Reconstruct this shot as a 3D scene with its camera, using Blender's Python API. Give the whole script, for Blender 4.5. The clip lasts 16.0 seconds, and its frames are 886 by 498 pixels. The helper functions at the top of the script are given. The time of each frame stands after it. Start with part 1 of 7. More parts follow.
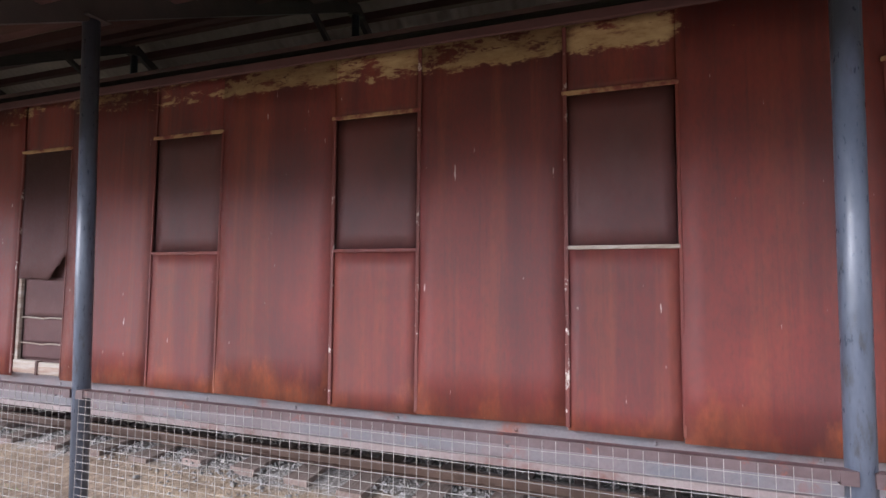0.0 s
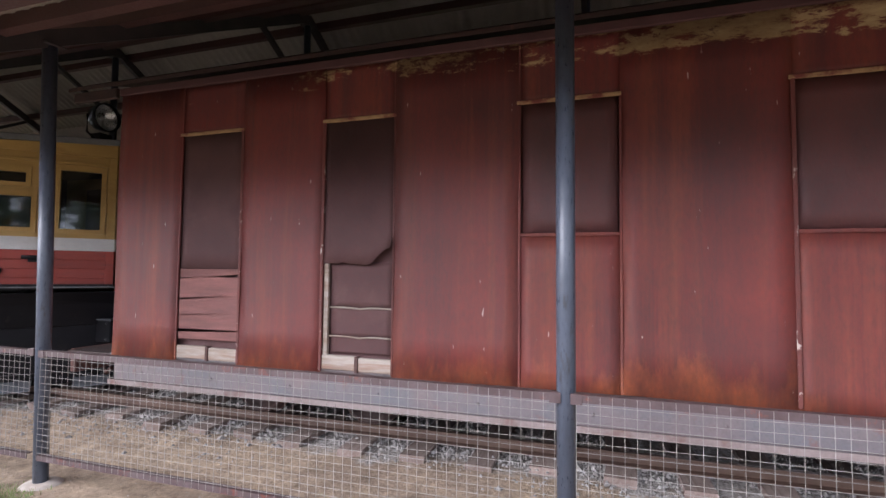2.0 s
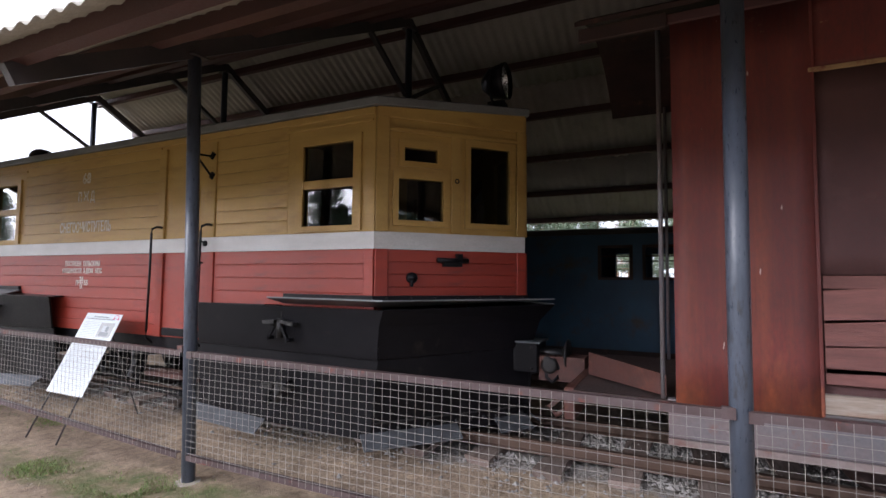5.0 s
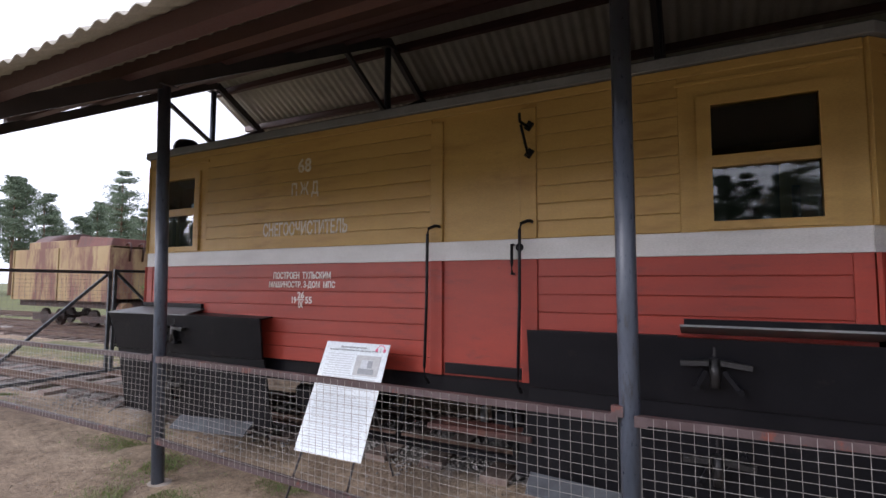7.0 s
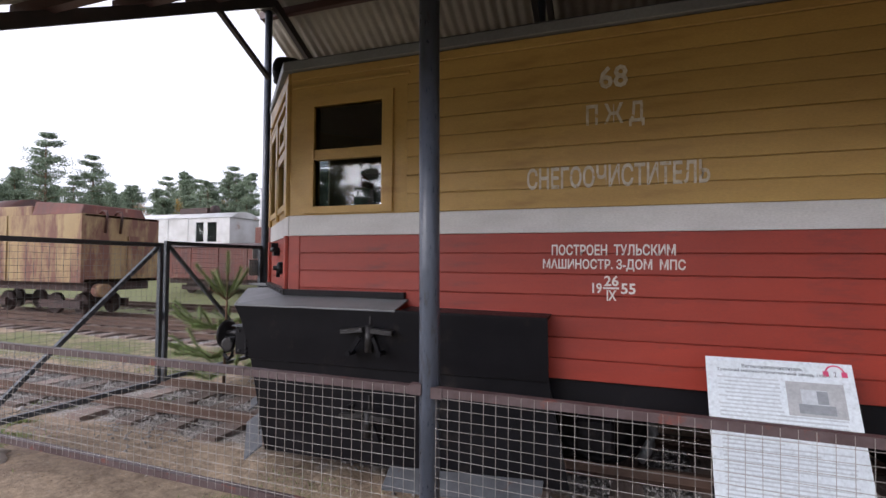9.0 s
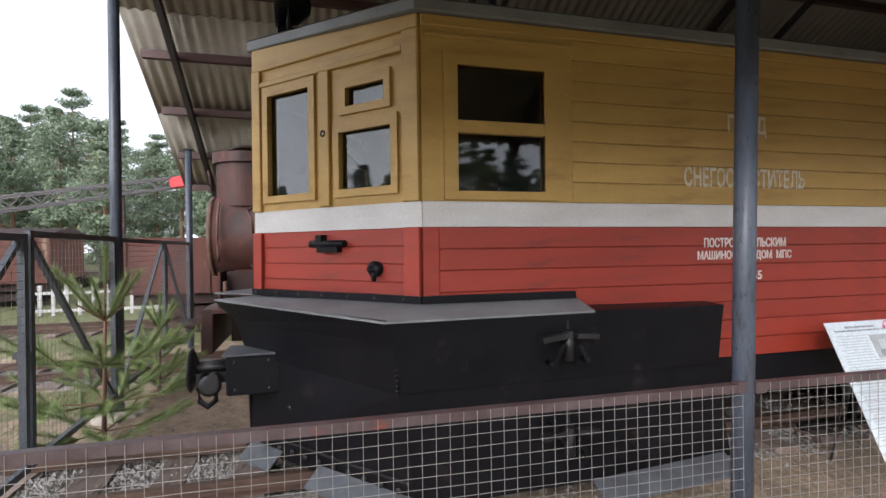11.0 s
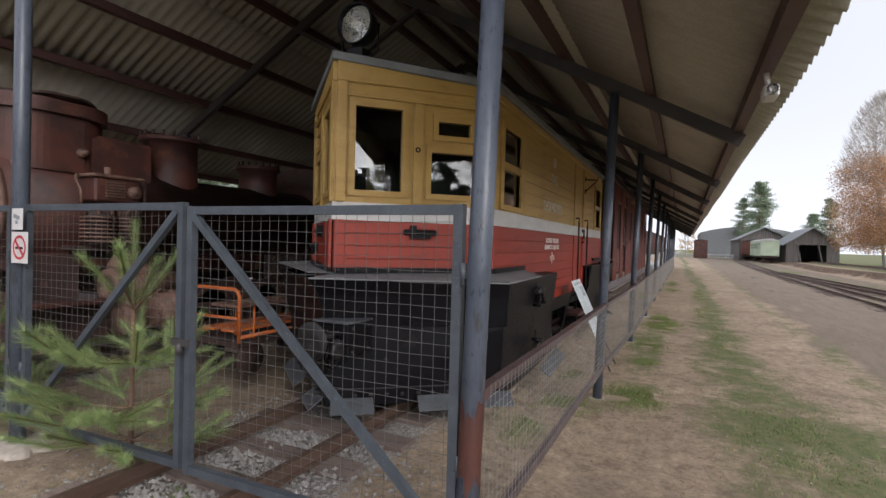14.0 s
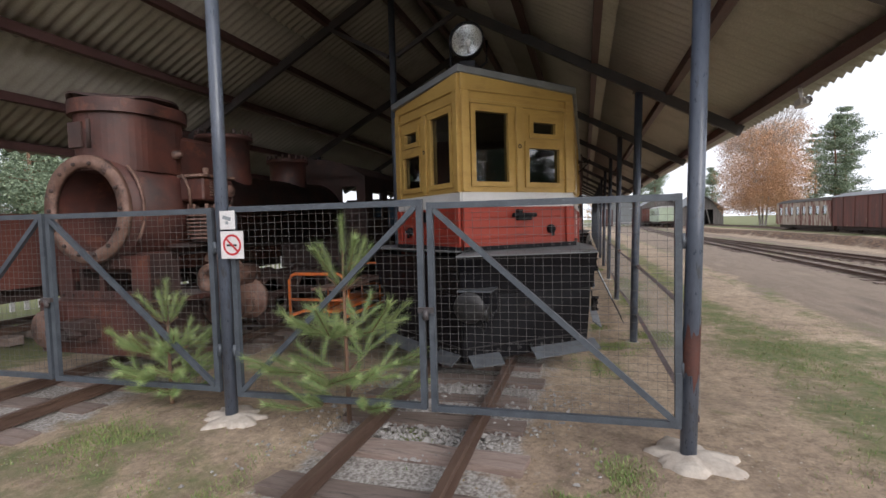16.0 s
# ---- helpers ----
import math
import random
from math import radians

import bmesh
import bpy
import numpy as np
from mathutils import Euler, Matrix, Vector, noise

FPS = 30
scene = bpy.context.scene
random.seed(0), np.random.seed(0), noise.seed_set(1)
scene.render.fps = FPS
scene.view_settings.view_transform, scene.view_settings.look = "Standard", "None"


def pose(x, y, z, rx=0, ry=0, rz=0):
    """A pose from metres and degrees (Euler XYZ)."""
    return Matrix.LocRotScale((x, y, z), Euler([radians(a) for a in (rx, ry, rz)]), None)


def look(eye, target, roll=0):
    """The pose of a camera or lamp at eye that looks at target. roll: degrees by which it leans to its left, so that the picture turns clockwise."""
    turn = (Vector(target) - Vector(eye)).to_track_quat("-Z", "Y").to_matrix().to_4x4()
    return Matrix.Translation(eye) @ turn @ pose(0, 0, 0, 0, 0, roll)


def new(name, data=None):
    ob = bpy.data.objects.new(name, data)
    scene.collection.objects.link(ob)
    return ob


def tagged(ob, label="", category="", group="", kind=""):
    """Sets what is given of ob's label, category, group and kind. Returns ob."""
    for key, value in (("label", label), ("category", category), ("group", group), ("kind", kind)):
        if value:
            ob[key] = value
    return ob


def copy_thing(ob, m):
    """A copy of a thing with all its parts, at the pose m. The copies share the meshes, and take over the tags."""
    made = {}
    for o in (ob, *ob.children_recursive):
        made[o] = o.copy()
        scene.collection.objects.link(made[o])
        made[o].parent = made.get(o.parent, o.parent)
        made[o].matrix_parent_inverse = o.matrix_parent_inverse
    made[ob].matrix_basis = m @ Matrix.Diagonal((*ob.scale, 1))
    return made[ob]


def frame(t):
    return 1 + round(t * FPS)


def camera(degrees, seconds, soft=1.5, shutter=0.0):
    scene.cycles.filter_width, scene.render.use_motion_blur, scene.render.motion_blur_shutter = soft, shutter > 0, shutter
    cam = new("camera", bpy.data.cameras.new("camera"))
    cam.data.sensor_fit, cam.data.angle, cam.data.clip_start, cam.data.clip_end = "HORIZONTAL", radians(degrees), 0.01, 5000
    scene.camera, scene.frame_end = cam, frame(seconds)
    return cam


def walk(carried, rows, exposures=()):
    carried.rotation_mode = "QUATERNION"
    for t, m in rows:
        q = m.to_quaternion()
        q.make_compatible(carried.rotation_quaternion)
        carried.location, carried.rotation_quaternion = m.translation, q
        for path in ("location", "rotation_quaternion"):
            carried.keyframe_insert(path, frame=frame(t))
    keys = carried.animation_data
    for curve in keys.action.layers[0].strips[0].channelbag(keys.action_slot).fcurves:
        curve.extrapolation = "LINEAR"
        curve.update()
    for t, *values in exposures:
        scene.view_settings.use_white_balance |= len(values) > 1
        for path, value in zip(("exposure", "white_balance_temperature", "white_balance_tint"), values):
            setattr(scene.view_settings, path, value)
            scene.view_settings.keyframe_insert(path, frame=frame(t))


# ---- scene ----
cam = camera(83.3, 16.0)
PATH = [
    (0, (0.124, 0.066, 1.748), (-0.508, 1.959, 1.879), 0.4),
    (0.5, (-0.671, -0.129, 1.739), (-1.29, 1.764, 1.924), -0.2),
    (1, (-1.42, -0.275, 1.713), (-1.994, 1.637, 1.835), 0.7),
    (1.5, (-2.187, -0.261, 1.669), (-2.793, 1.644, 1.732), 0.2),
    (2, (-2.927, -0.382, 1.675), (-3.544, 1.518, 1.775), 0.6),
    (2.5, (-3.694, -0.4, 1.69), (-4.42, 1.461, 1.776), 0.1),
    (3, (-4.44, -0.429, 1.71), (-5.231, 1.408, 1.746), -0.1),
    (3.2, (-4.752, -0.405, 1.707), (-5.617, 1.398, 1.745), -0.5),
    (5.3, (-7.934, -0.378, 1.657), (-8.791, 1.425, 1.777), 0.6),
    (5.5, (-8.287, -0.324, 1.658), (-9.16, 1.472, 1.771), 0.2),
    (6, (-9.096, -0.321, 1.693), (-10.018, 1.447, 1.852), 0.1),
    (6.5, (-9.939, -0.3, 1.733), (-10.888, 1.454, 1.883), -0.5),
    (7, (-10.71, -0.365, 1.721), (-11.614, 1.413, 1.862), 0.2),
    (7.5, (-11.56, -0.31, 1.678), (-12.464, 1.467, 1.836), 1.2),
    (8, (-12.358, -0.239, 1.624), (-13.181, 1.579, 1.751), 1.7),
    (8.5, (-13.138, -0.13, 1.642), (-13.907, 1.714, 1.745), 1.3),
    (9, (-13.966, 0.065, 1.713), (-14.653, 1.943, 1.769), 0.5),
    (9.2, (-14.252, 0.102, 1.733), (-14.885, 1.999, 1.771), 0.1),
    (11.5, (-17.745, 0.486, 1.785), (-16.906, 2.301, 1.771), 0.2),
    (12, (-18.422, 0.645, 1.732), (-17.307, 2.306, 1.759), 0.8),
    (12.5, (-19.066, 0.912, 1.681), (-17.717, 2.388, 1.722), 0.6),
    (13, (-19.716, 1.125, 1.696), (-18.238, 2.473, 1.704), 1.8),
    (13.5, (-20.322, 1.3, 1.732), (-18.659, 2.411, 1.714), 2.0),
    (14, (-20.796, 1.621, 1.738), (-18.995, 2.492, 1.712), 1.5),
    (14.5, (-21.382, 1.923, 1.739), (-19.508, 2.621, 1.709), 1.0),
    (15, (-21.729, 2.39, 1.714), (-19.799, 2.913, 1.72), -0.1),
    (15.5, (-21.99, 2.807, 1.731), (-20.037, 3.242, 1.742), -1.7),
    (16, (-22.314, 3.104, 1.76), (-20.394, 3.653, 1.654), -1.5),
]
walk(cam, [(t, look(eye, target, roll)) for t, eye, target, roll in PATH],
     exposures=[(0.0, 1.75, 5850, 16), (2.0, 1.6, 5900, 17), (3.2, 1.1, 5950, 18), (5.3, 1.1, 6000, 16), (6.5, 0.72, 6000, 18), (7.5, 0.68, 6050, 18), (9.2, 0.72, 6150, 18), (11.3, 1.05, 6250, 12), (12.0, 0.95, 6300, 12), (12.6, 0.52, 6350, 11), (14.5, 0.40, 6400, 12), (15.0, 0.45, 6400, 12), (15.5, 0.22, 6400, 12), (16.0, 0.58, 6400, 12)])

# ---- world and light ----
world = bpy.data.worlds.new("overcast")
scene.world = world
world.use_nodes = True
wn, wl = world.node_tree.nodes, world.node_tree.links
sky = wn.new("ShaderNodeTexSky")
sky.sky_type = "NISHITA"
sky.sun_disc = False
sky.sun_elevation, sky.sun_rotation = radians(30), radians(220)
sky.air_density, sky.dust_density = 1.0, 4.0
pale = wn.new("ShaderNodeHueSaturation")
pale.inputs["Saturation"].default_value = 0.18
co = wn.new("ShaderNodeTexCoord")
lift = wn.new("ShaderNodeVectorMath")
lift.operation = "ADD"
lift.inputs[1].default_value = (0, 0, 0.55)
wl.new(co.outputs["Generated"], lift.inputs[0])
wl.new(lift.outputs[0], sky.inputs["Vector"])
wl.new(sky.outputs[0], pale.inputs["Color"])
wl.new(pale.outputs[0], wn["Background"].inputs["Color"])
wn["Background"].inputs["Strength"].default_value = 0.4

sun = new("sun", bpy.data.lights.new("sun", "SUN"))
sun.data.energy, sun.data.angle, sun.data.color = 1.2, radians(30), (1.0, 0.96, 0.9)
sun.matrix_world = look((0, 0, 17), (19.1, 22.75, 0))

# ---- materials ----


def ramp(nt, fac, stops):
    n = nt.nodes.new("ShaderNodeValToRGB")
    while len(n.color_ramp.elements) < len(stops):
        n.color_ramp.elements.new(0.5)
    for e, (p, c) in zip(n.color_ramp.elements, stops):
        e.position, e.color = p, (*c, 1) if len(c) == 3 else c
    nt.links.new(fac, n.inputs[0])
    return n.outputs[0]


def noise_tex(nt, scale, stretch=(1, 1, 1), detail=6, rough=0.6, space="Object"):
    co = nt.nodes.new("ShaderNodeTexCoord")
    mp = nt.nodes.new("ShaderNodeMapping")
    mp.inputs["Scale"].default_value = [scale * k for k in stretch]
    n = nt.nodes.new("ShaderNodeTexNoise")
    n.inputs["Scale"].default_value, n.inputs["Detail"].default_value, n.inputs["Roughness"].default_value = 1.0, detail, rough
    nt.links.new(co.outputs[space], mp.inputs[0])
    nt.links.new(mp.outputs[0], n.inputs["Vector"])
    return n.outputs["Fac"]


def mixc(nt, fac, a, b, mode="MIX"):
    n = nt.nodes.new("ShaderNodeMix")
    n.data_type, n.blend_type = "RGBA", mode
    for k, v in ((0, fac), (6, a), (7, b)):
        if isinstance(v, (tuple, list)):
            n.inputs[k].default_value = (*v, 1)
        elif isinstance(v, (int, float)):
            n.inputs[k].default_value = v
        else:
            nt.links.new(v, n.inputs[k])
    return n.outputs[2]


def base(name):
    m = bpy.data.materials.new(name)
    m.use_nodes = True
    return m, m.node_tree, m.node_tree.nodes["Principled BSDF"]


def bump(nt, b, height, strength, dist=0.01):
    n = nt.nodes.new("ShaderNodeBump")
    n.inputs["Strength"].default_value, n.inputs["Distance"].default_value = strength, dist
    nt.links.new(height, n.inputs["Height"])
    nt.links.new(n.outputs[0], b.inputs["Normal"])


def mat(name, col, col2=None, rough=0.6, metal=0.0, scale=3.0, stretch=(1, 1, 1), grain=60.0, stain=None, stain_at=(0.55, 0.7), stain_scale=1.2,
        bumps=0.25, piece=0.0):
    """A surface: broad variation from col to col2, fine grain, and stains or wear of a colour of their own."""
    m, nt, b = base(name)
    col2 = col2 or tuple(c * 0.75 for c in col)
    c = ramp(nt, noise_tex(nt, scale, stretch), [(0.35, col), (0.68, col2)])
    fine = noise_tex(nt, grain, stretch, 4)
    c = mixc(nt, 0.35, c, ramp(nt, fine, [(0.3, (0.55, 0.55, 0.55)), (0.7, (1.25, 1.25, 1.25))]), "MULTIPLY")
    if stain:
        f = ramp(nt, noise_tex(nt, stain_scale, stretch, 10, 0.68), [(stain_at[0], (0, 0, 0)), (stain_at[1], (1, 1, 1))])
        c = mixc(nt, f, c, stain)
    if piece:
        oi = nt.nodes.new("ShaderNodeObjectInfo")
        c = mixc(nt, 1.0, c, ramp(nt, oi.outputs["Random"], [(0, (1 - piece,) * 3), (1, (1 + piece,) * 3)]), "MULTIPLY")
    nt.links.new(c, b.inputs["Base Color"])
    r = ramp(nt, fine, [(0.3, (max(rough - 0.12, 0.02),) * 3), (0.7, (min(rough + 0.12, 1),) * 3)])
    nt.links.new(r, b.inputs["Roughness"])
    b.inputs["Metallic"].default_value = metal
    if bumps:
        bump(nt, b, fine, bumps, 0.004)
    return m


def glass_mat(name, tint, gloss=1.0):
    m, nt, b = base(name)
    nt.nodes.remove(b)
    out = nt.nodes["Material Output"]
    tr, gl, mx, fr = (nt.nodes.new(k) for k in ("ShaderNodeBsdfTransparent", "ShaderNodeBsdfGlossy", "ShaderNodeMixShader", "ShaderNodeLayerWeight"))
    tr.inputs[0].default_value = (*tint, 1)
    gl.inputs["Roughness"].default_value = 0.02
    fr.inputs["Blend"].default_value = 0.5
    k = nt.nodes.new("ShaderNodeMath")
    k.operation, k.use_clamp = "POWER", True
    k.inputs[1].default_value = 3.0
    nt.links.new(fr.outputs["Facing"], k.inputs[0])
    s = nt.nodes.new("ShaderNodeMath")
    s.operation, s.use_clamp = "MULTIPLY_ADD", True
    s.inputs[1].default_value, s.inputs[2].default_value = 0.8 * gloss, 0.05 * gloss
    nt.links.new(k.outputs[0], s.inputs[0])
    nt.links.new(s.outputs[0], mx.inputs[0])
    nt.links.new(tr.outputs[0], mx.inputs[1])
    nt.links.new(gl.outputs[0], mx.inputs[2])
    nt.links.new(mx.outputs[0], out.inputs[0])
    return m


def boxcar_mat():
    """Red oxide sheet with rain streaks, rust along the foot, and old yellow paint laid bare along the top."""
    m, nt, b = base("red_oxide_sheet")

    def span(out, a0, a1, b0, b1):
        n = nt.nodes.new("ShaderNodeMapRange")
        for k, v in zip(("From Min", "From Max", "To Min", "To Max"), (a0, a1, b0, b1)):
            n.inputs[k].default_value = v
        nt.links.new(out, n.inputs[0])
        return n.outputs[0]

    def plus(*outs):
        o = outs[0]
        for q in outs[1:]:
            n = nt.nodes.new("ShaderNodeMath")
            nt.links.new(o, n.inputs[0])
            nt.links.new(q, n.inputs[1])
            o = n.outputs[0]
        return o
    co = nt.nodes.new("ShaderNodeTexCoord")
    sp = nt.nodes.new("ShaderNodeSeparateXYZ")
    nt.links.new(co.outputs["Object"], sp.inputs[0])
    c = ramp(nt, noise_tex(nt, 0.9), [(0.3, (0.185, 0.034, 0.027)), (0.5, (0.135, 0.029, 0.025)), (0.7, (0.088, 0.024, 0.023))])
    c = mixc(nt, ramp(nt, noise_tex(nt, 1.0, (5, 5, 0.22), 7, 0.65), [(0.48, (0, 0, 0)), (0.68, (0.85,) * 3)]), c, (0.20, 0.05, 0.029))
    c = mixc(nt, ramp(nt, noise_tex(nt, 1.0, (3.2, 3.2, 0.16), 6, 0.6), [(0.5, (0, 0, 0)), (0.70, (0.6,) * 3)]), c, (0.060, 0.022, 0.023))
    c = mixc(nt, ramp(nt, noise_tex(nt, 1.0, (13, 13, 0.4), 8, 0.7), [(0.54, (0, 0, 0)), (0.74, (0.6,) * 3)]), c, (0.078, 0.030, 0.030))
    rusty = ramp(nt, plus(span(sp.outputs[2], 0.85, 1.45, 0.13, -0.25), noise_tex(nt, 1.0, (2.4, 2.4, 0.9), 10, 0.7)), [(0.52, (0, 0, 0)), (0.66, (0.85,) * 3)])
    c = mixc(nt, rusty, c, ramp(nt, noise_tex(nt, 9, (1, 1, 0.6)), [(0.35, (0.30, 0.085, 0.036)), (0.65, (0.17, 0.05, 0.029))]))
    fine = noise_tex(nt, 45.0, (1, 1, 0.4), 5)
    c = mixc(nt, 0.45, c, ramp(nt, fine, [(0.3, (0.55,) * 3), (0.7, (1.35,) * 3)]), "MULTIPLY")
    band = plus(span(sp.outputs[2], 3.06, 3.24, -0.40, -0.01), span(sp.outputs[0], 0.48, 0.60, 0.0, -0.16), span(sp.outputs[0], -6.0, -1.5, -0.10, 0.05), noise_tex(nt, 1.0, (2.4, 2.4, 7.0), 12, 0.8))
    peel = ramp(nt, band, [(0.485, (0, 0, 0)), (0.515, (1, 1, 1))])
    lost = plus(span(sp.outputs[2], 2.3, 2.9, -0.06, 0.0), noise_tex(nt, 1.0, (2.1, 2.1, 1.6), 12, 0.72))
    c = mixc(nt, ramp(nt, lost, [(0.70, (0, 0, 0)), (0.72, (0.8,) * 3)]), c, (0.30, 0.20, 0.10))
    c = mixc(nt, peel, c, ramp(nt, noise_tex(nt, 5, (1, 1, 3), 9, 0.7), [(0.35, (0.50, 0.37, 0.19)), (0.55, (0.37, 0.25, 0.12)), (0.66, (0.19, 0.09, 0.05))]))
    chips = ramp(nt, noise_tex(nt, 1.0, (38, 38, 6), 3, 0.5), [(0.745, (0, 0, 0)), (0.765, (0.85,) * 3)])
    c = mixc(nt, chips, c, (0.55, 0.46, 0.41))
    nt.links.new(c, b.inputs["Base Color"])
    nt.links.new(ramp(nt, fine, [(0.3, (0.5,) * 3), (0.7, (0.75,) * 3)]), b.inputs["Roughness"])
    bump(nt, b, noise_tex(nt, 3.0, (1, 1, 0.3), 8), 0.35, 0.02)
    return m


def ground_mat():
    """Sandy earth, worn turf and ballast dust, laid by the two covers of the sheet."""
    m, nt, b = base("sandy_earth")
    at = nt.nodes.new("ShaderNodeAttribute")
    at.attribute_name = "cover"
    sp = nt.nodes.new("ShaderNodeSeparateColor")
    nt.links.new(at.outputs["Color"], sp.inputs[0])
    c = ramp(nt, noise_tex(nt, 0.55, detail=9), [(0.3, (0.46, 0.355, 0.255)), (0.5, (0.385, 0.29, 0.205)), (0.7, (0.285, 0.21, 0.155))])
    peb = noise_tex(nt, 26.0, detail=7, rough=0.75)
    clod = noise_tex(nt, 6.0, detail=9, rough=0.72)
    c = mixc(nt, 0.75, c, ramp(nt, clod, [(0.34, (0.5, 0.47, 0.44)), (0.5, (1.0,) * 3), (0.68, (1.4, 1.36, 1.28))]), "MULTIPLY")
    c = mixc(nt, 0.8, c, ramp(nt, peb, [(0.3, (0.5,) * 3), (0.55, (1.0,) * 3), (0.75, (1.5,) * 3)]), "MULTIPLY")
    damp = ramp(nt, noise_tex(nt, 1.7, detail=8), [(0.52, (0, 0, 0)), (0.7, (0.6,) * 3)])
    c = mixc(nt, damp, c, (0.18, 0.13, 0.098))

    def cover(k, scale, lo, hi):
        a = nt.nodes.new("ShaderNodeMath")
        nt.links.new(sp.outputs[k], a.inputs[0])
        nt.links.new(noise_tex(nt, scale, detail=9, rough=0.7), a.inputs[1])
        return ramp(nt, a.outputs[0], [(lo, (0, 0, 0)), (hi, (1, 1, 1))])
    road = ramp(nt, noise_tex(nt, 0.9, (0.25, 1.6, 1), 8), [(0.3, (0.29, 0.225, 0.17)), (0.45, (0.19, 0.145, 0.11)), (0.55, (0.235, 0.18, 0.138)), (0.68, (0.125, 0.096, 0.074))])
    c = mixc(nt, mixc(nt, 1.0, cover(2, 1.2, 0.75, 1.0), ramp(nt, peb, [(0.3, (0.8,) * 3), (0.7, (1.0,) * 3)]), "MULTIPLY"), c, mixc(nt, 0.6, road, ramp(nt, peb, [(0.35, (0.5,) * 3), (0.7, (1.5,) * 3)]), "MULTIPLY"))
    soil = ramp(nt, noise_tex(nt, 3.0, (1, 1, 3), 10, 0.75), [(0.35, (0.24, 0.145, 0.085)), (0.5, (0.13, 0.08, 0.052)), (0.65, (0.05, 0.033, 0.025))])
    raw = nt.nodes.new("ShaderNodeMath")
    nt.links.new(at.outputs["Alpha"], raw.inputs[0])
    nt.links.new(noise_tex(nt, 1.6, detail=9, rough=0.7), raw.inputs[1])
    c = mixc(nt, ramp(nt, raw.outputs[0], [(0.75, (0, 0, 0)), (0.95, (1, 1, 1))]), c, soil)
    turf = ramp(nt, noise_tex(nt, 9.0, detail=8, rough=0.8), [(0.3, (0.075, 0.10, 0.03)), (0.5, (0.14, 0.155, 0.06)), (0.62, (0.20, 0.17, 0.085)), (0.75, (0.27, 0.225, 0.13))])
    c = mixc(nt, cover(0, 2.2, 0.78, 1.02), c, turf)
    stone = ramp(nt, noise_tex(nt, 38.0, detail=3, rough=0.6), [(0.35, (0.17, 0.145, 0.13)), (0.5, (0.32, 0.295, 0.27)), (0.66, (0.50, 0.465, 0.44))])
    c = mixc(nt, cover(1, 3.0, 0.85, 1.05), c, stone)
    nt.links.new(c, b.inputs["Base Color"])
    b.inputs["Roughness"].default_value = 0.95
    bump(nt, b, mixc(nt, 0.5, clod, peb), 0.9, 0.04)
    return m


def leaf_mat(name, a, b2, c3):
    m, nt, b = base(name)
    g = nt.nodes.new("ShaderNodeNewGeometry")
    c = ramp(nt, g.outputs["Random Per Island"], [(0, a), (0.5, b2), (1, c3)])
    c = mixc(nt, 0.5, c, ramp(nt, noise_tex(nt, 0.8), [(0.3, (0.6,) * 3), (0.7, (1.4,) * 3)]), "MULTIPLY")
    nt.links.new(c, b.inputs["Base Color"])
    b.inputs["Roughness"].default_value = 0.7
    return m


M = {}
M["ground"] = ground_mat()
M["oxide"] = boxcar_mat()
M["red"] = mat("red_paint", (0.325, 0.036, 0.018), (0.265, 0.030, 0.017), 0.5, scale=1.5, stretch=(1, 1, 4), stain=(0.19, 0.029, 0.021), stain_scale=2.5, bumps=0.12, piece=0.07)
M["yellow"] = mat("ochre_paint", (0.47, 0.30, 0.085), (0.39, 0.235, 0.064), 0.5, scale=1.2, stretch=(1, 1, 4), stain=(0.32, 0.185, 0.052), stain_scale=2.0, bumps=0.12, piece=0.06)
M["white"] = mat("white_paint", (0.62, 0.61, 0.60), (0.52, 0.51, 0.50), 0.5, scale=2, stretch=(1, 1, 3), bumps=0.1)
M["letter"] = mat("thin_white_lettering", (0.66, 0.62, 0.55), (0.45, 0.38, 0.27), 0.6, scale=14, stain=(0.42, 0.26, 0.07), stain_at=(0.56, 0.62), stain_scale=22, bumps=0)
M["letter2"] = mat("white_lettering", (0.78, 0.75, 0.72), (0.6, 0.55, 0.5), 0.6, scale=14, bumps=0)
M["black"] = mat("black_paint", (0.0055, 0.0055, 0.0075), (0.010, 0.0095, 0.012), 0.42, scale=2.5, stain=(0.028, 0.023, 0.021), stain_at=(0.6, 0.75), stain_scale=4, bumps=0.2)
M["black"].node_tree.nodes["Principled BSDF"].inputs["Specular IOR Level"].default_value = 0.16
M["roofing"] = mat("grey_roofing", (0.20, 0.21, 0.22), (0.14, 0.145, 0.155), 0.55, scale=3, bumps=0.2)
M["steel"] = mat("grey_blade_steel", (0.115, 0.125, 0.14), (0.075, 0.08, 0.09), 0.5, metal=0.2, scale=6, stain=(0.12, 0.06, 0.04), stain_at=(0.62, 0.75), stain_scale=9)
M["post"] = mat("blue_grey_post_paint", (0.055, 0.066, 0.090), (0.088, 0.102, 0.135), 0.36, scale=6, stretch=(1, 1, 0.3), stain=(0.045, 0.045, 0.05), stain_at=(0.57, 0.66), stain_scale=14, bumps=0.25)
M["gate"] = mat("blue_grey_gate_paint", (0.075, 0.088, 0.105), (0.05, 0.058, 0.072), 0.42, scale=8, stain=(0.13, 0.14, 0.15), stain_at=(0.62, 0.7), stain_scale=30, bumps=0.2)
M["fence"] = mat("brown_grey_rail_paint", (0.066, 0.040, 0.041), (0.105, 0.075, 0.077), 0.5, scale=7, stain=(0.16, 0.045, 0.03), stain_at=(0.58, 0.68), stain_scale=9, bumps=0.25)
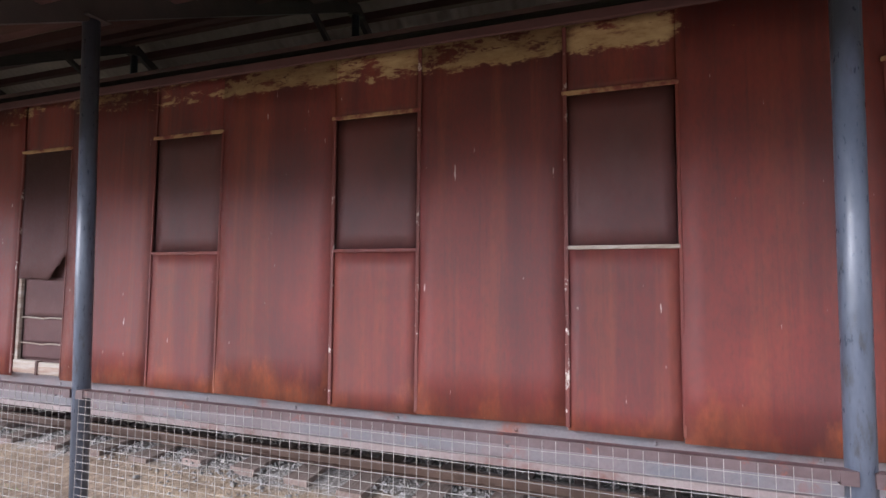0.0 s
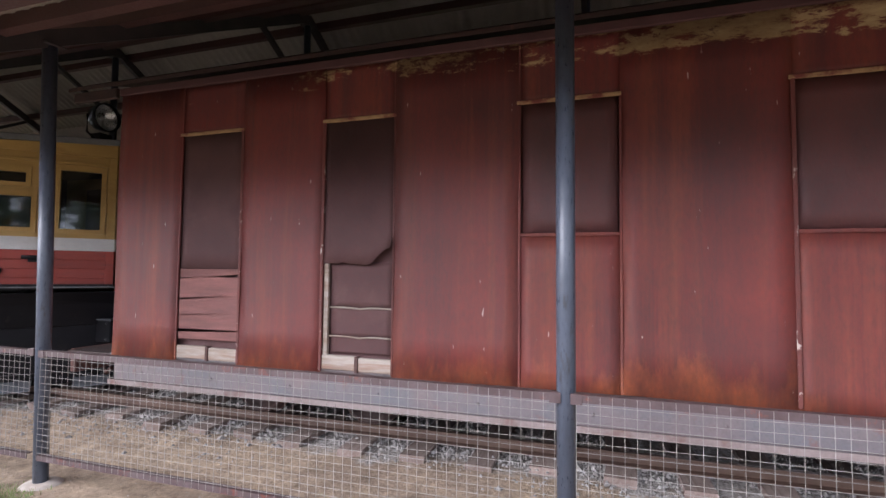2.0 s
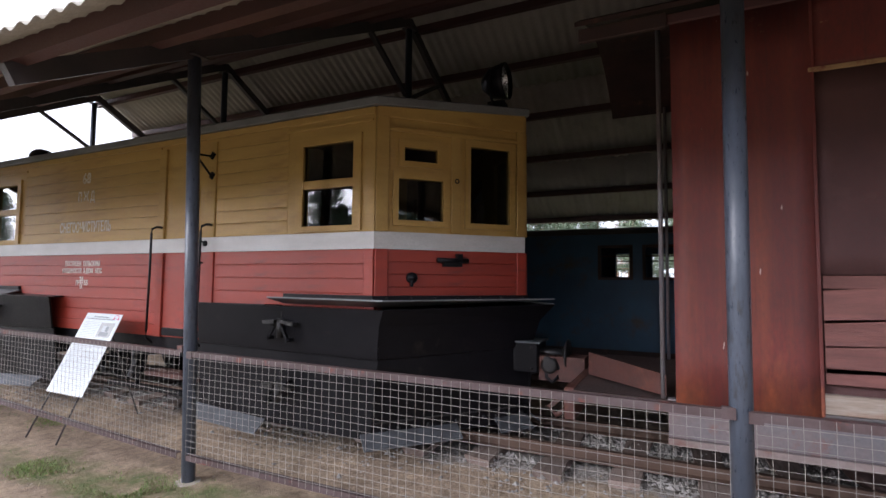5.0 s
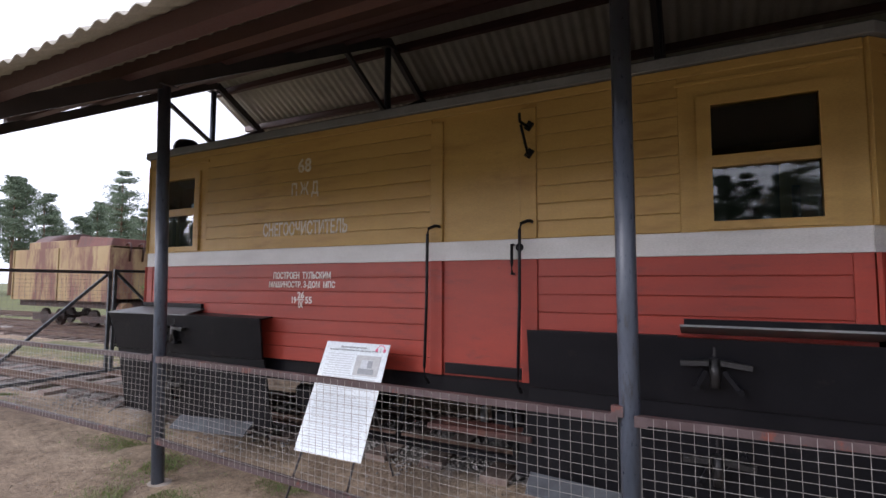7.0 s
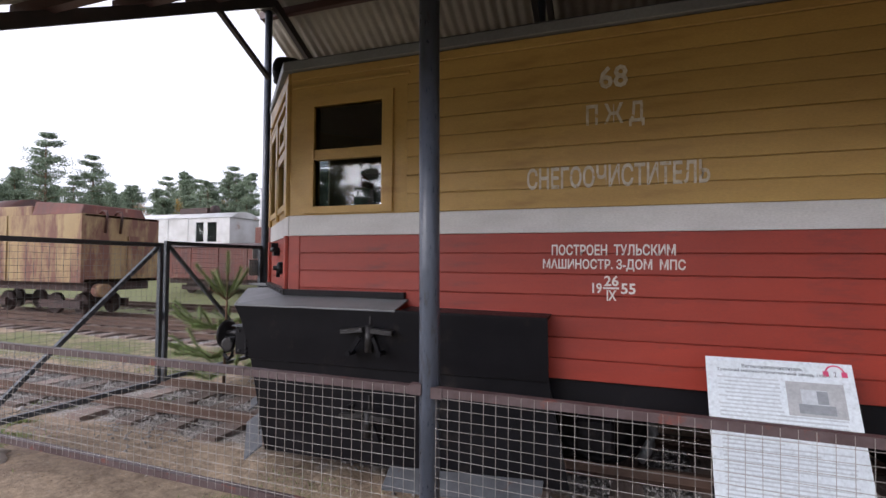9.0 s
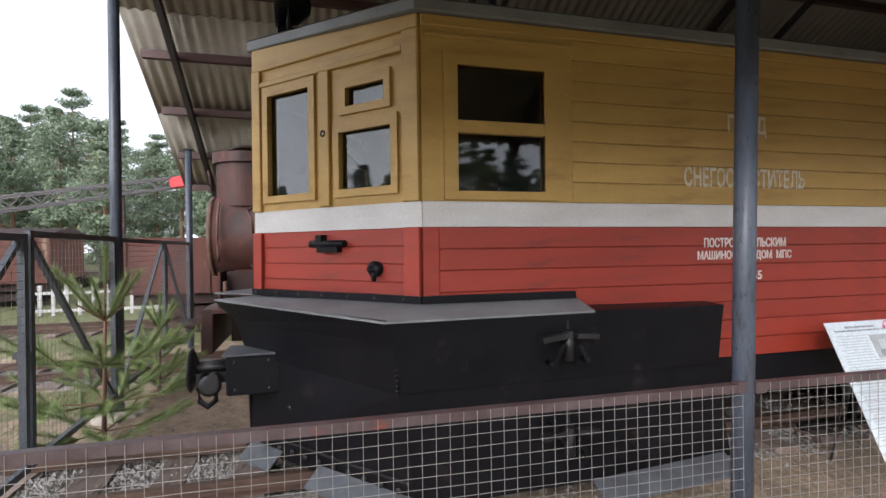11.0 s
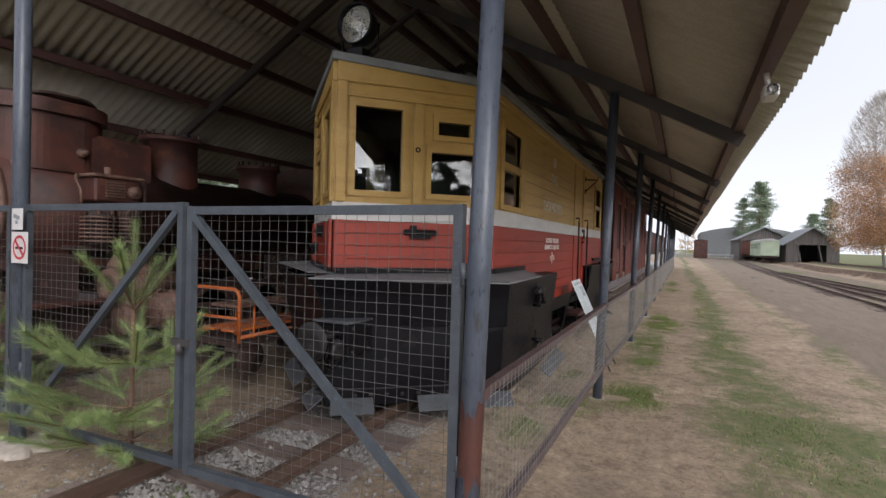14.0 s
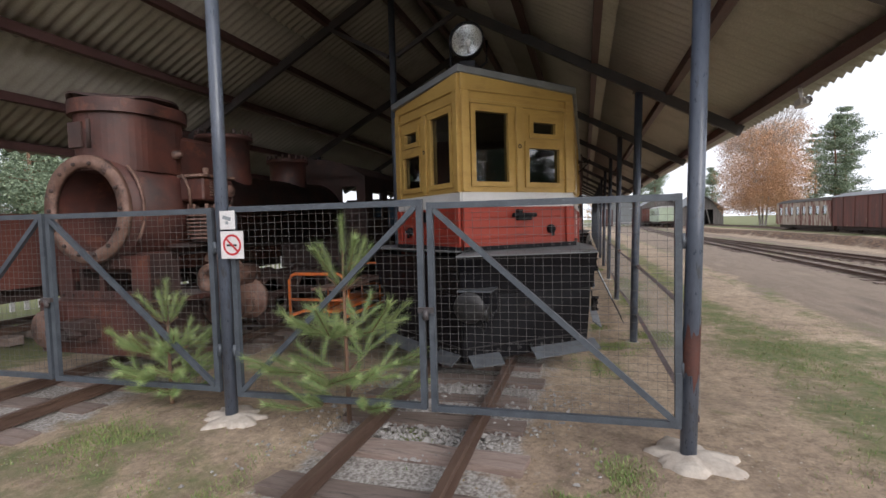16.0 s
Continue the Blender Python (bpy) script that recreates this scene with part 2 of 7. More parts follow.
M["wire"] = mat("galvanised_wire", (0.40, 0.38, 0.36), (0.26, 0.24, 0.22), 0.5, metal=0.4, scale=5, bumps=0)
M["wire_dark"] = mat("dull_wire", (0.17, 0.165, 0.16), (0.10, 0.095, 0.09), 0.5, metal=0.4, scale=5, bumps=0)
M["frame_dark"] = mat("dark_red_steel", (0.075, 0.038, 0.037), (0.105, 0.050, 0.046), 0.55, scale=2, bumps=0.15)
M["truss"] = mat("black_truss_steel", (0.045, 0.042, 0.046), (0.07, 0.058, 0.058), 0.5, scale=3, bumps=0.15)
M["sheet"] = mat("asbestos_cement_sheet", (0.50, 0.47, 0.41), (0.40, 0.37, 0.32), 0.85, scale=0.5, stain=(0.32, 0.29, 0.245), stain_at=(0.52, 0.75), stain_scale=1.4, bumps=0.2)
M["rust"] = mat("deep_rust", (0.092, 0.029, 0.021), (0.030, 0.0155, 0.014), 0.6, scale=2.2, stain=(0.155, 0.055, 0.031), stain_at=(0.55, 0.72), stain_scale=3.5, bumps=0.5)
M["rust_pale"] = mat("pale_rust", (0.21, 0.125, 0.095), (0.10, 0.048, 0.036), 0.65, scale=6, stain=(0.045, 0.026, 0.022), stain_at=(0.52, 0.66), stain_scale=7, bumps=0.5)
M["litter"] = leaf_mat("leaf_litter", (0.30, 0.21, 0.10), (0.17, 0.12, 0.08), (0.45, 0.40, 0.33))
M["rust_dark"] = mat("dark_rust", (0.06, 0.03, 0.025), (0.032, 0.021, 0.02), 0.75, scale=3, stain=(0.13, 0.06, 0.04), stain_at=(0.58, 0.74), stain_scale=5, bumps=0.5)
M["rail"] = mat("brown_rail_steel", (0.10, 0.062, 0.048), (0.15, 0.095, 0.07), 0.55, metal=0.35, scale=4, stretch=(0.3, 1, 1), bumps=0.3)
M["sleeper"] = mat("weathered_sleeper_wood", (0.165, 0.118, 0.10), (0.29, 0.23, 0.20), 0.9, scale=5, stretch=(3, 0.4, 3), grain=40, stain=(0.06, 0.042, 0.036), stain_at=(0.52, 0.66), stain_scale=5, bumps=0.8, piece=0.3)
M["stone"] = mat("ballast_stone", (0.36, 0.34, 0.325), (0.17, 0.155, 0.145), 0.9, scale=9, bumps=0.3)
M["sole"] = mat("blue_grey_sole_paint", (0.14, 0.14, 0.155), (0.19, 0.145, 0.145), 0.55, scale=2, stain=(0.20, 0.07, 0.045), stain_at=(0.58, 0.7), stain_scale=2.5, bumps=0.25)
M["old_wood"] = mat("bare_grey_wood", (0.42, 0.37, 0.32), (0.26, 0.19, 0.15), 0.85, scale=6, stretch=(0.4, 1, 4), grain=50, stain=(0.24, 0.11, 0.07), stain_at=(0.55, 0.66), bumps=0.7)
M["red_board"] = mat("faded_red_board", (0.24, 0.10, 0.088), (0.16, 0.07, 0.064), 0.8, scale=4, stretch=(0.5, 1, 4), grain=45, bumps=0.6, piece=0.12)
M["felt"] = mat("brown_board_sheet", (0.078, 0.034, 0.034), (0.10, 0.044, 0.042), 0.8, scale=2.5, stain=(0.125, 0.066, 0.062), stain_at=(0.55, 0.78), bumps=0.4)
# dark brown with the cab's shade put into the colour; some roofs share it
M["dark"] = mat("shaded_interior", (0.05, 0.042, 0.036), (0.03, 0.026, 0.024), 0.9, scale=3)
M["inside"] = mat("old_interior_paint", (0.17, 0.12, 0.07), (0.10, 0.075, 0.05), 0.8, scale=3)
M["blue"] = mat("faded_blue_paint", (0.030, 0.090, 0.16), (0.022, 0.055, 0.10), 0.6, scale=1.6, stain=(0.06, 0.05, 0.045), stain_at=(0.53, 0.68), stain_scale=2.4)
M["orange"] = mat("orange_paint", (0.55, 0.14, 0.025), (0.42, 0.10, 0.025), 0.5, scale=8)
M["tank"] = mat("peeling_yellow_tender_paint", (0.33, 0.24, 0.115), (0.25, 0.155, 0.075), 0.7, scale=1.0, stretch=(1, 1, 0.3), stain=(0.14, 0.06, 0.042), stain_at=(0.45, 0.55), stain_scale=0.9, bumps=0.3)
M["pale"] = mat("pale_grey_vehicle_paint", (0.55, 0.55, 0.55), (0.40, 0.39, 0.38), 0.6, scale=1, stain=(0.30, 0.18, 0.13), stain_at=(0.6, 0.72), stain_scale=1.6)
M["carriage"] = mat("peeled_carriage_paint", (0.46, 0.40, 0.33), (0.30, 0.22, 0.17), 0.75, scale=0.9, stretch=(3, 3, 0.6), grain=14, stain=(0.16, 0.055, 0.042), stain_at=(0.49, 0.56), stain_scale=1.1)
M["brown_car"] = mat("brown_wagon_paint", (0.15, 0.048, 0.034), (0.075, 0.032, 0.028), 0.75, scale=0.9, stretch=(2.5, 2.5, 0.5), grain=14, stain=(0.34, 0.24, 0.16), stain_at=(0.60, 0.70), stain_scale=1.2)
M["green_car"] = mat("pale_green_paint", (0.42, 0.5, 0.36), (0.34, 0.4, 0.32), 0.6, scale=1)
M["grey_wood"] = mat("grey_shed_boards", (0.15, 0.135, 0.13), (0.09, 0.08, 0.078), 0.9, scale=1.5, stretch=(4, 4, 0.3), grain=20, bumps=0.6)
M["board"] = mat("white_printed_board", (0.66, 0.72, 0.76), (0.62, 0.68, 0.72), 0.35, scale=2, bumps=0)
M["ink"] = mat("grey_print", (0.26, 0.28, 0.30), (0.22, 0.24, 0.26), 0.5, scale=20, bumps=0)
M["ink_pale"] = mat("pale_grey_print", (0.50, 0.54, 0.57), (0.44, 0.48, 0.51), 0.5, scale=20, bumps=0)
M["photo"] = mat("grey_photo_print", (0.42, 0.43, 0.44), (0.34, 0.35, 0.36), 0.4, scale=9, bumps=0)
M["pink"] = mat("pink_print", (0.75, 0.08, 0.2), None, 0.4, bumps=0)
M["sign_red"] = mat("red_sign_print", (0.62, 0.035, 0.045), None, 0.4, bumps=0)
M["sign_white"] = mat("white_sign_plate", (0.72, 0.70, 0.70), (0.62, 0.60, 0.6), 0.4, bumps=0)
M["sign_black"] = mat("black_sign_print", (0.02, 0.02, 0.022), None, 0.5, bumps=0)
M["concrete"] = mat("pale_concrete", (0.52, 0.46, 0.40), (0.38, 0.32, 0.27), 0.95, scale=5, grain=30, bumps=0.8)
M["chrome"] = mat("lamp_reflector", (0.86, 0.87, 0.88), (0.74, 0.75, 0.77), 0.3, metal=1.0, scale=4, bumps=0)
M["bark"] = mat("pine_bark", (0.16, 0.10, 0.07), (0.24, 0.13, 0.08), 0.95, scale=3, stretch=(2, 2, 0.5), bumps=0.6)
M["birch_bark"] = mat("pale_birch_bark", (0.45, 0.42, 0.39), (0.25, 0.22, 0.2), 0.9, scale=4, stretch=(1, 1, 3), bumps=0.3)
# needle greens paled so that distant haze is part of the colour
M["needle"] = leaf_mat("hazed_pine_needles", (0.11, 0.15, 0.10), (0.16, 0.21, 0.14), (0.23, 0.28, 0.18))
M["young_needle"] = leaf_mat("young_pine_needles", (0.15, 0.23, 0.085), (0.24, 0.34, 0.13), (0.38, 0.40, 0.17))
M["autumn"] = leaf_mat("autumn_leaves", (0.46, 0.265, 0.15), (0.54, 0.32, 0.18), (0.40, 0.23, 0.14))
M["gold"] = leaf_mat("golden_leaves", (0.42, 0.27, 0.05), (0.36, 0.21, 0.05), (0.48, 0.30, 0.07))
M["grass"] = leaf_mat("grass_blades", (0.11, 0.185, 0.045), (0.17, 0.25, 0.065), (0.25, 0.28, 0.10))
M["straw"] = leaf_mat("dry_grass", (0.22, 0.18, 0.09), (0.17, 0.15, 0.06), (0.28, 0.22, 0.12))
M["glass"] = glass_mat("window_glass", (0.55, 0.58, 0.58))
M["clear"] = glass_mat("clear_lens_glass", (0.95, 0.96, 0.96), 0.8)

# ---- mesh helpers ----


def quad(bm, pts):
    return bm.faces.new([bm.verts.new(p) for p in pts])


def hexa(bm, p):
    """A solid from eight corners: four below, four above, both going round the same way."""
    v = [bm.verts.new(q) for q in p]
    for f in ((3, 2, 1, 0), (4, 5, 6, 7), (0, 1, 5, 4), (1, 2, 6, 5), (2, 3, 7, 6), (3, 0, 4, 7)):
        bm.faces.new([v[i] for i in f])


def box(bm, x0, x1, y0, y1, z0, z1):
    hexa(bm, [(x0, y0, z0), (x1, y0, z0), (x1, y1, z0), (x0, y1, z0), (x0, y0, z1), (x1, y0, z1), (x1, y1, z1), (x0, y1, z1)])


def ring_frame(d):
    d = Vector(d).normalized()
    a = d.orthogonal().normalized() if abs(d.z) > 0.99 else d.cross(Vector((0, 0, 1))).normalized()
    return d, a, d.cross(a).normalized()


def tube(bm, p, q, r, n=8, r2=None, caps=True):
    p, q = Vector(p), Vector(q)
    d, a, b = ring_frame(q - p)
    r2 = r if r2 is None else r2
    rings = [[bm.verts.new(c + (a * math.cos(t) + b * math.sin(t)) * s) for t in (2 * math.pi * i / n for i in range(n))] for c, s in ((p, r), (q, r2))]
    for i in range(n):
        f = bm.faces.new((rings[0][i], rings[0][(i + 1) % n], rings[1][(i + 1) % n], rings[1][i]))
        f.smooth = n > 5
    if caps:
        bm.faces.new(rings[0][::-1])
        bm.faces.new(rings[1])


def lathe(bm, p, axis, prof, n=20):
    """A turned solid: prof is (distance along the axis, radius)."""
    d, a, b = ring_frame(axis)
    p = Vector(p)
    rings = [[bm.verts.new(p + d * h + (a * math.cos(t) + b * math.sin(t)) * max(r, 1e-4)) for t in (2 * math.pi * i / n for i in range(n))] for h, r in prof]
    for k in range(len(rings) - 1):
        for i in range(n):
            f = bm.faces.new((rings[k][i], rings[k][(i + 1) % n], rings[k + 1][(i + 1) % n], rings[k + 1][i]))
            f.smooth = True
    return rings


def sweep(bm, pts, r, n=8):
    pts = [Vector(p) for p in pts]
    rings = []
    for i, p in enumerate(pts):
        d = (pts[min(i + 1, len(pts) - 1)] - pts[max(i - 1, 0)])
        _, a, b = ring_frame(d)
        rings.append([bm.verts.new(p + (a * math.cos(t) + b * math.sin(t)) * r) for t in (2 * math.pi * k / n for k in range(n))])
    for k in range(len(rings) - 1):
        for i in range(n):
            f = bm.faces.new((rings[k][i], rings[k][(i + 1) % n], rings[k + 1][(i + 1) % n], rings[k + 1][i]))
            f.smooth = True
    bm.faces.new(rings[0][::-1])
    bm.faces.new(rings[-1])


def prism(bm, poly, z0, z1):
    """A solid over a plan polygon; z0 and z1 may be lists, one height a corner."""
    n = len(poly)
    lo = [bm.verts.new((x, y, z0 if isinstance(z0, (int, float)) else z0[i])) for i, (x, y) in enumerate(poly)]
    hi = [bm.verts.new((x, y, z1 if isinstance(z1, (int, float)) else z1[i])) for i, (x, y) in enumerate(poly)]
    bm.faces.new(lo[::-1])
    bm.faces.new(hi)
    for i in range(n):
        bm.faces.new((lo[i], lo[(i + 1) % n], hi[(i + 1) % n], hi[i]))


def beam(bm, p, q, w, h):
    """A straight bar of section w (sideways) by h (upright) from p to q, along its middle."""
    p, q = Vector(p), Vector(q)
    d = (q - p).normalized()
    s = d.cross(Vector((0, 0, 1)))
    s = s.normalized() * (w / 2) if s.length > 1e-4 else Vector((w / 2, 0, 0))
    u = s.cross(d).normalized() * (h / 2)
    hexa(bm, [p - s - u, p + s - u, q + s - u, q - s - u, p - s + u, p + s + u, q + s + u, q - s + u])


WELDED = {"side", "end_panel", "upper_lip", "upper_blade", "lower_blade", "wall_shell", "cab_side", "cab_front", "window_frame", "seal_strip"}


def mesh_of(bm, material, name, bevel=0.0):
    if name in WELDED:
        bmesh.ops.remove_doubles(bm, verts=bm.verts, dist=2e-4)
    if bevel:
        bmesh.ops.bevel(bm, geom=list(bm.edges), offset=bevel, segments=1, affect="EDGES")
    bmesh.ops.recalc_face_normals(bm, faces=bm.faces)
    me = bpy.data.meshes.new(name)
    bm.to_mesh(me)
    bm.free()
    me.materials.append(material)
    return me


def part(name, bm, material, parent=None, label="", bevel=0.0):
    ob = new(name, mesh_of(bm, material, name, bevel))
    hang(ob, parent)
    if label:
        ob["label"] = label
    return ob


def hang(ob, parent):
    """Make ob, built in world places, a part of parent."""
    if parent is not None:
        ob.parent = parent
        if parent.parent is None:
            ob.matrix_parent_inverse = Matrix.Translation(-parent.location)


def thing(name, label, category, group="", kind="", at=(0, 0, 0)):
    ob = new(name)
    ob.location = at
    ob.empty_display_size = 0.2
    return tagged(ob, label, category, group, kind)


def B():
    return bmesh.new()


def part_box(name, x0, x1, y0, y1, z0, z1, material, parent=None, label="", bevel=0.0):
    bm = B()
    box(bm, x0, x1, y0, y1, z0, z1)
    return part(name, bm, material, parent, label, bevel)


def lettering(body, size, at, rot, material, parent, name="lettering", width=None, depth=0.0015):
    cu = bpy.data.curves.new(name, "FONT")
    cu.body, cu.size, cu.align_x, cu.extrude, cu.offset, cu.resolution_u = body, size, "CENTER", depth, 0.022 * size, 2
    tmp = bpy.data.objects.new(name, cu)
    me = bpy.data.meshes.new_from_object(tmp)
    bpy.data.objects.remove(tmp)
    xs = [v.co.x for v in me.vertices]
    ys = [v.co.y for v in me.vertices]
    k = width / (max(xs) - min(xs)) if width else 1
    h = size / (max(ys) - min(ys))
    for v in me.vertices:
        v.co.x *= k
        v.co.y = (v.co.y - min(ys)) * h
    m = pose(*at, *rot)
    if name != "lettering":
        me.materials.append(material)
        ob = new(name, me)
        ob.matrix_basis = m
        hang(ob, parent)
        return
    # painted capitals: each one a piece of its own
    root = list(range(len(me.vertices)))

    def find(i):
        while root[i] != i:
            root[i] = root[root[i]]
            i = root[i]
        return i
    for e in me.edges:
        root[find(e.vertices[0])] = find(e.vertices[1])
    glyphs = {}
    for f in me.polygons:
        glyphs.setdefault(find(f.vertices[0]), []).append(tuple(f.vertices))
    for faces in glyphs.values():
        used = {v: k for k, v in enumerate(sorted({v for f in faces for v in f}))}
        one = bpy.data.meshes.new("letter")
        one.from_pydata([tuple(me.vertices[v].co) for v in used], [], [[used[v] for v in f] for f in faces])
        one.materials.append(material)
        ob = new("letter", one)
        ob.matrix_basis = m
        hang(ob, parent)
    bpy.data.meshes.remove(me)

# ---- the large structure ----
FY, MY, NY = 2.42, 5.96, 9.5          # the three rows of posts
TY, TY2 = 4.3, 8.08                    # the two tracks under the roof
GX, BAY, BAYS = -18.80, 3.94, 13      # the gable and the bays
POST_X = [GX, -14.9, -11.04, -7.17, -3.13, 1.03] + [1.0 + BAY * i for i in range(1, BAYS - 5)]
ROOF_X0, ROOF_X1 = -19.35, POST_X[-1] + 0.5
EAVE_Y, EAVE_Z, SLOPE = 0.93, 2.945, 0.55


def gate_x(y):
    """The gate line stands slightly askew to the shed."""
    return -18.77 - 0.03 * (y - FY)



def smooth(a, b, v):
    t = min(max((v - a) / (b - a), 0), 1)
    return t * t * (3 - 2 * t)


def ground_z(x, y):
    z = 0.16 * smooth(-16.2, -18.4, x) + 0.4 * smooth(15.5, 20, y) * smooth(-20, -27, x)
    for ty in (TY, TY2, 9.5 if x < -24 else TY2):
        k = 1 - smooth(0.72, 1.25, abs(y - ty))
        z += (0.125 - z) * k if x < 40 else 0
    z += 0.4 * smooth(-9.6, -10.3, y + 0.5 * math.sin(x * 0.13) + 0.5 * noise.noise((x * 0.5, 2.0, 8.0))) * smooth(-8, 2, x) * smooth(75, 55, x)
    z += 0.05 * noise.noise((x * 0.35, y * 0.35, 3.0)) * smooth(0.3, 1.2, abs(y - TY)) + 0.012 * noise.noise((x * 2.1, y * 2.1, 7.0))
    return z


def steps(a, b, fine_a, fine_b, fine):
    out, v = [], fine_a
    while v <= fine_b + 1e-6:
        out.append(v)
        v += fine
    d, v = fine, fine_a
    while v > a:
        d *= 1.35
        v -= d
        out.insert(0, v)
    d, v = fine, out[-1]
    while v < b:
        d *= 1.35
        v += d
        out.append(v)
    return out


def build_ground():
    xs, ys = steps(-900, 900, -30, 20, 0.25), steps(-900, 900, -12, 14, 0.25)
    verts = [(x, y, ground_z(x, y)) for x in xs for y in ys]
    n = len(ys)
    faces = [(i * n + j, (i + 1) * n + j, (i + 1) * n + j + 1, i * n + j + 1) for i in range(len(xs) - 1) for j in range(n - 1)]
    me = bpy.data.meshes.new("ground")
    me.from_pydata(verts, [], faces)
    col = me.color_attributes.new("cover", "FLOAT_COLOR", "POINT")
    for k, (x, y, z) in enumerate(verts):
        wob = noise.noise((x * 0.22, y * 0.22, 1.0)) + 0.5 * noise.noise((x * 0.7, y * 0.7, 5.0))
        turf = 0.05
        turf = max(turf, 0.46 * (1 - smooth(0.15, 0.75, abs(y - 0.75 - 0.5 * wob - 0.012 * (x + 15)))) * smooth(-23, -17, x))
        turf = max(turf, 0.36 * (1 - smooth(0.1, 0.55, abs(y + 0.7 - 0.3 * wob))) * smooth(-24, -14, x))
        turf = max(turf, (0.52 + 0.4 * wob) * smooth(-9.0, -17, x) * smooth(2.0, 1.0, y) * smooth(-5.5, -2.5, y))
        turf = max(turf, 0.42 * smooth(0.55, 0.2, abs(y - 2.2)) * (0.4 + wob) if x > -19 else 0)
        turf = max(turf, (0.72 + 0.15 * wob) * smooth(8.9, 10.5, y))
        turf = max(turf, (0.36 + 0.3 * wob) * smooth(-17.5, -19.5, x) * smooth(1.5, 3, y))
        turf = max(turf, (0.66 + 0.3 * wob) * smooth(-10.6, -12.5, y))
        turf = max(turf, 0.75 * smooth(70, 120, abs(x)))
        turf = max(turf, (0.30 + 0.34 * wob) * smooth(-2.5, -4.5, y) * smooth(-9.0, -7.0, y))
        bal = 0.0
        for ty in (TY, TY2):
            bal = max(bal, 0.62 * (1 - smooth(0.45, 1.25, abs(y - ty))))
        road = smooth(-0.2, -1.6, y + 0.4 * wob) * smooth(-9.5, -7.5, y) * 0.9
        bank = 0.55 * smooth(1.1, 0.2, abs(y + 10.2 + 0.5 * math.sin(x * 0.13))) * smooth(-8, 2, x)
        col.data[k].color = (turf * (1 - 0.7 * bal), bal, road, bank)
    me.materials.append(M["ground"])
    me.shade_smooth()
    tagged(new("ground", me), "sandy trodden earth with worn turf and ballast", "ground", kind="structure")


build_ground()


def roof_z(y):
    return EAVE_Z + SLOPE * (min(y, 2 * MY - y) - EAVE_Y)


def build_roof():
    """Two slopes of corrugated sheets in overlapping courses."""
    pitch, amp = 0.152, 0.017
    xs = np.arange(ROOF_X0, ROOF_X1, pitch / 6)
    roof = B()
    for side in (0, 1):
        for a, b, lift in ((EAVE_Y, 2.75, 0.0), (2.6, 4.4, 0.012), (4.25, MY, 0.024)):
            rows = []
            for y in (a, b):
                yy = y if side == 0 else 2 * MY - y
                rows.append([roof.verts.new((x, yy, roof_z(y) + lift + amp * math.cos(2 * math.pi * x / pitch) + 0.012 * math.sin(x * 0.9))) for x in xs])
            for i in range(len(xs) - 1):
                f = roof.faces.new((rows[0][i], rows[0][i + 1], rows[1][i + 1], rows[1][i]))
                f.smooth = True
    me = mesh_of(roof, M["sheet"], "roof")
    ob = new("roof", me)
    mod = ob.modifiers.new("thickness", "SOLIDIFY")
    mod.thickness = 0.007
    mod.offset = 1
    tagged(ob, "pale grey corrugated cement sheets of an open shed roof", "roof", kind="structure")


build_roof()


def build_truss():
    """One truss at x = 0: rafters, struts, and the three posts stand apart."""
    t = thing("roof_truss", "black steel roof truss of the open shed", "truss", "roof trusses", at=(0, MY, 3.4))
    low = -0.2
    for s in (1, -1):
        def at(y, dz):
            yy = y if s == 1 else 2 * MY - y
            return (0, yy, roof_z(y) + dz)
        bm = B()
        beam(bm, at(1.12, low), at(MY, low), 0.07, 0.13)
        part("rafter", bm, M["truss"], t)
        bm = B()
        yy = MY - 0.07 if s == 1 else MY + 0.07
        beam(bm, at(4.9, low - 0.02), (0, yy, 4.36), 0.06, 0.06)
        part("strut", bm, M["truss"], t)
    return t


truss = build_truss()
for i, x in enumerate(POST_X):
    if i == 0:
        truss.location = (x, MY, 3.4)
    else:
        copy_thing(truss, pose(x, MY, 3.4))

PURLINS = [1.16, 2.0, 2.95, 3.9, 4.85, 5.7]
for s in (0, 1):
    for k, y in enumerate(PURLINS):
        yy = y if s == 0 else 2 * MY - y
        bm = B()
        beam(bm, (ROOF_X0 + 0.12, yy, roof_z(y) - 0.085), (ROOF_X1 - 0.1, yy, roof_z(y) - 0.085), 0.09, 0.11)
        tagged(part("purlin", bm, M["frame_dark"]), "dark red timber purlin under the roof sheets", "purlin", "purlins")


def build_post(h, r=0.055):
    t = thing("shed_post", "blue-grey painted steel pipe post of the shed", "post", "shed posts")
    bm = B()
    tube(bm, (0, 0, -0.3), (0, 0, h), r, 20)
    part("pipe", bm, M["post"], t)
    bm = B()
    box(bm, -0.08, 0.08, -0.08, 0.08, h, h + 0.012)
    part("head_plate", bm, M["truss"], t)
    bm = B()
    lathe(bm, (0, 0, -0.02), (0, 0, 1), [(0, 0.15), (0.02, 0.12), (0.03, 0.08), (0.03, 0.0)], 14)
    part("footing", bm, M["concrete"], t)
    return t


for y, h in ((FY, 3.47), (MY, 5.38), (NY, 3.47)):
    p0 = build_post(h, 0.052)
    for i, x in enumerate(POST_X):
        if i == 0:
            p0.matrix_basis = pose(gate_x(y), y + 0.045, 0, 1.5, 0, 0) if y == FY else pose(gate_x(y), y, 0)
        else:
            copy_thing(p0, pose(x, y + 0.045, 0, 1.5, 0, 0) if y == FY else pose(x, y, 0))   # the outer row leans outwards

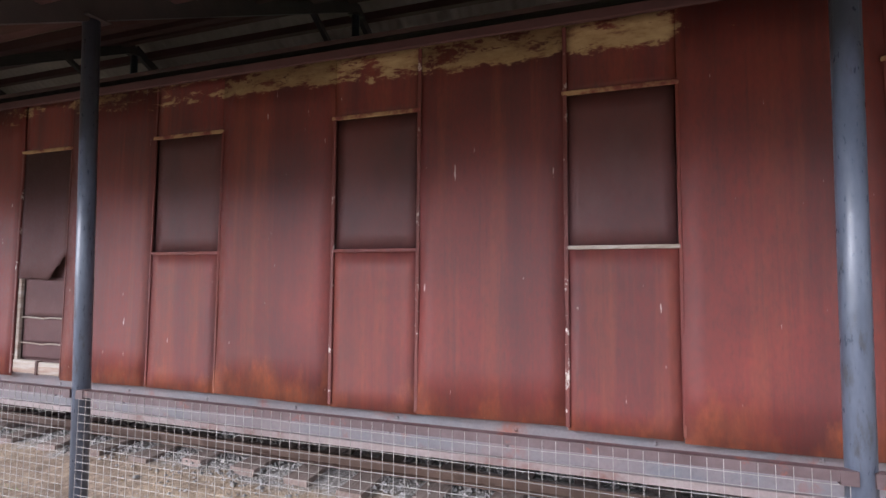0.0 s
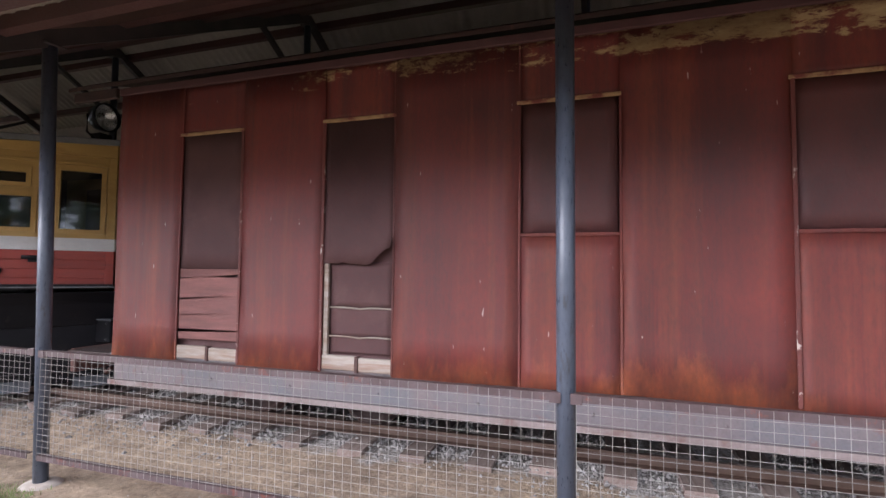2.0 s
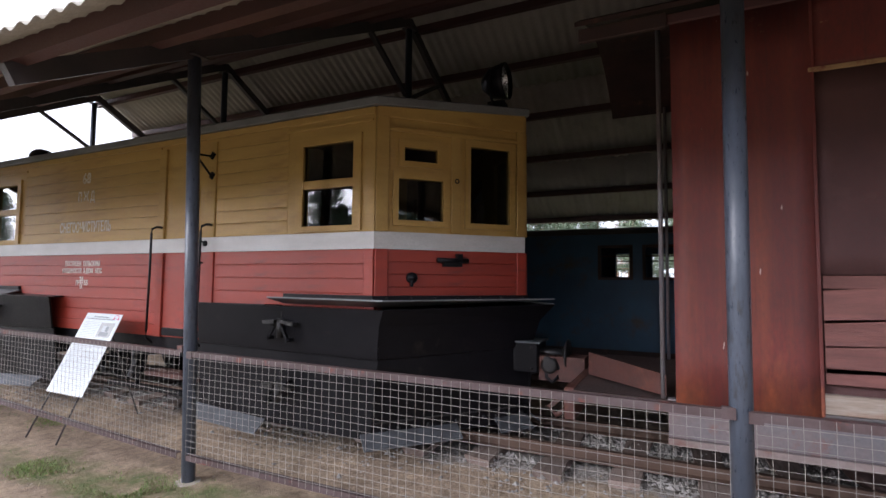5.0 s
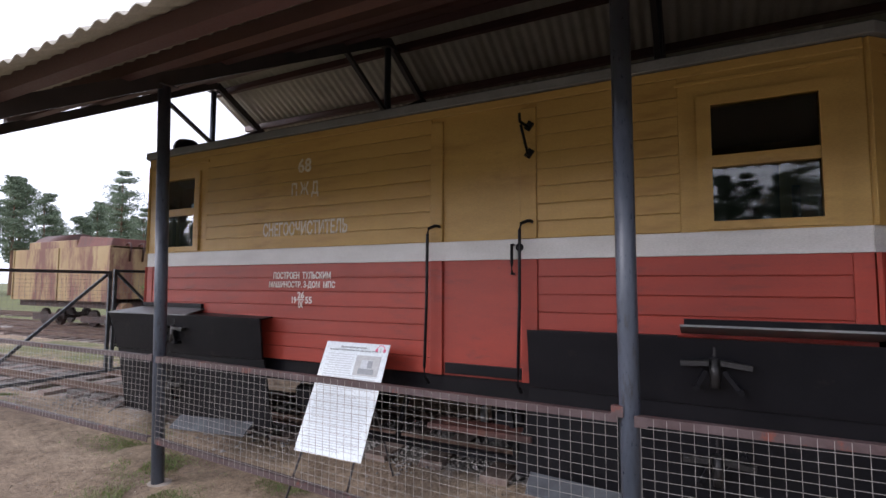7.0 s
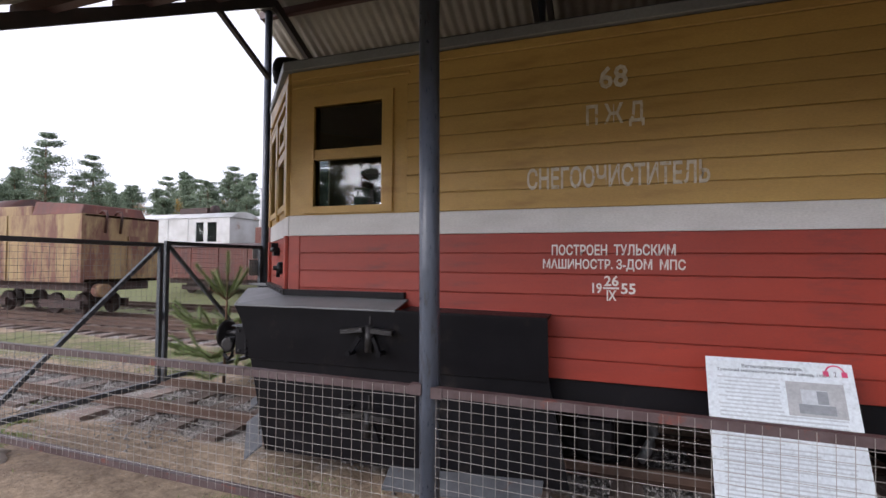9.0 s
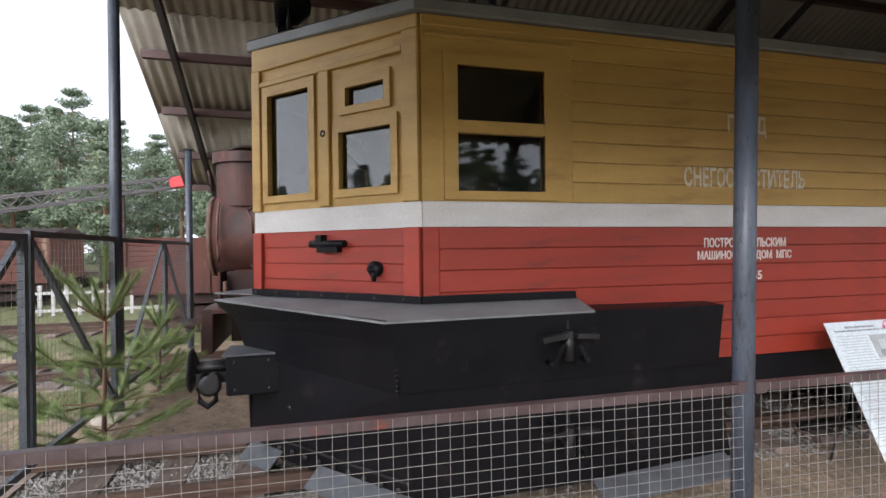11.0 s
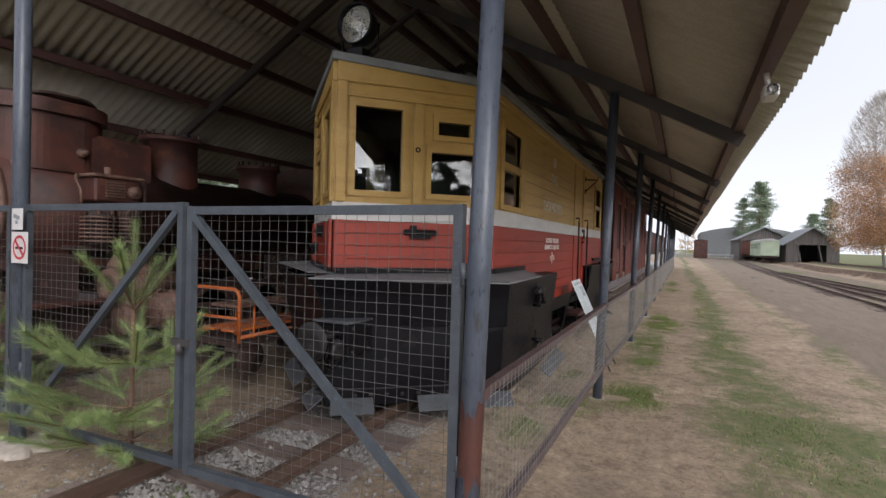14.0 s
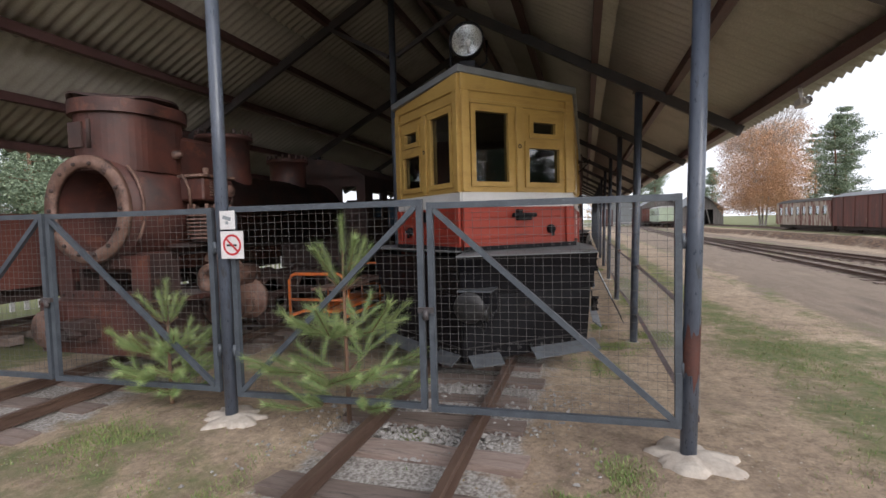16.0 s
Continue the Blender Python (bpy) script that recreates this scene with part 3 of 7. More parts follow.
# concrete collars poured round the two gate posts
for y, r in ((FY + 0.03, 0.2), (MY - 0.02, 0.2)):
    bm = B()
    n = 48
    z = ground_z(gate_x(y), y)
    loops = []
    for f, lift in ((0.2, 0.04), (0.5, 0.036), (0.8, 0.03), (0.97, 0.015), (1.08, -0.05)):
        loop = []
        for k in range(n):
            a = 2 * math.pi * k / n
            rr = f * r * (1.1 + 0.6 * noise.noise((math.cos(a) * 2.2, math.sin(a) * 2.2, y)) + 0.12 * noise.noise((math.cos(a) * 6, math.sin(a) * 6, y + f)))
            loop.append(bm.verts.new((gate_x(y) + rr * math.cos(a), y + rr * 1.2 * math.sin(a), z + lift + 0.02 * noise.noise((rr * math.cos(a) * 14, rr * math.sin(a) * 14, y)))))
        loops.append(loop)
    bm.faces.new(loops[0])
    for u, v in zip(loops, loops[1:]):
        for k in range(n):
            bm.faces.new((u[k], u[(k + 1) % n], v[(k + 1) % n], v[k])).smooth = True
    tagged(part("footing", bm, M["concrete"]), "rough pale concrete footing of a gate post", "footing", "footings")
# rust where the paint has gone from the corner post
bm = B()
n = 28
low = [bm.verts.new((GX + 0.0535 * math.cos(2 * math.pi * k / n), FY + 0.0535 * math.sin(2 * math.pi * k / n), 0.70 + 0.14 * noise.noise((math.cos(2 * math.pi * k / n) * 1.8, math.sin(2 * math.pi * k / n) * 1.8, 9)) + 0.04 * noise.noise((k * 1.1, 5, 3)))) for k in range(n)]
high = [bm.verts.new((GX + 0.0535 * math.cos(2 * math.pi * k / n), FY + 0.0535 * math.sin(2 * math.pi * k / n), 1.02 + 0.16 * noise.noise((math.cos(2 * math.pi * k / n) * 1.5, math.sin(2 * math.pi * k / n) * 1.5, 3)) + 0.05 * noise.noise((k * 0.9, 0, 3)))) for k in range(n)]
for k in range(n):
    bm.faces.new((low[k], low[(k + 1) % n], high[(k + 1) % n], high[k])).smooth = True
collar = part("rust_collar", bm, M["rust"])
collar.matrix_basis = pose(gate_x(FY), FY + 0.045, 0, 1.5, 0, 0) @ Matrix.Translation((-GX, -FY, 0))
tagged(collar, "bare rusty patch on the corner post", "post")


# ---- tracks ----
def build_track(name, line, label, sleeper_from, sleeper_to, top=0.28, gap=0.56, near=None):
    """Two flat-bottomed rails on sleepers along line(x) -> y."""
    t = thing(name, label, "railway track", kind="structure", at=(line(sleeper_from) * 0 + (sleeper_from + sleeper_to) / 2, line((sleeper_from + sleeper_to) / 2), 0.1))
    prof = [(-0.045, -0.1), (0.045, -0.1), (0.045, -0.092), (0.008, -0.08), (0.008, -0.03), (0.026, -0.022), (0.026, 0.0), (-0.026, 0.0), (-0.026, -0.022), (-0.008, -0.03), (-0.008, -0.08), (-0.045, -0.092)]
    xs = [sleeper_from + (sleeper_to - sleeper_from) * i / 40 for i in range(41)]
    for s in (-0.4, 0.4):
        bm = B()
        rings = [[bm.verts.new((x, line(x) + s + a, top + b)) for a, b in prof] for x in xs]
        for k in range(40):
            for i in range(len(prof)):
                j = (i + 1) % len(prof)
                bm.faces.new((rings[k][i], rings[k][j], rings[k + 1][j], rings[k + 1][i]))
        bm.faces.new(rings[0][::-1])
        bm.faces.new(rings[-1])
        part("rail", bm, M["rail"], t)
    rnd = random.Random(len(name))
    shapes = []
    for k in range(5):
        bm = B()
        box(bm, -0.11, 0.11, -0.75, 0.75, -0.12, 0.0)
        bmesh.ops.subdivide_edges(bm, edges=[e for e in bm.edges if abs(e.verts[0].co.y - e.verts[1].co.y) > 1], cuts=5)
        for v in bm.verts:
            v.co += Vector((rnd.uniform(-0.014, 0.014), rnd.uniform(-0.03, 0.03), rnd.uniform(-0.014, 0.006)))
        shapes.append(mesh_of(bm, M["sleeper"], "sleeper"))
    x = sleeper_from
    while x < sleeper_to:
        ob = new("sleeper", rnd.choice(shapes))
        ob.matrix_basis = pose(x, line(x) + rnd.uniform(-0.07, 0.07), top - 0.098 + rnd.uniform(-0.008, 0.002), 0, 0, rnd.uniform(-2.5, 2.5))
        hang(ob, t)
        x += gap + rnd.uniform(-0.05, 0.05)


build_track("railway_track", lambda x: TY, "brown rails on weathered sleepers under the rolling stock", -27.0, 12.0)
build_track("railway_track", lambda x: TY2, "brown rails on sleepers under the rusty engine", -32.0, 12.0)
build_track("railway_track", lambda x: -4.45 - 0.0004 * max(x, 0) ** 2, "open track beside the dirt road", -14.0, 90.0, top=0.13, gap=0.62)
build_track("railway_track", lambda x: -4.95 - 0.062 * (26 - x) if x < 26 else -4.95, "second open track branching off", -14.0, 26.0, top=0.13, gap=0.62)
build_track("railway_track", lambda x: -14.0, "open track on the turf bank", 4.0, 60.0, top=0.55, gap=0.62)
build_track("railway_track", lambda x: 12.2, "open track in the turf behind the shed", -60.0, 20.0, top=0.3, gap=0.62)


def gravel():
    """Loose ballast stones between and beside the sleepers."""
    rnd = random.Random(5)
    verts, faces = [], []
    shape = [(1, 0, 0), (-1, 0, 0), (0, 1, 0), (0, -1, 0), (0, 0, 1), (0, 0, -0.6)]
    tri = [(0, 2, 4), (2, 1, 4), (1, 3, 4), (3, 0, 4), (2, 0, 5), (1, 2, 5), (3, 1, 5), (0, 3, 5)]
    for _ in range(62000):
        x = rnd.uniform(-23.5, 3.0)
        y = TY + rnd.gauss(0, 0.43)
        if abs(y - TY) > 1.3:
            continue
        if noise.noise((x * 0.8, y * 0.8, 2)) < -0.12:
            continue
        s = rnd.uniform(0.007, 0.017) * (1 + (rnd.random() < 0.06))
        z = ground_z(x, y) + s * 0.3 + (0.02 if abs(y - TY) < 0.7 else 0)
        k = len(verts)
        ax, ay, az = (rnd.uniform(0.7, 1.4) * s for _ in range(3))
        c, d = math.cos(rnd.random() * 6.3), math.sin(rnd.random() * 6.3)
        for px, py, pz in shape:
            px, py = px * ax + rnd.uniform(-.2, .2) * s, py * ay + rnd.uniform(-.2, .2) * s
            verts.append((x + px * c - py * d, y + px * d + py * c, z + pz * az * 0.8))
        faces += [(k + a, k + b, k + c2) for a, b, c2 in tri]
    me = bpy.data.meshes.new("gravel")
    me.from_pydata(verts, [], faces)
    me.materials.append(M["stone"])
    tagged(new("gravel", me), "loose grey and white ballast stones", "gravel", kind="stuff")


gravel()


# ---- fence and gates ----
def wires(bm, p, q, zs0, zs1, step=0.06, r=0.0017, rows=0.92):
    """A welded wire grid between two feet; zs0 and zs1 are its lower and upper edges at each foot."""
    p, q = Vector(p), Vector(q)
    length = (q - p).length
    n = max(int(length / step), 1)
    for i in range(n + 1):
        f = i / n
        c = p.lerp(q, f)
        tube(bm, (c.x, c.y, zs0[0] + (zs0[1] - zs0[0]) * f), (c.x, c.y, zs1[0] + (zs1[1] - zs1[0]) * f), r, 4, caps=False)
    m = max(int((zs1[0] - zs0[0]) / (step * rows)), 1)
    for j in range(1, m):
        f = j / m
        za, zb = zs0[0] + (zs1[0] - zs0[0]) * f, zs0[1] + (zs1[1] - zs0[1]) * f
        k = 6
        pts = [(p.x + (q.x - p.x) * i / k, p.y + (q.y - p.y) * i / k, za + (zb - za) * i / k + 0.004 * math.sin(i * 2.1 + j)) for i in range(k + 1)]
        for a, b in zip(pts, pts[1:]):
            tube(bm, a, b, r, 4, caps=False)


FENCE = {0: (0.43, 1.10), 1: (0.40, 1.09), 2: (0.24, 1.05), 3: (0.24, 1.04)}


def fence_panel(i):
    xa, xb = POST_X[i] + 0.056, POST_X[i + 1] - 0.056
    (b0, t0), (b1, t1) = FENCE.get(i, (0.24, 1.04)), FENCE.get(i + 1, (0.24, 1.04))
    y = FY - 0.03
    t = thing("fence_panel", "low wire mesh fence panel with brown-grey angle rails", "fence", "fence panels", at=((xa + xb) / 2, y, b0))
    for name, za, zb in (("top_rail", t0, t1), ("bottom_rail", b0, b1)):
        bm = B()
        beam(bm, (xa, y, za - 0.018), (xb, y, zb - 0.018), 0.006, 0.042)
        beam(bm, (xa, y + 0.022, za), (xb, y + 0.022, zb), 0.044, 0.006)
        part(name, bm, M["fence"], t)
    bm = B()
    wires(bm, (xa, y - 0.006, 0), (xb, y - 0.006, 0), (b0 - 0.03, b1 - 0.03), (t0, t1), r=0.0014, rows=0.8)
    part("wire_mesh", bm, M["wire"], t)
    for x in (xa, xb):
        bm = B()
        box(bm, x - 0.03, x + 0.03, y - 0.008, y + 0.03, t0 - 0.05, t0 + 0.005)
        part("bracket", bm, M["fence"], t)


for i in range(BAYS - 1):
    fence_panel(i)


def gate_leaf(ya, yb, z0, z1, rise, label):
    """A leaf in the plane of the gable from ya to yb; rise: the diagonal climbs towards yb."""
    xa, xb = gate_x(ya), gate_x(yb)
    t = thing("gate_leaf", label, "gate", "gate leaves", at=((xa + xb) / 2, (ya + yb) / 2, z0))
    w = 0.045
    for name, z in (("top_bar", z1), ("bottom_bar", z0)):
        bm = B()
        beam(bm, (xa, ya, z), (xb, yb, z), 0.04, w)
        part(name, bm, M["gate"], t)
    for x, y in ((xa, ya), (xb, yb)):
        bm = B()
        box(bm, x - 0.021, x + 0.021, y - w / 2, y + w / 2, z0 - w / 2 - 0.002, z1 + w / 2 + 0.002)
        part("stile", bm, M["gate"], t)
    bm = B()
    a, b = ((ya + 0.03, z0 + 0.03), (yb - 0.03, z1 - 0.03)) if rise else ((ya + 0.03, z1 - 0.03), (yb - 0.03, z0 + 0.03))
    beam(bm, (xa - 0.012, *a), (xb - 0.012, *b), 0.035, 0.04)
    part("diagonal_brace", bm, M["gate"], t)
    bm = B()
    wires(bm, (xa + 0.023, ya, 0), (xb + 0.023, yb, 0), (z0, z0), (z1, z1), step=0.06, r=0.0013)
    part("wire_mesh", bm, M["wire_dark"], t)
    for z in (z0 + 0.3, z1 - 0.35):
        bm = B()
        x, y = (xa, ya) if (ya < 3 or 6 < ya < 7) else (xb, yb)
        box(bm, x - 0.026, x - 0.0215, y - 0.02, y + 0.02, z - 0.05, z + 0.05)
        part("hinge_strap", bm, M["gate"], t)
    return t


LEAVES = [(2.52, 4.195, 0.378, 1.885, True), (4.275, 5.86, 0.39, 1.91, False), (6.07, 7.79, 0.42, 1.905, True), (7.87, 9.38, 0.43, 1.91, False)]
for ya, yb, z0, z1, rise in LEAVES:
    gate_leaf(ya, yb, z0, z1, rise, "blue-grey steel gate leaf with wire mesh and a diagonal brace")
for y, s in ((FY, 1), (MY, -1), (MY, 1), (NY, -1)):
    for z in (0.75, 1.6):
        bm = B()
        tube(bm, (gate_x(y) - 0.015, y + s * 0.072, z - 0.05), (gate_x(y) - 0.015, y + s * 0.072, z + 0.05), 0.016, 10)
        box(bm, gate_x(y) - 0.022, gate_x(y) - 0.008, min(y + s * 0.05, y + s * 0.11), max(y + s * 0.05, y + s * 0.11), z - 0.02, z + 0.02)
        tagged(part("hinge", bm, M["gate"]), "painted steel gate hinge on a post", "hinge", "gate hinges")
for y, z in ((4.235, 1.12), (7.83, 1.15)):
    bm = B()
    box(bm, gate_x(y) - 0.05, gate_x(y) - 0.022, y - 0.06, y + 0.06, z - 0.02, z + 0.02)
    tube(bm, (gate_x(y) - 0.04, y, z - 0.07), (gate_x(y) - 0.04, y, z), 0.022, 10)
    tagged(part("gate_latch", bm, M["truss"]), "dark steel latch with a small padlock", "latch", "gate latches")


def build_signs():
    # no-smoking plate and a smaller plate above it, on the middle gate post
    x, y = gate_x(MY) - 0.062, MY - 0.135
    t = thing("no_smoking_sign", "square white no-smoking sign with a red ring", "sign", at=(x, y, 1.515))
    part_box("plate", x - 0.003, x, y - 0.107, y + 0.107, 1.515, 1.735, M["sign_white"], t)
    bm = B()
    n, c = 32, (y, 1.625)
    for k in range(n):
        a0, a1 = 2 * math.pi * k / n, 2 * math.pi * (k + 1) / n
        quad(bm, [(x - 0.0045, c[0] + r * math.cos(a), c[1] + r * math.sin(a)) for r, a in ((0.068, a0), (0.086, a0), (0.086, a1), (0.068, a1))])
    part("ring", bm, M["sign_red"], t)
    bm = B()
    beam(bm, (x - 0.0075, y + 0.052, 1.675), (x - 0.0075, y - 0.052, 1.575), 0.002, 0.016)
    part("bar", bm, M["sign_red"], t)
    bm = B()
    box(bm, x - 0.0055, x - 0.0035, y - 0.045, y + 0.05, 1.614, 1.630)
    part("cigarette", bm, M["sign_black"], t)
    t = thing("notice_plate", "small white plate with a grey camera drawing", "sign", at=(x, y, 1.75))
    part_box("plate", x - 0.003, x, y - 0.035, y + 0.107, 1.75, 1.90, M["sign_white"], t)
    bm = B()
    beam(bm, (x - 0.006, y + 0.075, 1.85), (x - 0.006, y + 0.0, 1.83), 0.002, 0.028)
    box(bm, x - 0.007, x - 0.005, y + 0.025, y + 0.05, 1.79, 1.815)
    part("drawing", bm, M["ink"], t)


build_signs()

# ---- the snowplough wagon ----
M["iron"] = mat("worn_black_iron", (0.05, 0.05, 0.052), (0.03, 0.03, 0.031), 0.5, metal=0.3, scale=8, stain=(0.09, 0.055, 0.04), stain_scale=9)
PX, PY = -13.095, 4.3        # its middle in plan


class Face:
    """A wall face: origin, direction along it, and the way out; u along, z up, w outwards."""

    def __init__(self, a, b):
        self.a, self.b = Vector((*a, 0)), Vector((*b, 0))
        self.len = (self.b - self.a).length
        self.d = (self.b - self.a) / self.len
        self.n = Vector((self.d.y, -self.d.x, 0))
        if self.n.dot((self.a + self.b) / 2 - Vector((PX, PY, 0))) < 0:
            self.n = -self.n

    def at(self, u, z, w=0.0):
        return self.a + self.d * u + self.n * w + Vector((0, 0, z))

    def box(self, bm, u0, u1, z0, z1, w0, w1):
        hexa(bm, [self.at(u, z, w) for z in (z0, z1) for u, w in ((u0, w0), (u1, w0), (u1, w1), (u0, w1))])

    def solid(self, bm, u0, u1, z0, z1, w0, w1, holes):
        holes = [(max(h[0], u0), min(h[1], u1), h[2], h[3]) for h in holes if h[1] > u0 and h[0] < u1]
        cuts = sorted({u0, u1, *(h[0] for h in holes), *(h[1] for h in holes)})
        for p, q in zip(cuts, cuts[1:]):
            z = z0
            for h in sorted((h for h in holes if h[0] < (p + q) / 2 < h[1]), key=lambda h: h[2]):
                if h[2] > z:
                    self.box(bm, p, q, z, h[2], w0, w1)
                z = h[3]
            if z1 > z:
                self.box(bm, p, q, z, z1, w0, w1)


plank_cache = {}


def planks(face, u0, u1, z0, z1, rows, holes, material, parent, w0, thick=0.014, gap=0.0045):
    h = (z1 - z0) / rows
    for r in range(rows):
        a, b = z0 + r * h, z0 + (r + 1) * h
        spans, u = [], u0
        for q in sorted(q for q in holes if q[2] < b - 0.02 and q[3] > a + 0.02):
            if q[0] - u > 0.03:
                spans.append((u, q[0]))
            u = max(u, q[1])
        if u1 - u > 0.03:
            spans.append((u, u1))
        for p, q in spans:
            key = (round(q - p, 3), round(h, 4), material.name)
            if key not in plank_cache:
                bm = B()
                box(bm, 0, q - p, -thick, 0, gap / 2, h - gap / 2)
                plank_cache[key] = mesh_of(bm, material, "plank", 0.003)
            ob = new("plank", plank_cache[key])
            ang = math.degrees(math.atan2(face.d.y, face.d.x))
            out = Vector((face.d.y, -face.d.x, 0)).dot(face.n)
            if out > 0:
                ob.matrix_basis = Matrix.Translation(face.at(p, a, w0 - thick)) @ pose(0, 0, 0, 0, 0, ang)
            else:
                ob.matrix_basis = Matrix.Translation(face.at(q, a, w0 - thick)) @ pose(0, 0, 0, 0, 0, ang + 180)
            hang(ob, parent)


Z_RED, Z_WHITE, Z_YEL, Z_TOP, NOSE = 1.0, 1.91, 2.063, 3.165, 0.085


def window(face, u0, u1, z0, z1, parent, bars=(), wood=0.085, name="window"):
    """A framed opening with its panes, proud of the boards."""
    bm = B()
    o = ((u0 - wood, z0 - 0.05), (u1 + wood, z0 - 0.05), (u1 + wood, z1 + 0.07), (u0 - wood, z1 + 0.07))
    i = ((u0, z0), (u1, z0), (u1, z1), (u0, z1))
    v = [[bm.verts.new(face.at(u, z, w)) for u, z in ring] for ring, w in ((o, 0.0), (o, 0.034), (i, 0.034), (i, -0.02))]
    for a, b in ((0, 1), (1, 2), (2, 3)):
        for k in range(4):
            bm.faces.new((v[a][k], v[a][(k + 1) % 4], v[b][(k + 1) % 4], v[b][k]))
    w = part(name, bm, M["yellow"], parent, "ochre wooden window frame")
    for a, b in bars:
        bm = B()
        face.box(bm, u0, u1, a, b, -0.02, 0.026)
        part("glazing_bar", bm, M["yellow"], w)
    lows = [z0, *(b for a, b in bars)]
    highs = [*(a for a, b in bars), z1]
    for a, b in zip(lows, highs):
        bm = B()
        face.box(bm, u0 + 0.002, u1 - 0.002, a + 0.002, b - 0.002, -0.012, -0.008)
        g = part("pane", bm, M["glass"], w, "reflecting glass pane")
        g.visible_shadow = False


def plough_body():
    t = thing("snowplough_wagon", "ochre, white and red wooden snowplough wagon on black ploughs", "railway wagon", at=(PX, PY, 0.28))

    def m(x, y, mx, my):
        return (2 * PX - x if mx else x, 2 * PY - y if my else y)
    corner, nose = (-16.38, 3.25), (-17.40, 4.3)
    shell = {"red": B(), "white": B(), "yellow": B()}
    zones = (("red", Z_RED, Z_WHITE), ("white", Z_WHITE, Z_YEL), ("yellow", Z_YEL, Z_TOP))
    for my in (0, 1):
        side = Face(m(*corner, 0, my), m(*corner, 1, my))
        L = side.len
        wins = [(0.22, 0.79, 2.125, 2.88), (L - 0.79, L - 0.22, 2.125, 2.88)]
        door = (3.84, 4.50, 1.0, 3.03)
        trims = [(0.0, 0.10, Z_RED, Z_TOP), (L - 0.10, L, Z_RED, Z_TOP), (3.73, 3.84, Z_RED, 3.03), (4.50, 4.625, Z_RED, 3.03)]
        framed = [(a - 0.085, b + 0.085, 2.07, 2.955) for a, b, _, _ in wins]
        mask = framed + [(0.0, 0.98, 2.063, 3.08), (L - 0.98, L, 2.063, 3.08)]
        for key, a, b in zones:
            side.solid(shell[key], 0, L, a, b, -0.05, 0.0, [w for w in wins])
        planks(side, 0.10, L - 0.10, Z_RED, Z_WHITE, 7, trims[2:] + [door], M["red"], t, 0.014)
        planks(side, 0.0, L, Z_WHITE, Z_YEL, 1, [], M["white"], t, 0.017, 0.017, 0.0)
        planks(side, 0.0, L, Z_YEL, 3.10, 8, mask + trims[2:] + [door], M["yellow"], t, 0.014)
        # corner boards, plain end fields round the windows, eaves board
        for key, (a, b) in (("yellow", (Z_YEL, 3.10)),):
            for s, e in ((0.0, 0.98), (L - 0.98, L)):
                bm = B()
                side.solid(bm, s, e, a, b, 0.0, 0.012, wins)
                part("end_panel", bm, M[key], t, "ochre boarded panel round a window", 0.0)
        for s, e in ((0.0, 0.10), (L - 0.10, L)):
            bm = B()
            side.box(bm, s, e, Z_RED + 0.45, Z_WHITE, 0.0, 0.02)
            part("corner_board", bm, M["red"], t, "red corner board", 0.004)
        for s, e in ((0.02, 1.0), (L - 1.0, L - 0.02)):
            bm = B()
            side.box(bm, s, e, 3.035, 3.06, 0.012, 0.03)
            part("drip_strip", bm, M["yellow"], t, "", 0.004)
        bm = B()
        side.box(bm, 0, L, 3.10, Z_TOP, 0.0, 0.024)
        part("eaves_board", bm, M["yellow"], t, "ochre eaves board", 0.006)
        for w in wins:
            window(side, *w, t, [(2.475, 2.55)])
            # opaque dark sheets added behind the far windows so no sky shows through
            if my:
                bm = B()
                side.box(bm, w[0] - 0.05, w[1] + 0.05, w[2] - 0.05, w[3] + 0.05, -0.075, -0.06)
                part("mask", bm, M["dark"], t, "added dark sheet that stops the view through a window")
        # sliding door between its posts
        for s, e in ((3.73, 3.84), (4.50, 4.625)):
            for key, a, b in (("red", Z_RED, Z_WHITE), ("yellow", Z_YEL, 3.06)):
                bm = B()
                side.box(bm, s, e, a, b, 0.0, 0.03)
                part("door_post", bm, M[key], t, "", 0.004)
        dr = B()
        side.box(dr, 3.84, 4.50, Z_RED + 0.02, Z_WHITE, 0.0, 0.006)
        d = part("door", dr, M["red"], t, "plain red and ochre boarded door")
        dr = B()
        side.box(dr, 3.84, 4.50, Z_YEL, 3.03, 0.0, 0.006)
        part("door_panel", dr, M["yellow"], d)
        dr = B()
        side.box(dr, 3.87, 4.50, 1.02, 1.10, 0.006, 0.034)
        part("kick_strip", dr, M["black"], d, "black kick strip")
        dr = B()
        sweep(dr, [side.at(4.44, 2.02, 0.01), side.at(4.44, 2.02, 0.06), side.at(4.44, 1.88, 0.06), side.at(4.44, 1.80, 0.06), side.at(4.44, 1.80, 0.01)], 0.012)
        part("handle", dr, M["black"], d, "black door handle")
        dr = B()
        lathe(dr, side.at(4.49, 2.0, 0.0), side.n, [(0.0, 0.03), (0.03, 0.03), (0.035, 0.02), (0.035, 0.0)], 12)
        part("lock", dr, M["black"], d)
        for u, z0 in ((3.74, 0.99), (4.515, 0.99)):
            bm = B()
            sweep(bm, [side.at(u + 0.075, 2.185, 0.02), side.at(u + 0.075, 2.19, 0.055), side.at(u + 0.06, 2.19, 0.085), side.at(u + 0.012, 2.17, 0.1), side.at(u, 2.12, 0.1), side.at(u - 0.004, 1.6, 0.1), side.at(u - 0.02, z0 + 0.08, 0.1), side.at(u - 0.02, z0, 0.1), side.at(u - 0.02, z0 - 0.06, 0.03)], 0.0125)
            part("handrail", bm, M["black"], t, "bent black steel handrail")
        bm = B()
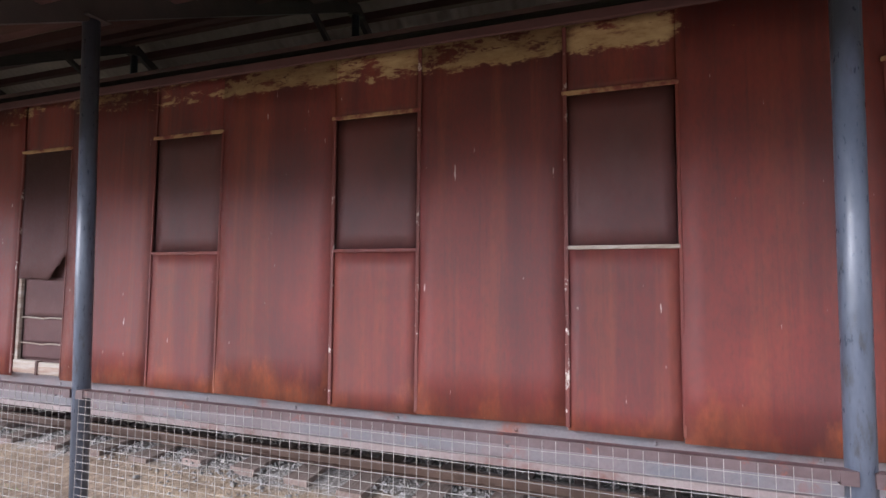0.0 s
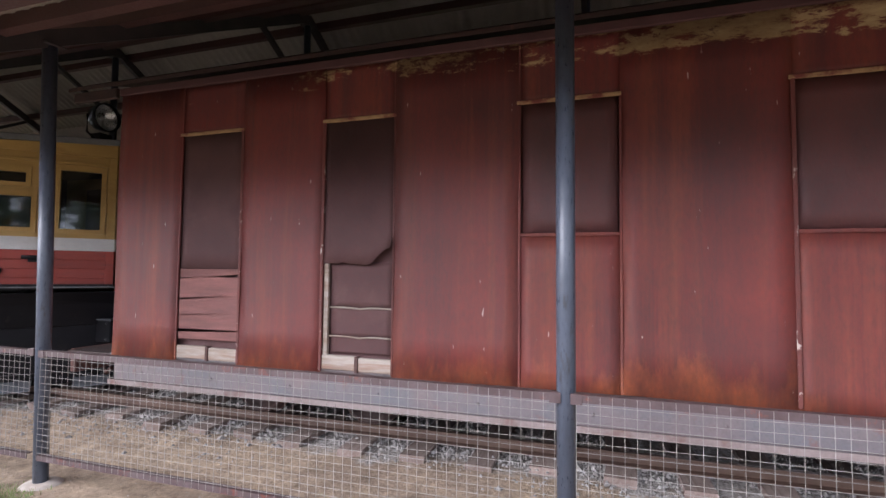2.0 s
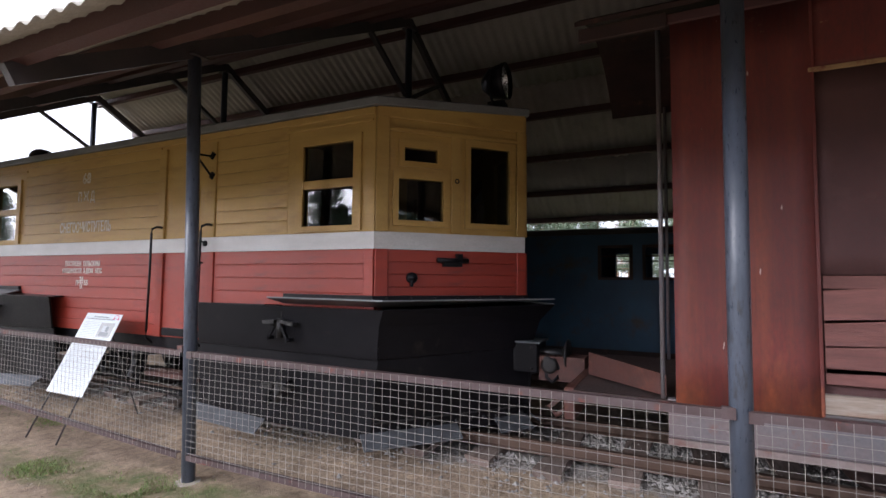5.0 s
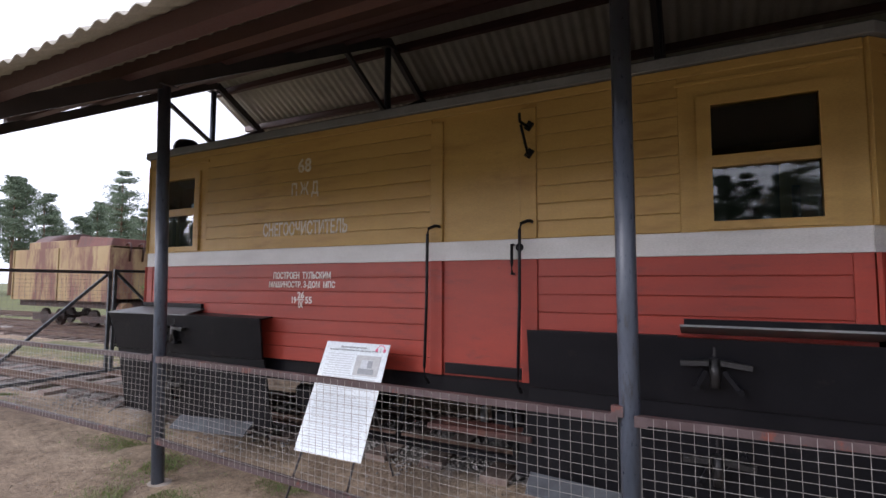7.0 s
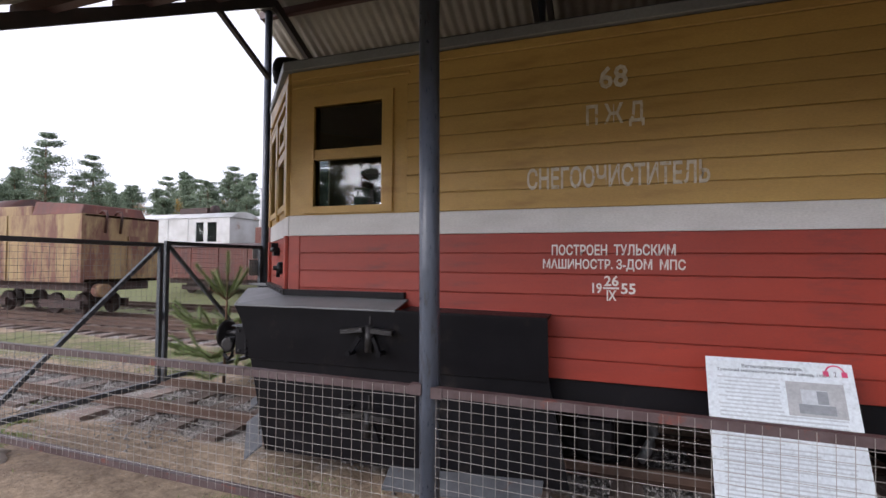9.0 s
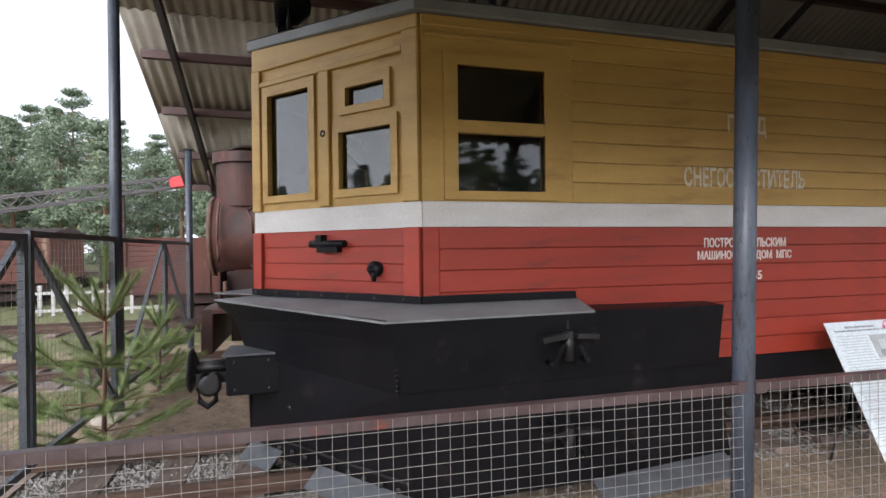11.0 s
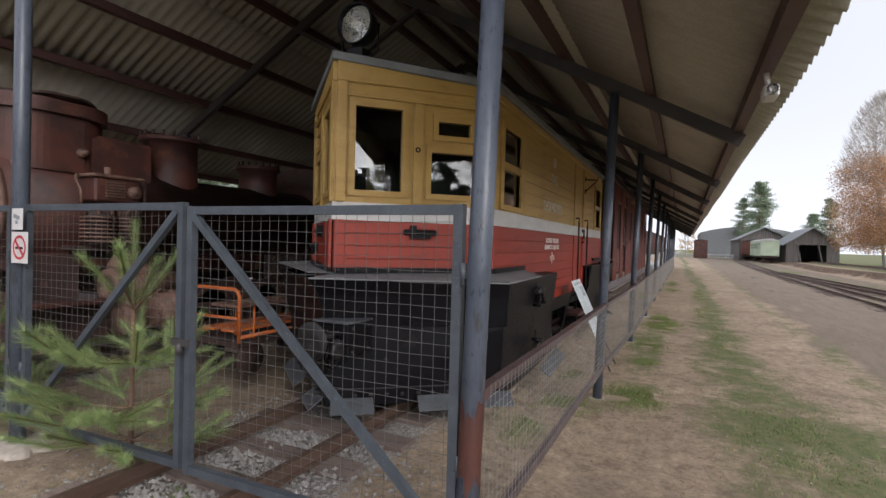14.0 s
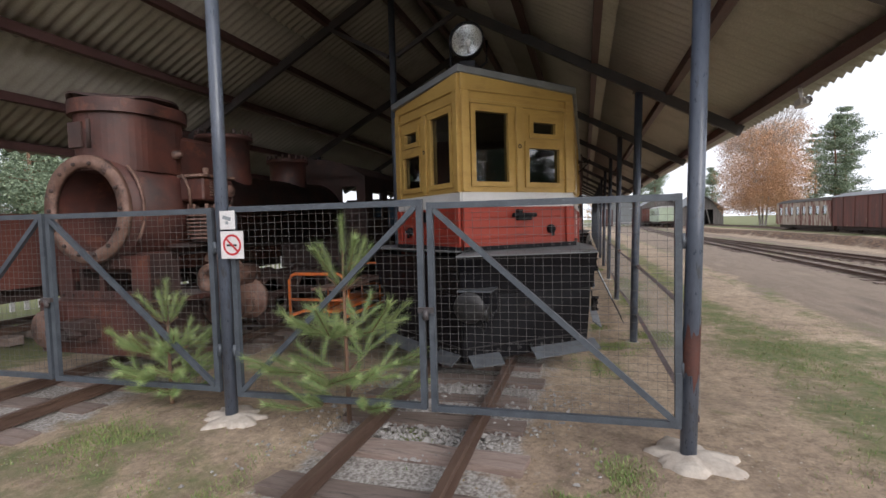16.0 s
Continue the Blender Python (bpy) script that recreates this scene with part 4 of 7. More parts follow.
        for z in (2.93, 2.72):
            beam(bm, side.at(4.555, z, 0.03), side.at(4.595, z - 0.03, 0.03), 0.03, 0.07)
        sweep(bm, [side.at(4.565, 2.91, 0.03), side.at(4.57, 2.89, 0.24), side.at(4.57, 2.95, 0.25)], 0.011)
        sweep(bm, [side.at(4.565, 2.69, 0.03), side.at(4.57, 2.87, 0.22)], 0.011)
        part("lamp_bracket", bm, M["black"], t, "black iron lamp bracket")
        for mx in (0, 1):
            f = Face(m(*corner, mx, my), m(*nose, mx, my))
            tall, low, small = (0.89, 1.30, 2.17, 2.885), (0.20, 0.62, 2.17, 2.54), (0.25, 0.56, 2.70, 2.82)
            for key, a, b in zones:
                f.solid(shell[key], 0, f.len, max(a, 1.46), min(b, 3.08), -0.05, 0.0, [tall, low, small])
            bm = B()
            f.solid(bm, 0.0, f.len, Z_YEL, 3.08, 0.0, 0.012, [tall, low, small])
            part("end_panel", bm, M["yellow"], t, "ochre end panel with three windows")
            planks(f, 0.11, f.len - 0.09, 1.47, Z_WHITE, 4, [], M["red"], t, 0.012)
            bm = B()
            f.box(bm, -0.012, f.len, Z_WHITE, Z_YEL, 0.0, 0.017)
            part("white_band", bm, M["white"], t, "white painted band")
            for s, e in ((-0.004, 0.11), (f.len - 0.09, f.len - 0.002)):
                for key, a, b in (("red", 1.46, Z_WHITE), ("yellow", Z_YEL, 3.08)):
                    bm = B()
                    f.box(bm, s, e, a, b, 0.012, 0.04)
                    part("corner_board", bm, M[key], t, "", 0.004)
            for s, e, a, b in ((0.70, 0.79, 2.07, 2.96), (0.11, f.len - 0.09, 2.96, 2.995)):
                bm = B()
                f.box(bm, s, e, a, b, 0.012, 0.04)
                part("batten", bm, M["yellow"], t, "", 0.004)
            bm = B()
            hexa(bm, [f.at(u, z, w) for k in (0, 1) for u, w, z in ((0, -0.05, (3.08, Z_TOP)[k]), (f.len, -0.05, (3.08, Z_TOP + NOSE)[k]), (f.len, 0.034, (3.08, Z_TOP + NOSE)[k]), (0, 0.034, (3.08, Z_TOP)[k]))])
            part("eaves_board", bm, M["yellow"], t, "", 0.006)
            window(f, *tall, t, wood=0.055, name="window")
            window(f, *low, t, wood=0.05, name="window")
            window(f, *small, t, wood=0.05, name="window")
            bm = B()
            lathe(bm, f.at(0.75, 2.55, 0.03), f.n, [(0, 0.024), (0.012, 0.024), (0.012, 0.012), (0.006, 0.012), (0.006, 0.0)], 12)
            part("round_plug", bm, M["black"], t, "small black round fitting")
            bm = B()
            f.box(bm, 0.62, 0.80, 1.765, 1.835, 0.012, 0.06)
            tube(bm, f.at(0.56, 1.82, 0.05), f.at(0.86, 1.82, 0.05), 0.024, 8)
            f.box(bm, 0.75, 0.80, 1.80, 1.88, 0.012, 0.07)
            part("lamp_bracket", bm, M["black"], t, "black iron lamp bracket")
            bm = B()
            lathe(bm, f.at(0.33, 1.66, 0.012), f.n, [(0, 0.05), (0.035, 0.05), (0.05, 0.035), (0.05, 0.02), (0.08, 0.018), (0.08, 0)], 12)
            tube(bm, f.at(0.33, 1.66, 0.05), f.at(0.32, 1.585, 0.055), 0.016, 8)
            part("hose_fitting", bm, M["black"], t, "black pipe fitting")
    for key in shell:
        part("wall_shell", shell[key], M[key], t)
    # floor and lining seen through the glass, their dark colour standing for the unlit cab
    ring = [m(*corner, 0, 0), m(*corner, 1, 0), m(*nose, 1, 0), m(*corner, 1, 1), m(*corner, 0, 1), m(*nose, 0, 0)]
    shrink = [(PX + (x - PX) * 0.99, PY + (y - PY) * 0.955) for x, y in ring]
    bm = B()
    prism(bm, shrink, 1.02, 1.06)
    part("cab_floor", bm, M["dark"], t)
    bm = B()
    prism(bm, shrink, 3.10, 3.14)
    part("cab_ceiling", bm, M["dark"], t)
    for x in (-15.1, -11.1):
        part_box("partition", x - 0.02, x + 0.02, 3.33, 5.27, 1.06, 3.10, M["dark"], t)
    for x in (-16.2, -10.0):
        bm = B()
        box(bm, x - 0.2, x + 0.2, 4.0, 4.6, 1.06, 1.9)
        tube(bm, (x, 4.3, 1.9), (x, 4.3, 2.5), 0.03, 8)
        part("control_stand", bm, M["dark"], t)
    # roof: a grey edge all round and a low hipped deck
    out = [(PX + (x - PX) * 1.014, PY + (y - PY) * 1.06) for x, y in ring]
    bm = B()
    rise = [0.0, 0.0, NOSE, 0.0, 0.0, NOSE]
    prism(bm, out, [Z_TOP + r for r in rise], [Z_TOP + 0.072 + r for r in rise])
    roof = part("roof", bm, M["roofing"], t, "grey felted roof with a square edge", 0.006)
    bm = B()
    n = len(out)
    lo = [bm.verts.new((x, y, Z_TOP + 0.074 + r)) for (x, y), r in zip(out, rise)]
    hi = [bm.verts.new((PX + (x - PX) * 0.82, PY + (y - PY) * 0.25, Z_TOP + 0.21)) for x, y in out]
    for i in range(n):
        bm.faces.new((lo[i], lo[(i + 1) % n], hi[(i + 1) % n], hi[i]))
    bm.faces.new(hi)
    part("roof_deck", bm, M["roofing"], roof)
    for x in (-15.3, -11.4):
        bm = B()
        lathe(bm, (x, 3.9, Z_TOP + 0.1), (0, 0, 1), [(0, 0.07), (0.12, 0.07), (0.12, 0.16), (0.17, 0.15), (0.23, 0.07), (0.24, 0.0)], 16)
        part("roof_vent", bm, M["black"], roof, "black mushroom roof vent")
    # lettering on the near side
    s = lambda txt, size, x, z, w, k: lettering(txt, size, (x, 3.25 - 0.0155, z), (90, 0, 0), M[k], t, width=w)
    s("68", 0.139, -14.033, 2.786, 0.165, "letter")
    s("П Ж Д", 0.15, -14.026, 2.543, 0.335, "letter")
    s("СНЕГООЧИСТИТЕЛЬ", 0.138, -14.034, 2.183, 1.045, "letter")
    s("ПОСТРОЕН  ТУЛЬСКИМ", 0.067, -14.045, 1.767, 0.708, "letter2")
    s("МАШИНОСТР. З-ДОМ  МПС", 0.073, -14.047, 1.672, 0.815, "letter2")
    s("19", 0.064, -14.132, 1.536, 0.055, "letter2")
    s("26", 0.064, -14.044, 1.582, 0.083, "letter2")
    s("IX", 0.062, -14.046, 1.495, 0.056, "letter2")
    s("55", 0.064, -13.948, 1.536, 0.082, "letter2")
    part_box("date_bar", -14.092, -14.0, 3.2335, 3.2365, 1.564, 1.575, M["letter2"], t)
    return t


plough = plough_body()


M["forged"] = mat("worn_forged_steel", (0.034, 0.032, 0.034), (0.016, 0.0155, 0.016), 0.45, metal=0.3, scale=9, stain=(0.07, 0.064, 0.06), stain_at=(0.60, 0.74), stain_scale=16, bumps=0.3)


def plough_gear(t):
    """The black steel ploughs at both ends, with the frame, wheels and couplers between."""
    def m(p, mx, my):
        return (2 * PX - p[0] if mx else p[0], 2 * PY - p[1] if my else p[1], *p[2:])

    def sheet(pts_lo, pts_hi, mx, my, thick=0.02):
        bm = B()
        rows = [[Vector(m(p, mx, my)) for p in r] for r in (pts_lo, pts_hi)]
        c = Vector((PX + (3.4 if mx else -3.4), PY, 0.9))
        for i in range(len(pts_lo) - 1):
            q = [rows[0][i], rows[0][i + 1], rows[1][i + 1], rows[1][i]]
            nn = (q[1] - q[0]).cross(q[3] - q[0]).normalized()
            if nn.dot(q[0] - c) < 0:
                nn = -nn
            hexa(bm, [q[0] - nn * thick, q[1] - nn * thick, q[1], q[0], q[3] - nn * thick, q[2] - nn * thick, q[2], q[3]])
        return bm
    for mx in (0, 1):
        g = thing("snow_plough", "black V-shaped steel snow plough under the wagon end", "snow plough", "snow ploughs", at=m((-16.6, PY, 0.3), mx, 0))
        for my in (0, 1):
            A, Bp, C, D = (-14.40, 3.06), (-15.38, 2.98), (-16.70, 2.88), (-17.60, 4.3)
            top, mid = 1.40, 1.0
            flare = [(-14.40, 3.07, 1.39), (-15.38, 3.02, top), (-16.65, 2.97, top), (-17.70, 4.3, top + 0.02)]
            neck = [(-14.40, 3.088, 1.27), (-15.38, 3.038, 1.27), (-16.60, 2.995, 1.27), (-17.56, 4.3, 1.27)]
            waist = [(-14.40, 3.12, mid), (-15.38, 3.07, mid), (-16.56, 3.03, mid), (-17.48, 4.3, mid + 0.02)]
            foot = [(-14.28, 3.15, 0.36), (-15.38, 3.11, 0.34), (-16.46, 3.10, 0.33), (-17.46, 4.3, 0.33)]
            part("upper_lip", sheet(neck, flare, mx, my), M["black"], g)
            part("upper_blade", sheet(waist, neck, mx, my), M["black"], g)
            lowtop = [(p[0] * 1.0, p[1] + 0.02, p[2] - 0.006) for p in waist]
            part("lower_blade", sheet(foot, lowtop, mx, my), M["black"], g)
            # the ledge on top
            bm = B()
            led = [m(p[:2], mx, my) for p in flare[1:]] + [m(p, mx, my) for p in ((-16.9, 4.3), (-16.30, 3.32), (-15.38, 3.32))]
            prism(bm, led if mx == my else led[::-1], [1.39, 1.39, 1.42, 1.47, 1.47, 1.47], [1.402, 1.402, 1.432, 1.482, 1.482, 1.482])
            part("ledge", bm, M["roofing"], g, "dull grey steel ledge")
            bm = B()
            led = [m(p, mx, my) for p in ((-14.40, 3.07), (-15.36, 3.02), (-15.36, 3.25), (-14.40, 3.25))]
            prism(bm, led if mx == my else led[::-1], [1.375, 1.385, 1.40, 1.39], [1.387, 1.397, 1.412, 1.402])
            part("wing_top", bm, M["black"], g)
            # the raised strip where boards meet the ledge
            f = Face(m((-15.40, 3.25), mx, my), m((-16.39, 3.25), mx, my))
            bm = B()
            f.box(bm, 0, f.len, 1.46, 1.505, 0.0, 0.045)
            f2 = Face(m((-16.38, 3.25), mx, my), m((-17.40, 4.3), mx, my))
            f2.box(bm, -0.02, f2.len, 1.46, 1.505, 0.012, 0.05)
            part("seal_strip", bm, M["black"], g)
            for u in np.arange(0.1, f2.len, 0.22):
                bm = B()
                lathe(bm, f2.at(float(u), 1.483, 0.05), f2.n, [(0, 0.012), (0.008, 0.01), (0.01, 0)], 8)
                part("strip_bolt", bm, M["forged"], g)
            # wing hinge with its crossed levers
            for zc, wob in ((1.22, 0.0), (0.66, 0.25)):
                bm = B()
                y = 3.03
                x = -15.56
                pm = lambda a, b, c: Vector(m((x + a, y + b, zc + c), mx, my))
                beam(bm, pm(-0.19, -0.05, 0.03), pm(-0.03, -0.04, 0.05), 0.05, 0.03)
                beam(bm, pm(0.03, -0.04, 0.045), pm(0.18, -0.03, 0.035), 0.05, 0.03)
                tube(bm, pm(0.0, -0.02, -0.10), pm(0.0, -0.02, 0.07), 0.03, 10)
                h = part("hinge", bm, M["forged"], g, "black forged wing hinge with levers")
                for sgn, down, out in ((-1, -0.11 + wob * 0.8, 0.125), (1, -0.10, 0.10)):
                    bm = B()
                    beam(bm, pm(sgn * 0.05, -0.05, 0.0), pm(sgn * out, -0.06, down), 0.022, 0.026)
                    tube(bm, pm(sgn * out, -0.085, down), pm(sgn * out, 0.0, down), 0.018, 8)
                    part("lever", bm, M["black"], h)
                bm = B()
                beam(bm, pm(0.0, 0.0, 0.08), pm(0.0, 0.0, 0.17), 0.012, 0.02)
                part("hinge_rib", bm, M["forged"], h)
            bm = B()
            for z in np.arange(1.02, 1.36, 0.028):
                c = Vector(m((-16.575, 3.02, float(z)), mx, my))
                lathe(bm, c - Vector((0, 0, 0.012)), (0, 0, 1), [(0, 0.004), (0.008, 0.013), (0.016, 0.013), (0.024, 0.004)], 6)
            part("weld_seam", bm, M["black"], g)
            # bolts along the lower edge and the grey cutting plates
            bm = B()
            a, b = Vector(m((-16.50, 3.11, 0.42), mx, my)), Vector(m((-17.44, 4.26, 0.42), mx, my))
            fn = Face(a[:2], b[:2])
            beam(bm, a + fn.n * 0.01 + Vector((0, 0, 0.055)), b + fn.n * 0.01 + Vector((0, 0, 0.055)), 0.012, 0.012)
            part("edge_bead", bm, M["forged"], g)
            spots = [a.lerp(b, (k + 0.5) / 11) + fn.n * 0.012 for k in range(11)] + [a.lerp(b, (k + 0.6) / 5.2) + fn.n * 0.015 + Vector((0, 0, 0.30)) for k in range(4)]
            for c in spots:
                bm = B()
                lathe(bm, c, fn.n, [(0, 0.019), (0.012, 0.016), (0.015, 0)], 8)
                part("bolt", bm, M["forged"], g)
            for p, q in (((-16.42, 3.02), (-16.98, 3.68)), ((-17.22, 3.98), (-17.44, 4.26))):
                bm = B()
                p0, q0 = Vector(m((*p, 0.385), mx, my)), Vector(m((*q, 0.385), mx, my))
                off = fn.n * 0.12
                hexa(bm, [p0, q0, q0 + off - Vector((0, 0, .09)), p0 + off - Vector((0, 0, .09)), p0 + Vector((0, 0, .014)), q0 + Vector((0, 0, .014)), q0 + off - Vector((0, 0, .076)), p0 + off - Vector((0, 0, .076))])
                part("cutting_plate", bm, M["steel"], g, "bare grey steel cutting plate")
            bm = B()
            p0, q0 = Vector(m((-14.42, 3.06, 0.42), mx, my)), Vector(m((-15.4, 3.02, 0.38), mx, my))
            off = Vector((0, 0.12 if my else -0.12, -0.09))
            up = Vector((0, 0, 0.016))
            hexa(bm, [p0, q0, q0 + off, p0 + off, p0 + up, q0 + up, q0 + off + up, p0 + off + up])
            part("cutting_plate", bm, M["steel"], g, "bare grey steel cutting plate")
        # drawgear: box, jaw and round buffer
        d = thing("coupler", "black central coupler with a round buffer plate", "coupler", "couplers", at=m((-17.9, PY, 0.9), mx, 0))
        sx = 1 if mx else -1
        e = 2 * PX + 17.30 if mx else -17.30
        CY = PY if mx else PY - 0.15
        X = lambda a: e + sx * a
        bm = B()
        box(bm, min(X(-0.1), X(0.28)), max(X(-0.1), X(0.28)), CY - 0.16, CY + 0.16, 0.80, 1.07)
        part("draw_box", bm, M["black"], d, "", 0.012)
        bm = B()
        box(bm, min(X(-0.1), X(0.30)), max(X(-0.1), X(0.30)), CY - 0.175, CY + 0.175, 1.07, 1.085)
        part("box_lid", bm, M["steel"], d)
        for dx in (0.0, 0.22):
            for z in (0.84, 1.03):
                bm = B()
                lathe(bm, (X(dx), CY - 0.16, z), (0, -1, 0), [(0, 0.014), (0.01, 0.012), (0.013, 0)], 8)
                part("bolt", bm, M["forged"], d)
        bm = B()
        for y in (-0.06, 0.06):
            tube(bm, (X(0.26), CY + y, 0.99), (X(0.50), CY + y * 0.6, 0.98), 0.028, 8)
        box(bm, min(X(0.26), X(0.48)), max(X(0.26), X(0.48)), CY - 0.08, CY + 0.1, 0.88, 0.95)
        part("jaw", bm, M["forged"], d)
        bm = B()
        tube(bm, (X(0.36), CY - 0.16, 0.93), (X(0.36), CY + 0.14, 0.93), 0.032, 8)
        part("jaw_pin", bm, M["forged"], d)
        bm = B()
        lathe(bm, (X(0.38), CY - 0.12, 0.88), (0, -1, 0), [(0, 0.07), (0.03, 0.075), (0.035, 0.05), (0.03, 0.0)], 12)
        part("cam", bm, M["forged"], d)
        bm = B()
        lathe(bm, (X(0.48), CY, 0.96), (sx, 0, 0), [(-0.02, 0.0), (0.0, 0.07), (0.025, 0.125), (0.04, 0.15), (0.048, 0.145), (0.05, 0.05), (0.045, 0.0)], 24)
        part("buffer_plate", bm, M["forged"], d, "worn round buffer plate")
        bm = B()
        sweep(bm, [(X(0.42), CY - 0.1, 0.96), (X(0.46), CY - 0.11, 0.86), (X(0.45), CY - 0.11, 0.77), (X(0.40), CY - 0.11, 0.73), (X(0.35), CY - 0.11, 0.77), (X(0.35), CY - 0.11, 0.83)], 0.02)
        part("hook", bm, M["black"], d)
    # frame, wheels and brake rigging in the middle
    for y in (3.28, 5.24):
        part_box("sole_bar", -16.3, -9.9, y, y + 0.08, 0.80, 1.0, M["black"], t)
    part_box("underframe", -16.2, -10.0, 3.4, 5.2, 0.86, 0.98, M["black"], t)
    for x in (-14.15, -12.05):
        bm = B()
        tube(bm, (x, 3.6, 0.60), (x, 5.0, 0.60), 0.05, 10)
        w = part("wheelset", bm, M["black"], t)
        for y, s in ((3.90, -1), (4.70, 1)):
            bm = B()
            lathe(bm, (x, y, 0.60), (0, s, 0), [(-0.06, 0.0), (-0.06, 0.35), (-0.035, 0.35), (-0.03, 0.32), (0.05, 0.315), (0.05, 0.27), (0.02, 0.26), (0.02, 0.09), (0.07, 0.08), (0.07, 0)], 28)
            part("wheel", bm, M["black"], w)
        for s in (-1, 1):
            bm = B()
            pts = [(x + s * 0.36 * math.cos(a), 3.78, 0.60 + 0.36 * math.sin(a)) for a in np.linspace(-0.7, 0.5, 7)]
            sweep(bm, pts, 0.035)
            part("brake_shoe", bm, M["steel"], t)
        part_box("axle_box", x - 0.12, x + 0.12, 3.42, 3.58, 0.50, 0.72, M["black"], t, "", 0.02)
    bm = B()
    beam(bm, (-13.5, 3.3, 0.42), (-11.9, 3.32, 0.40), 0.06, 0.05)
    beam(bm, (-13.0, 3.3, 0.42), (-12.9, 3.3, 0.80), 0.05, 0.03)
    beam(bm, (-11.95, 3.3, 0.42), (-12.0, 3.3, 0.80), 0.05, 0.03)
    part("step_frame", bm, M["black"], t)
    part_box("step_board", -12.62, -11.78, 3.12, 3.34, 0.60, 0.645, M["rust"], t, "worn brown wooden step", 0.008)


plough_gear(plough)


def searchlight(x, s):
    t = thing("searchlight", "black round searchlight with a bright reflector on the wagon roof", "searchlight", "searchlights", at=(x, 4.25, 3.38))
    bm = B()
    lathe(bm, (x, 4.25, 3.62), (s, 0, 0), [(-0.16, 0.0), (-0.15, 0.07), (-0.06, 0.15), (0.06, 0.178), (0.10, 0.182), (0.10, 0.168), (0.06, 0.165)], 24)
    part("housing", bm, M["black"], t)
    bm = B()
    lathe(bm, (x, 4.25, 3.62), (s, 0, 0), [(-0.09, 0.0), (-0.075, 0.06), (-0.03, 0.12), (0.055, 0.164)], 24)
    part("reflector", bm, M["chrome"], t, "silvered bowl reflector")
    bm = B()
    tube(bm, (x + s * 0.0, 4.25, 3.51), (x + s * 0.0, 4.25, 3.58), 0.016, 8)
    lathe(bm, (x, 4.25, 3.58), (0, 0, 1), [(0, 0.014), (0.03, 0.03), (0.06, 0.028), (0.08, 0)], 10)
    part("bulb", bm, M["sign_white"], t)
    bm = B()
    lathe(bm, (x + s * 0.092, 4.25, 3.62), (s, 0, 0), [(0, 0.165), (0.004, 0.165), (0.008, 0.0)], 24)
    part("lens", bm, M["clear"], t).visible_shadow = False
    bm = B()
    sweep(bm, [(x, 4.06, 3.62), (x, 4.06, 3.40), (x, 4.15, 3.34), (x, 4.35, 3.34), (x, 4.44, 3.40), (x, 4.44, 3.62)], 0.014)
    box(bm, x - 0.08, x + 0.08, 4.17, 4.33, 3.29, 3.41)
    part("bracket", bm, M["black"], t)


searchlight(-17.15, -1)
searchlight(2 * PX + 17.15, 1)

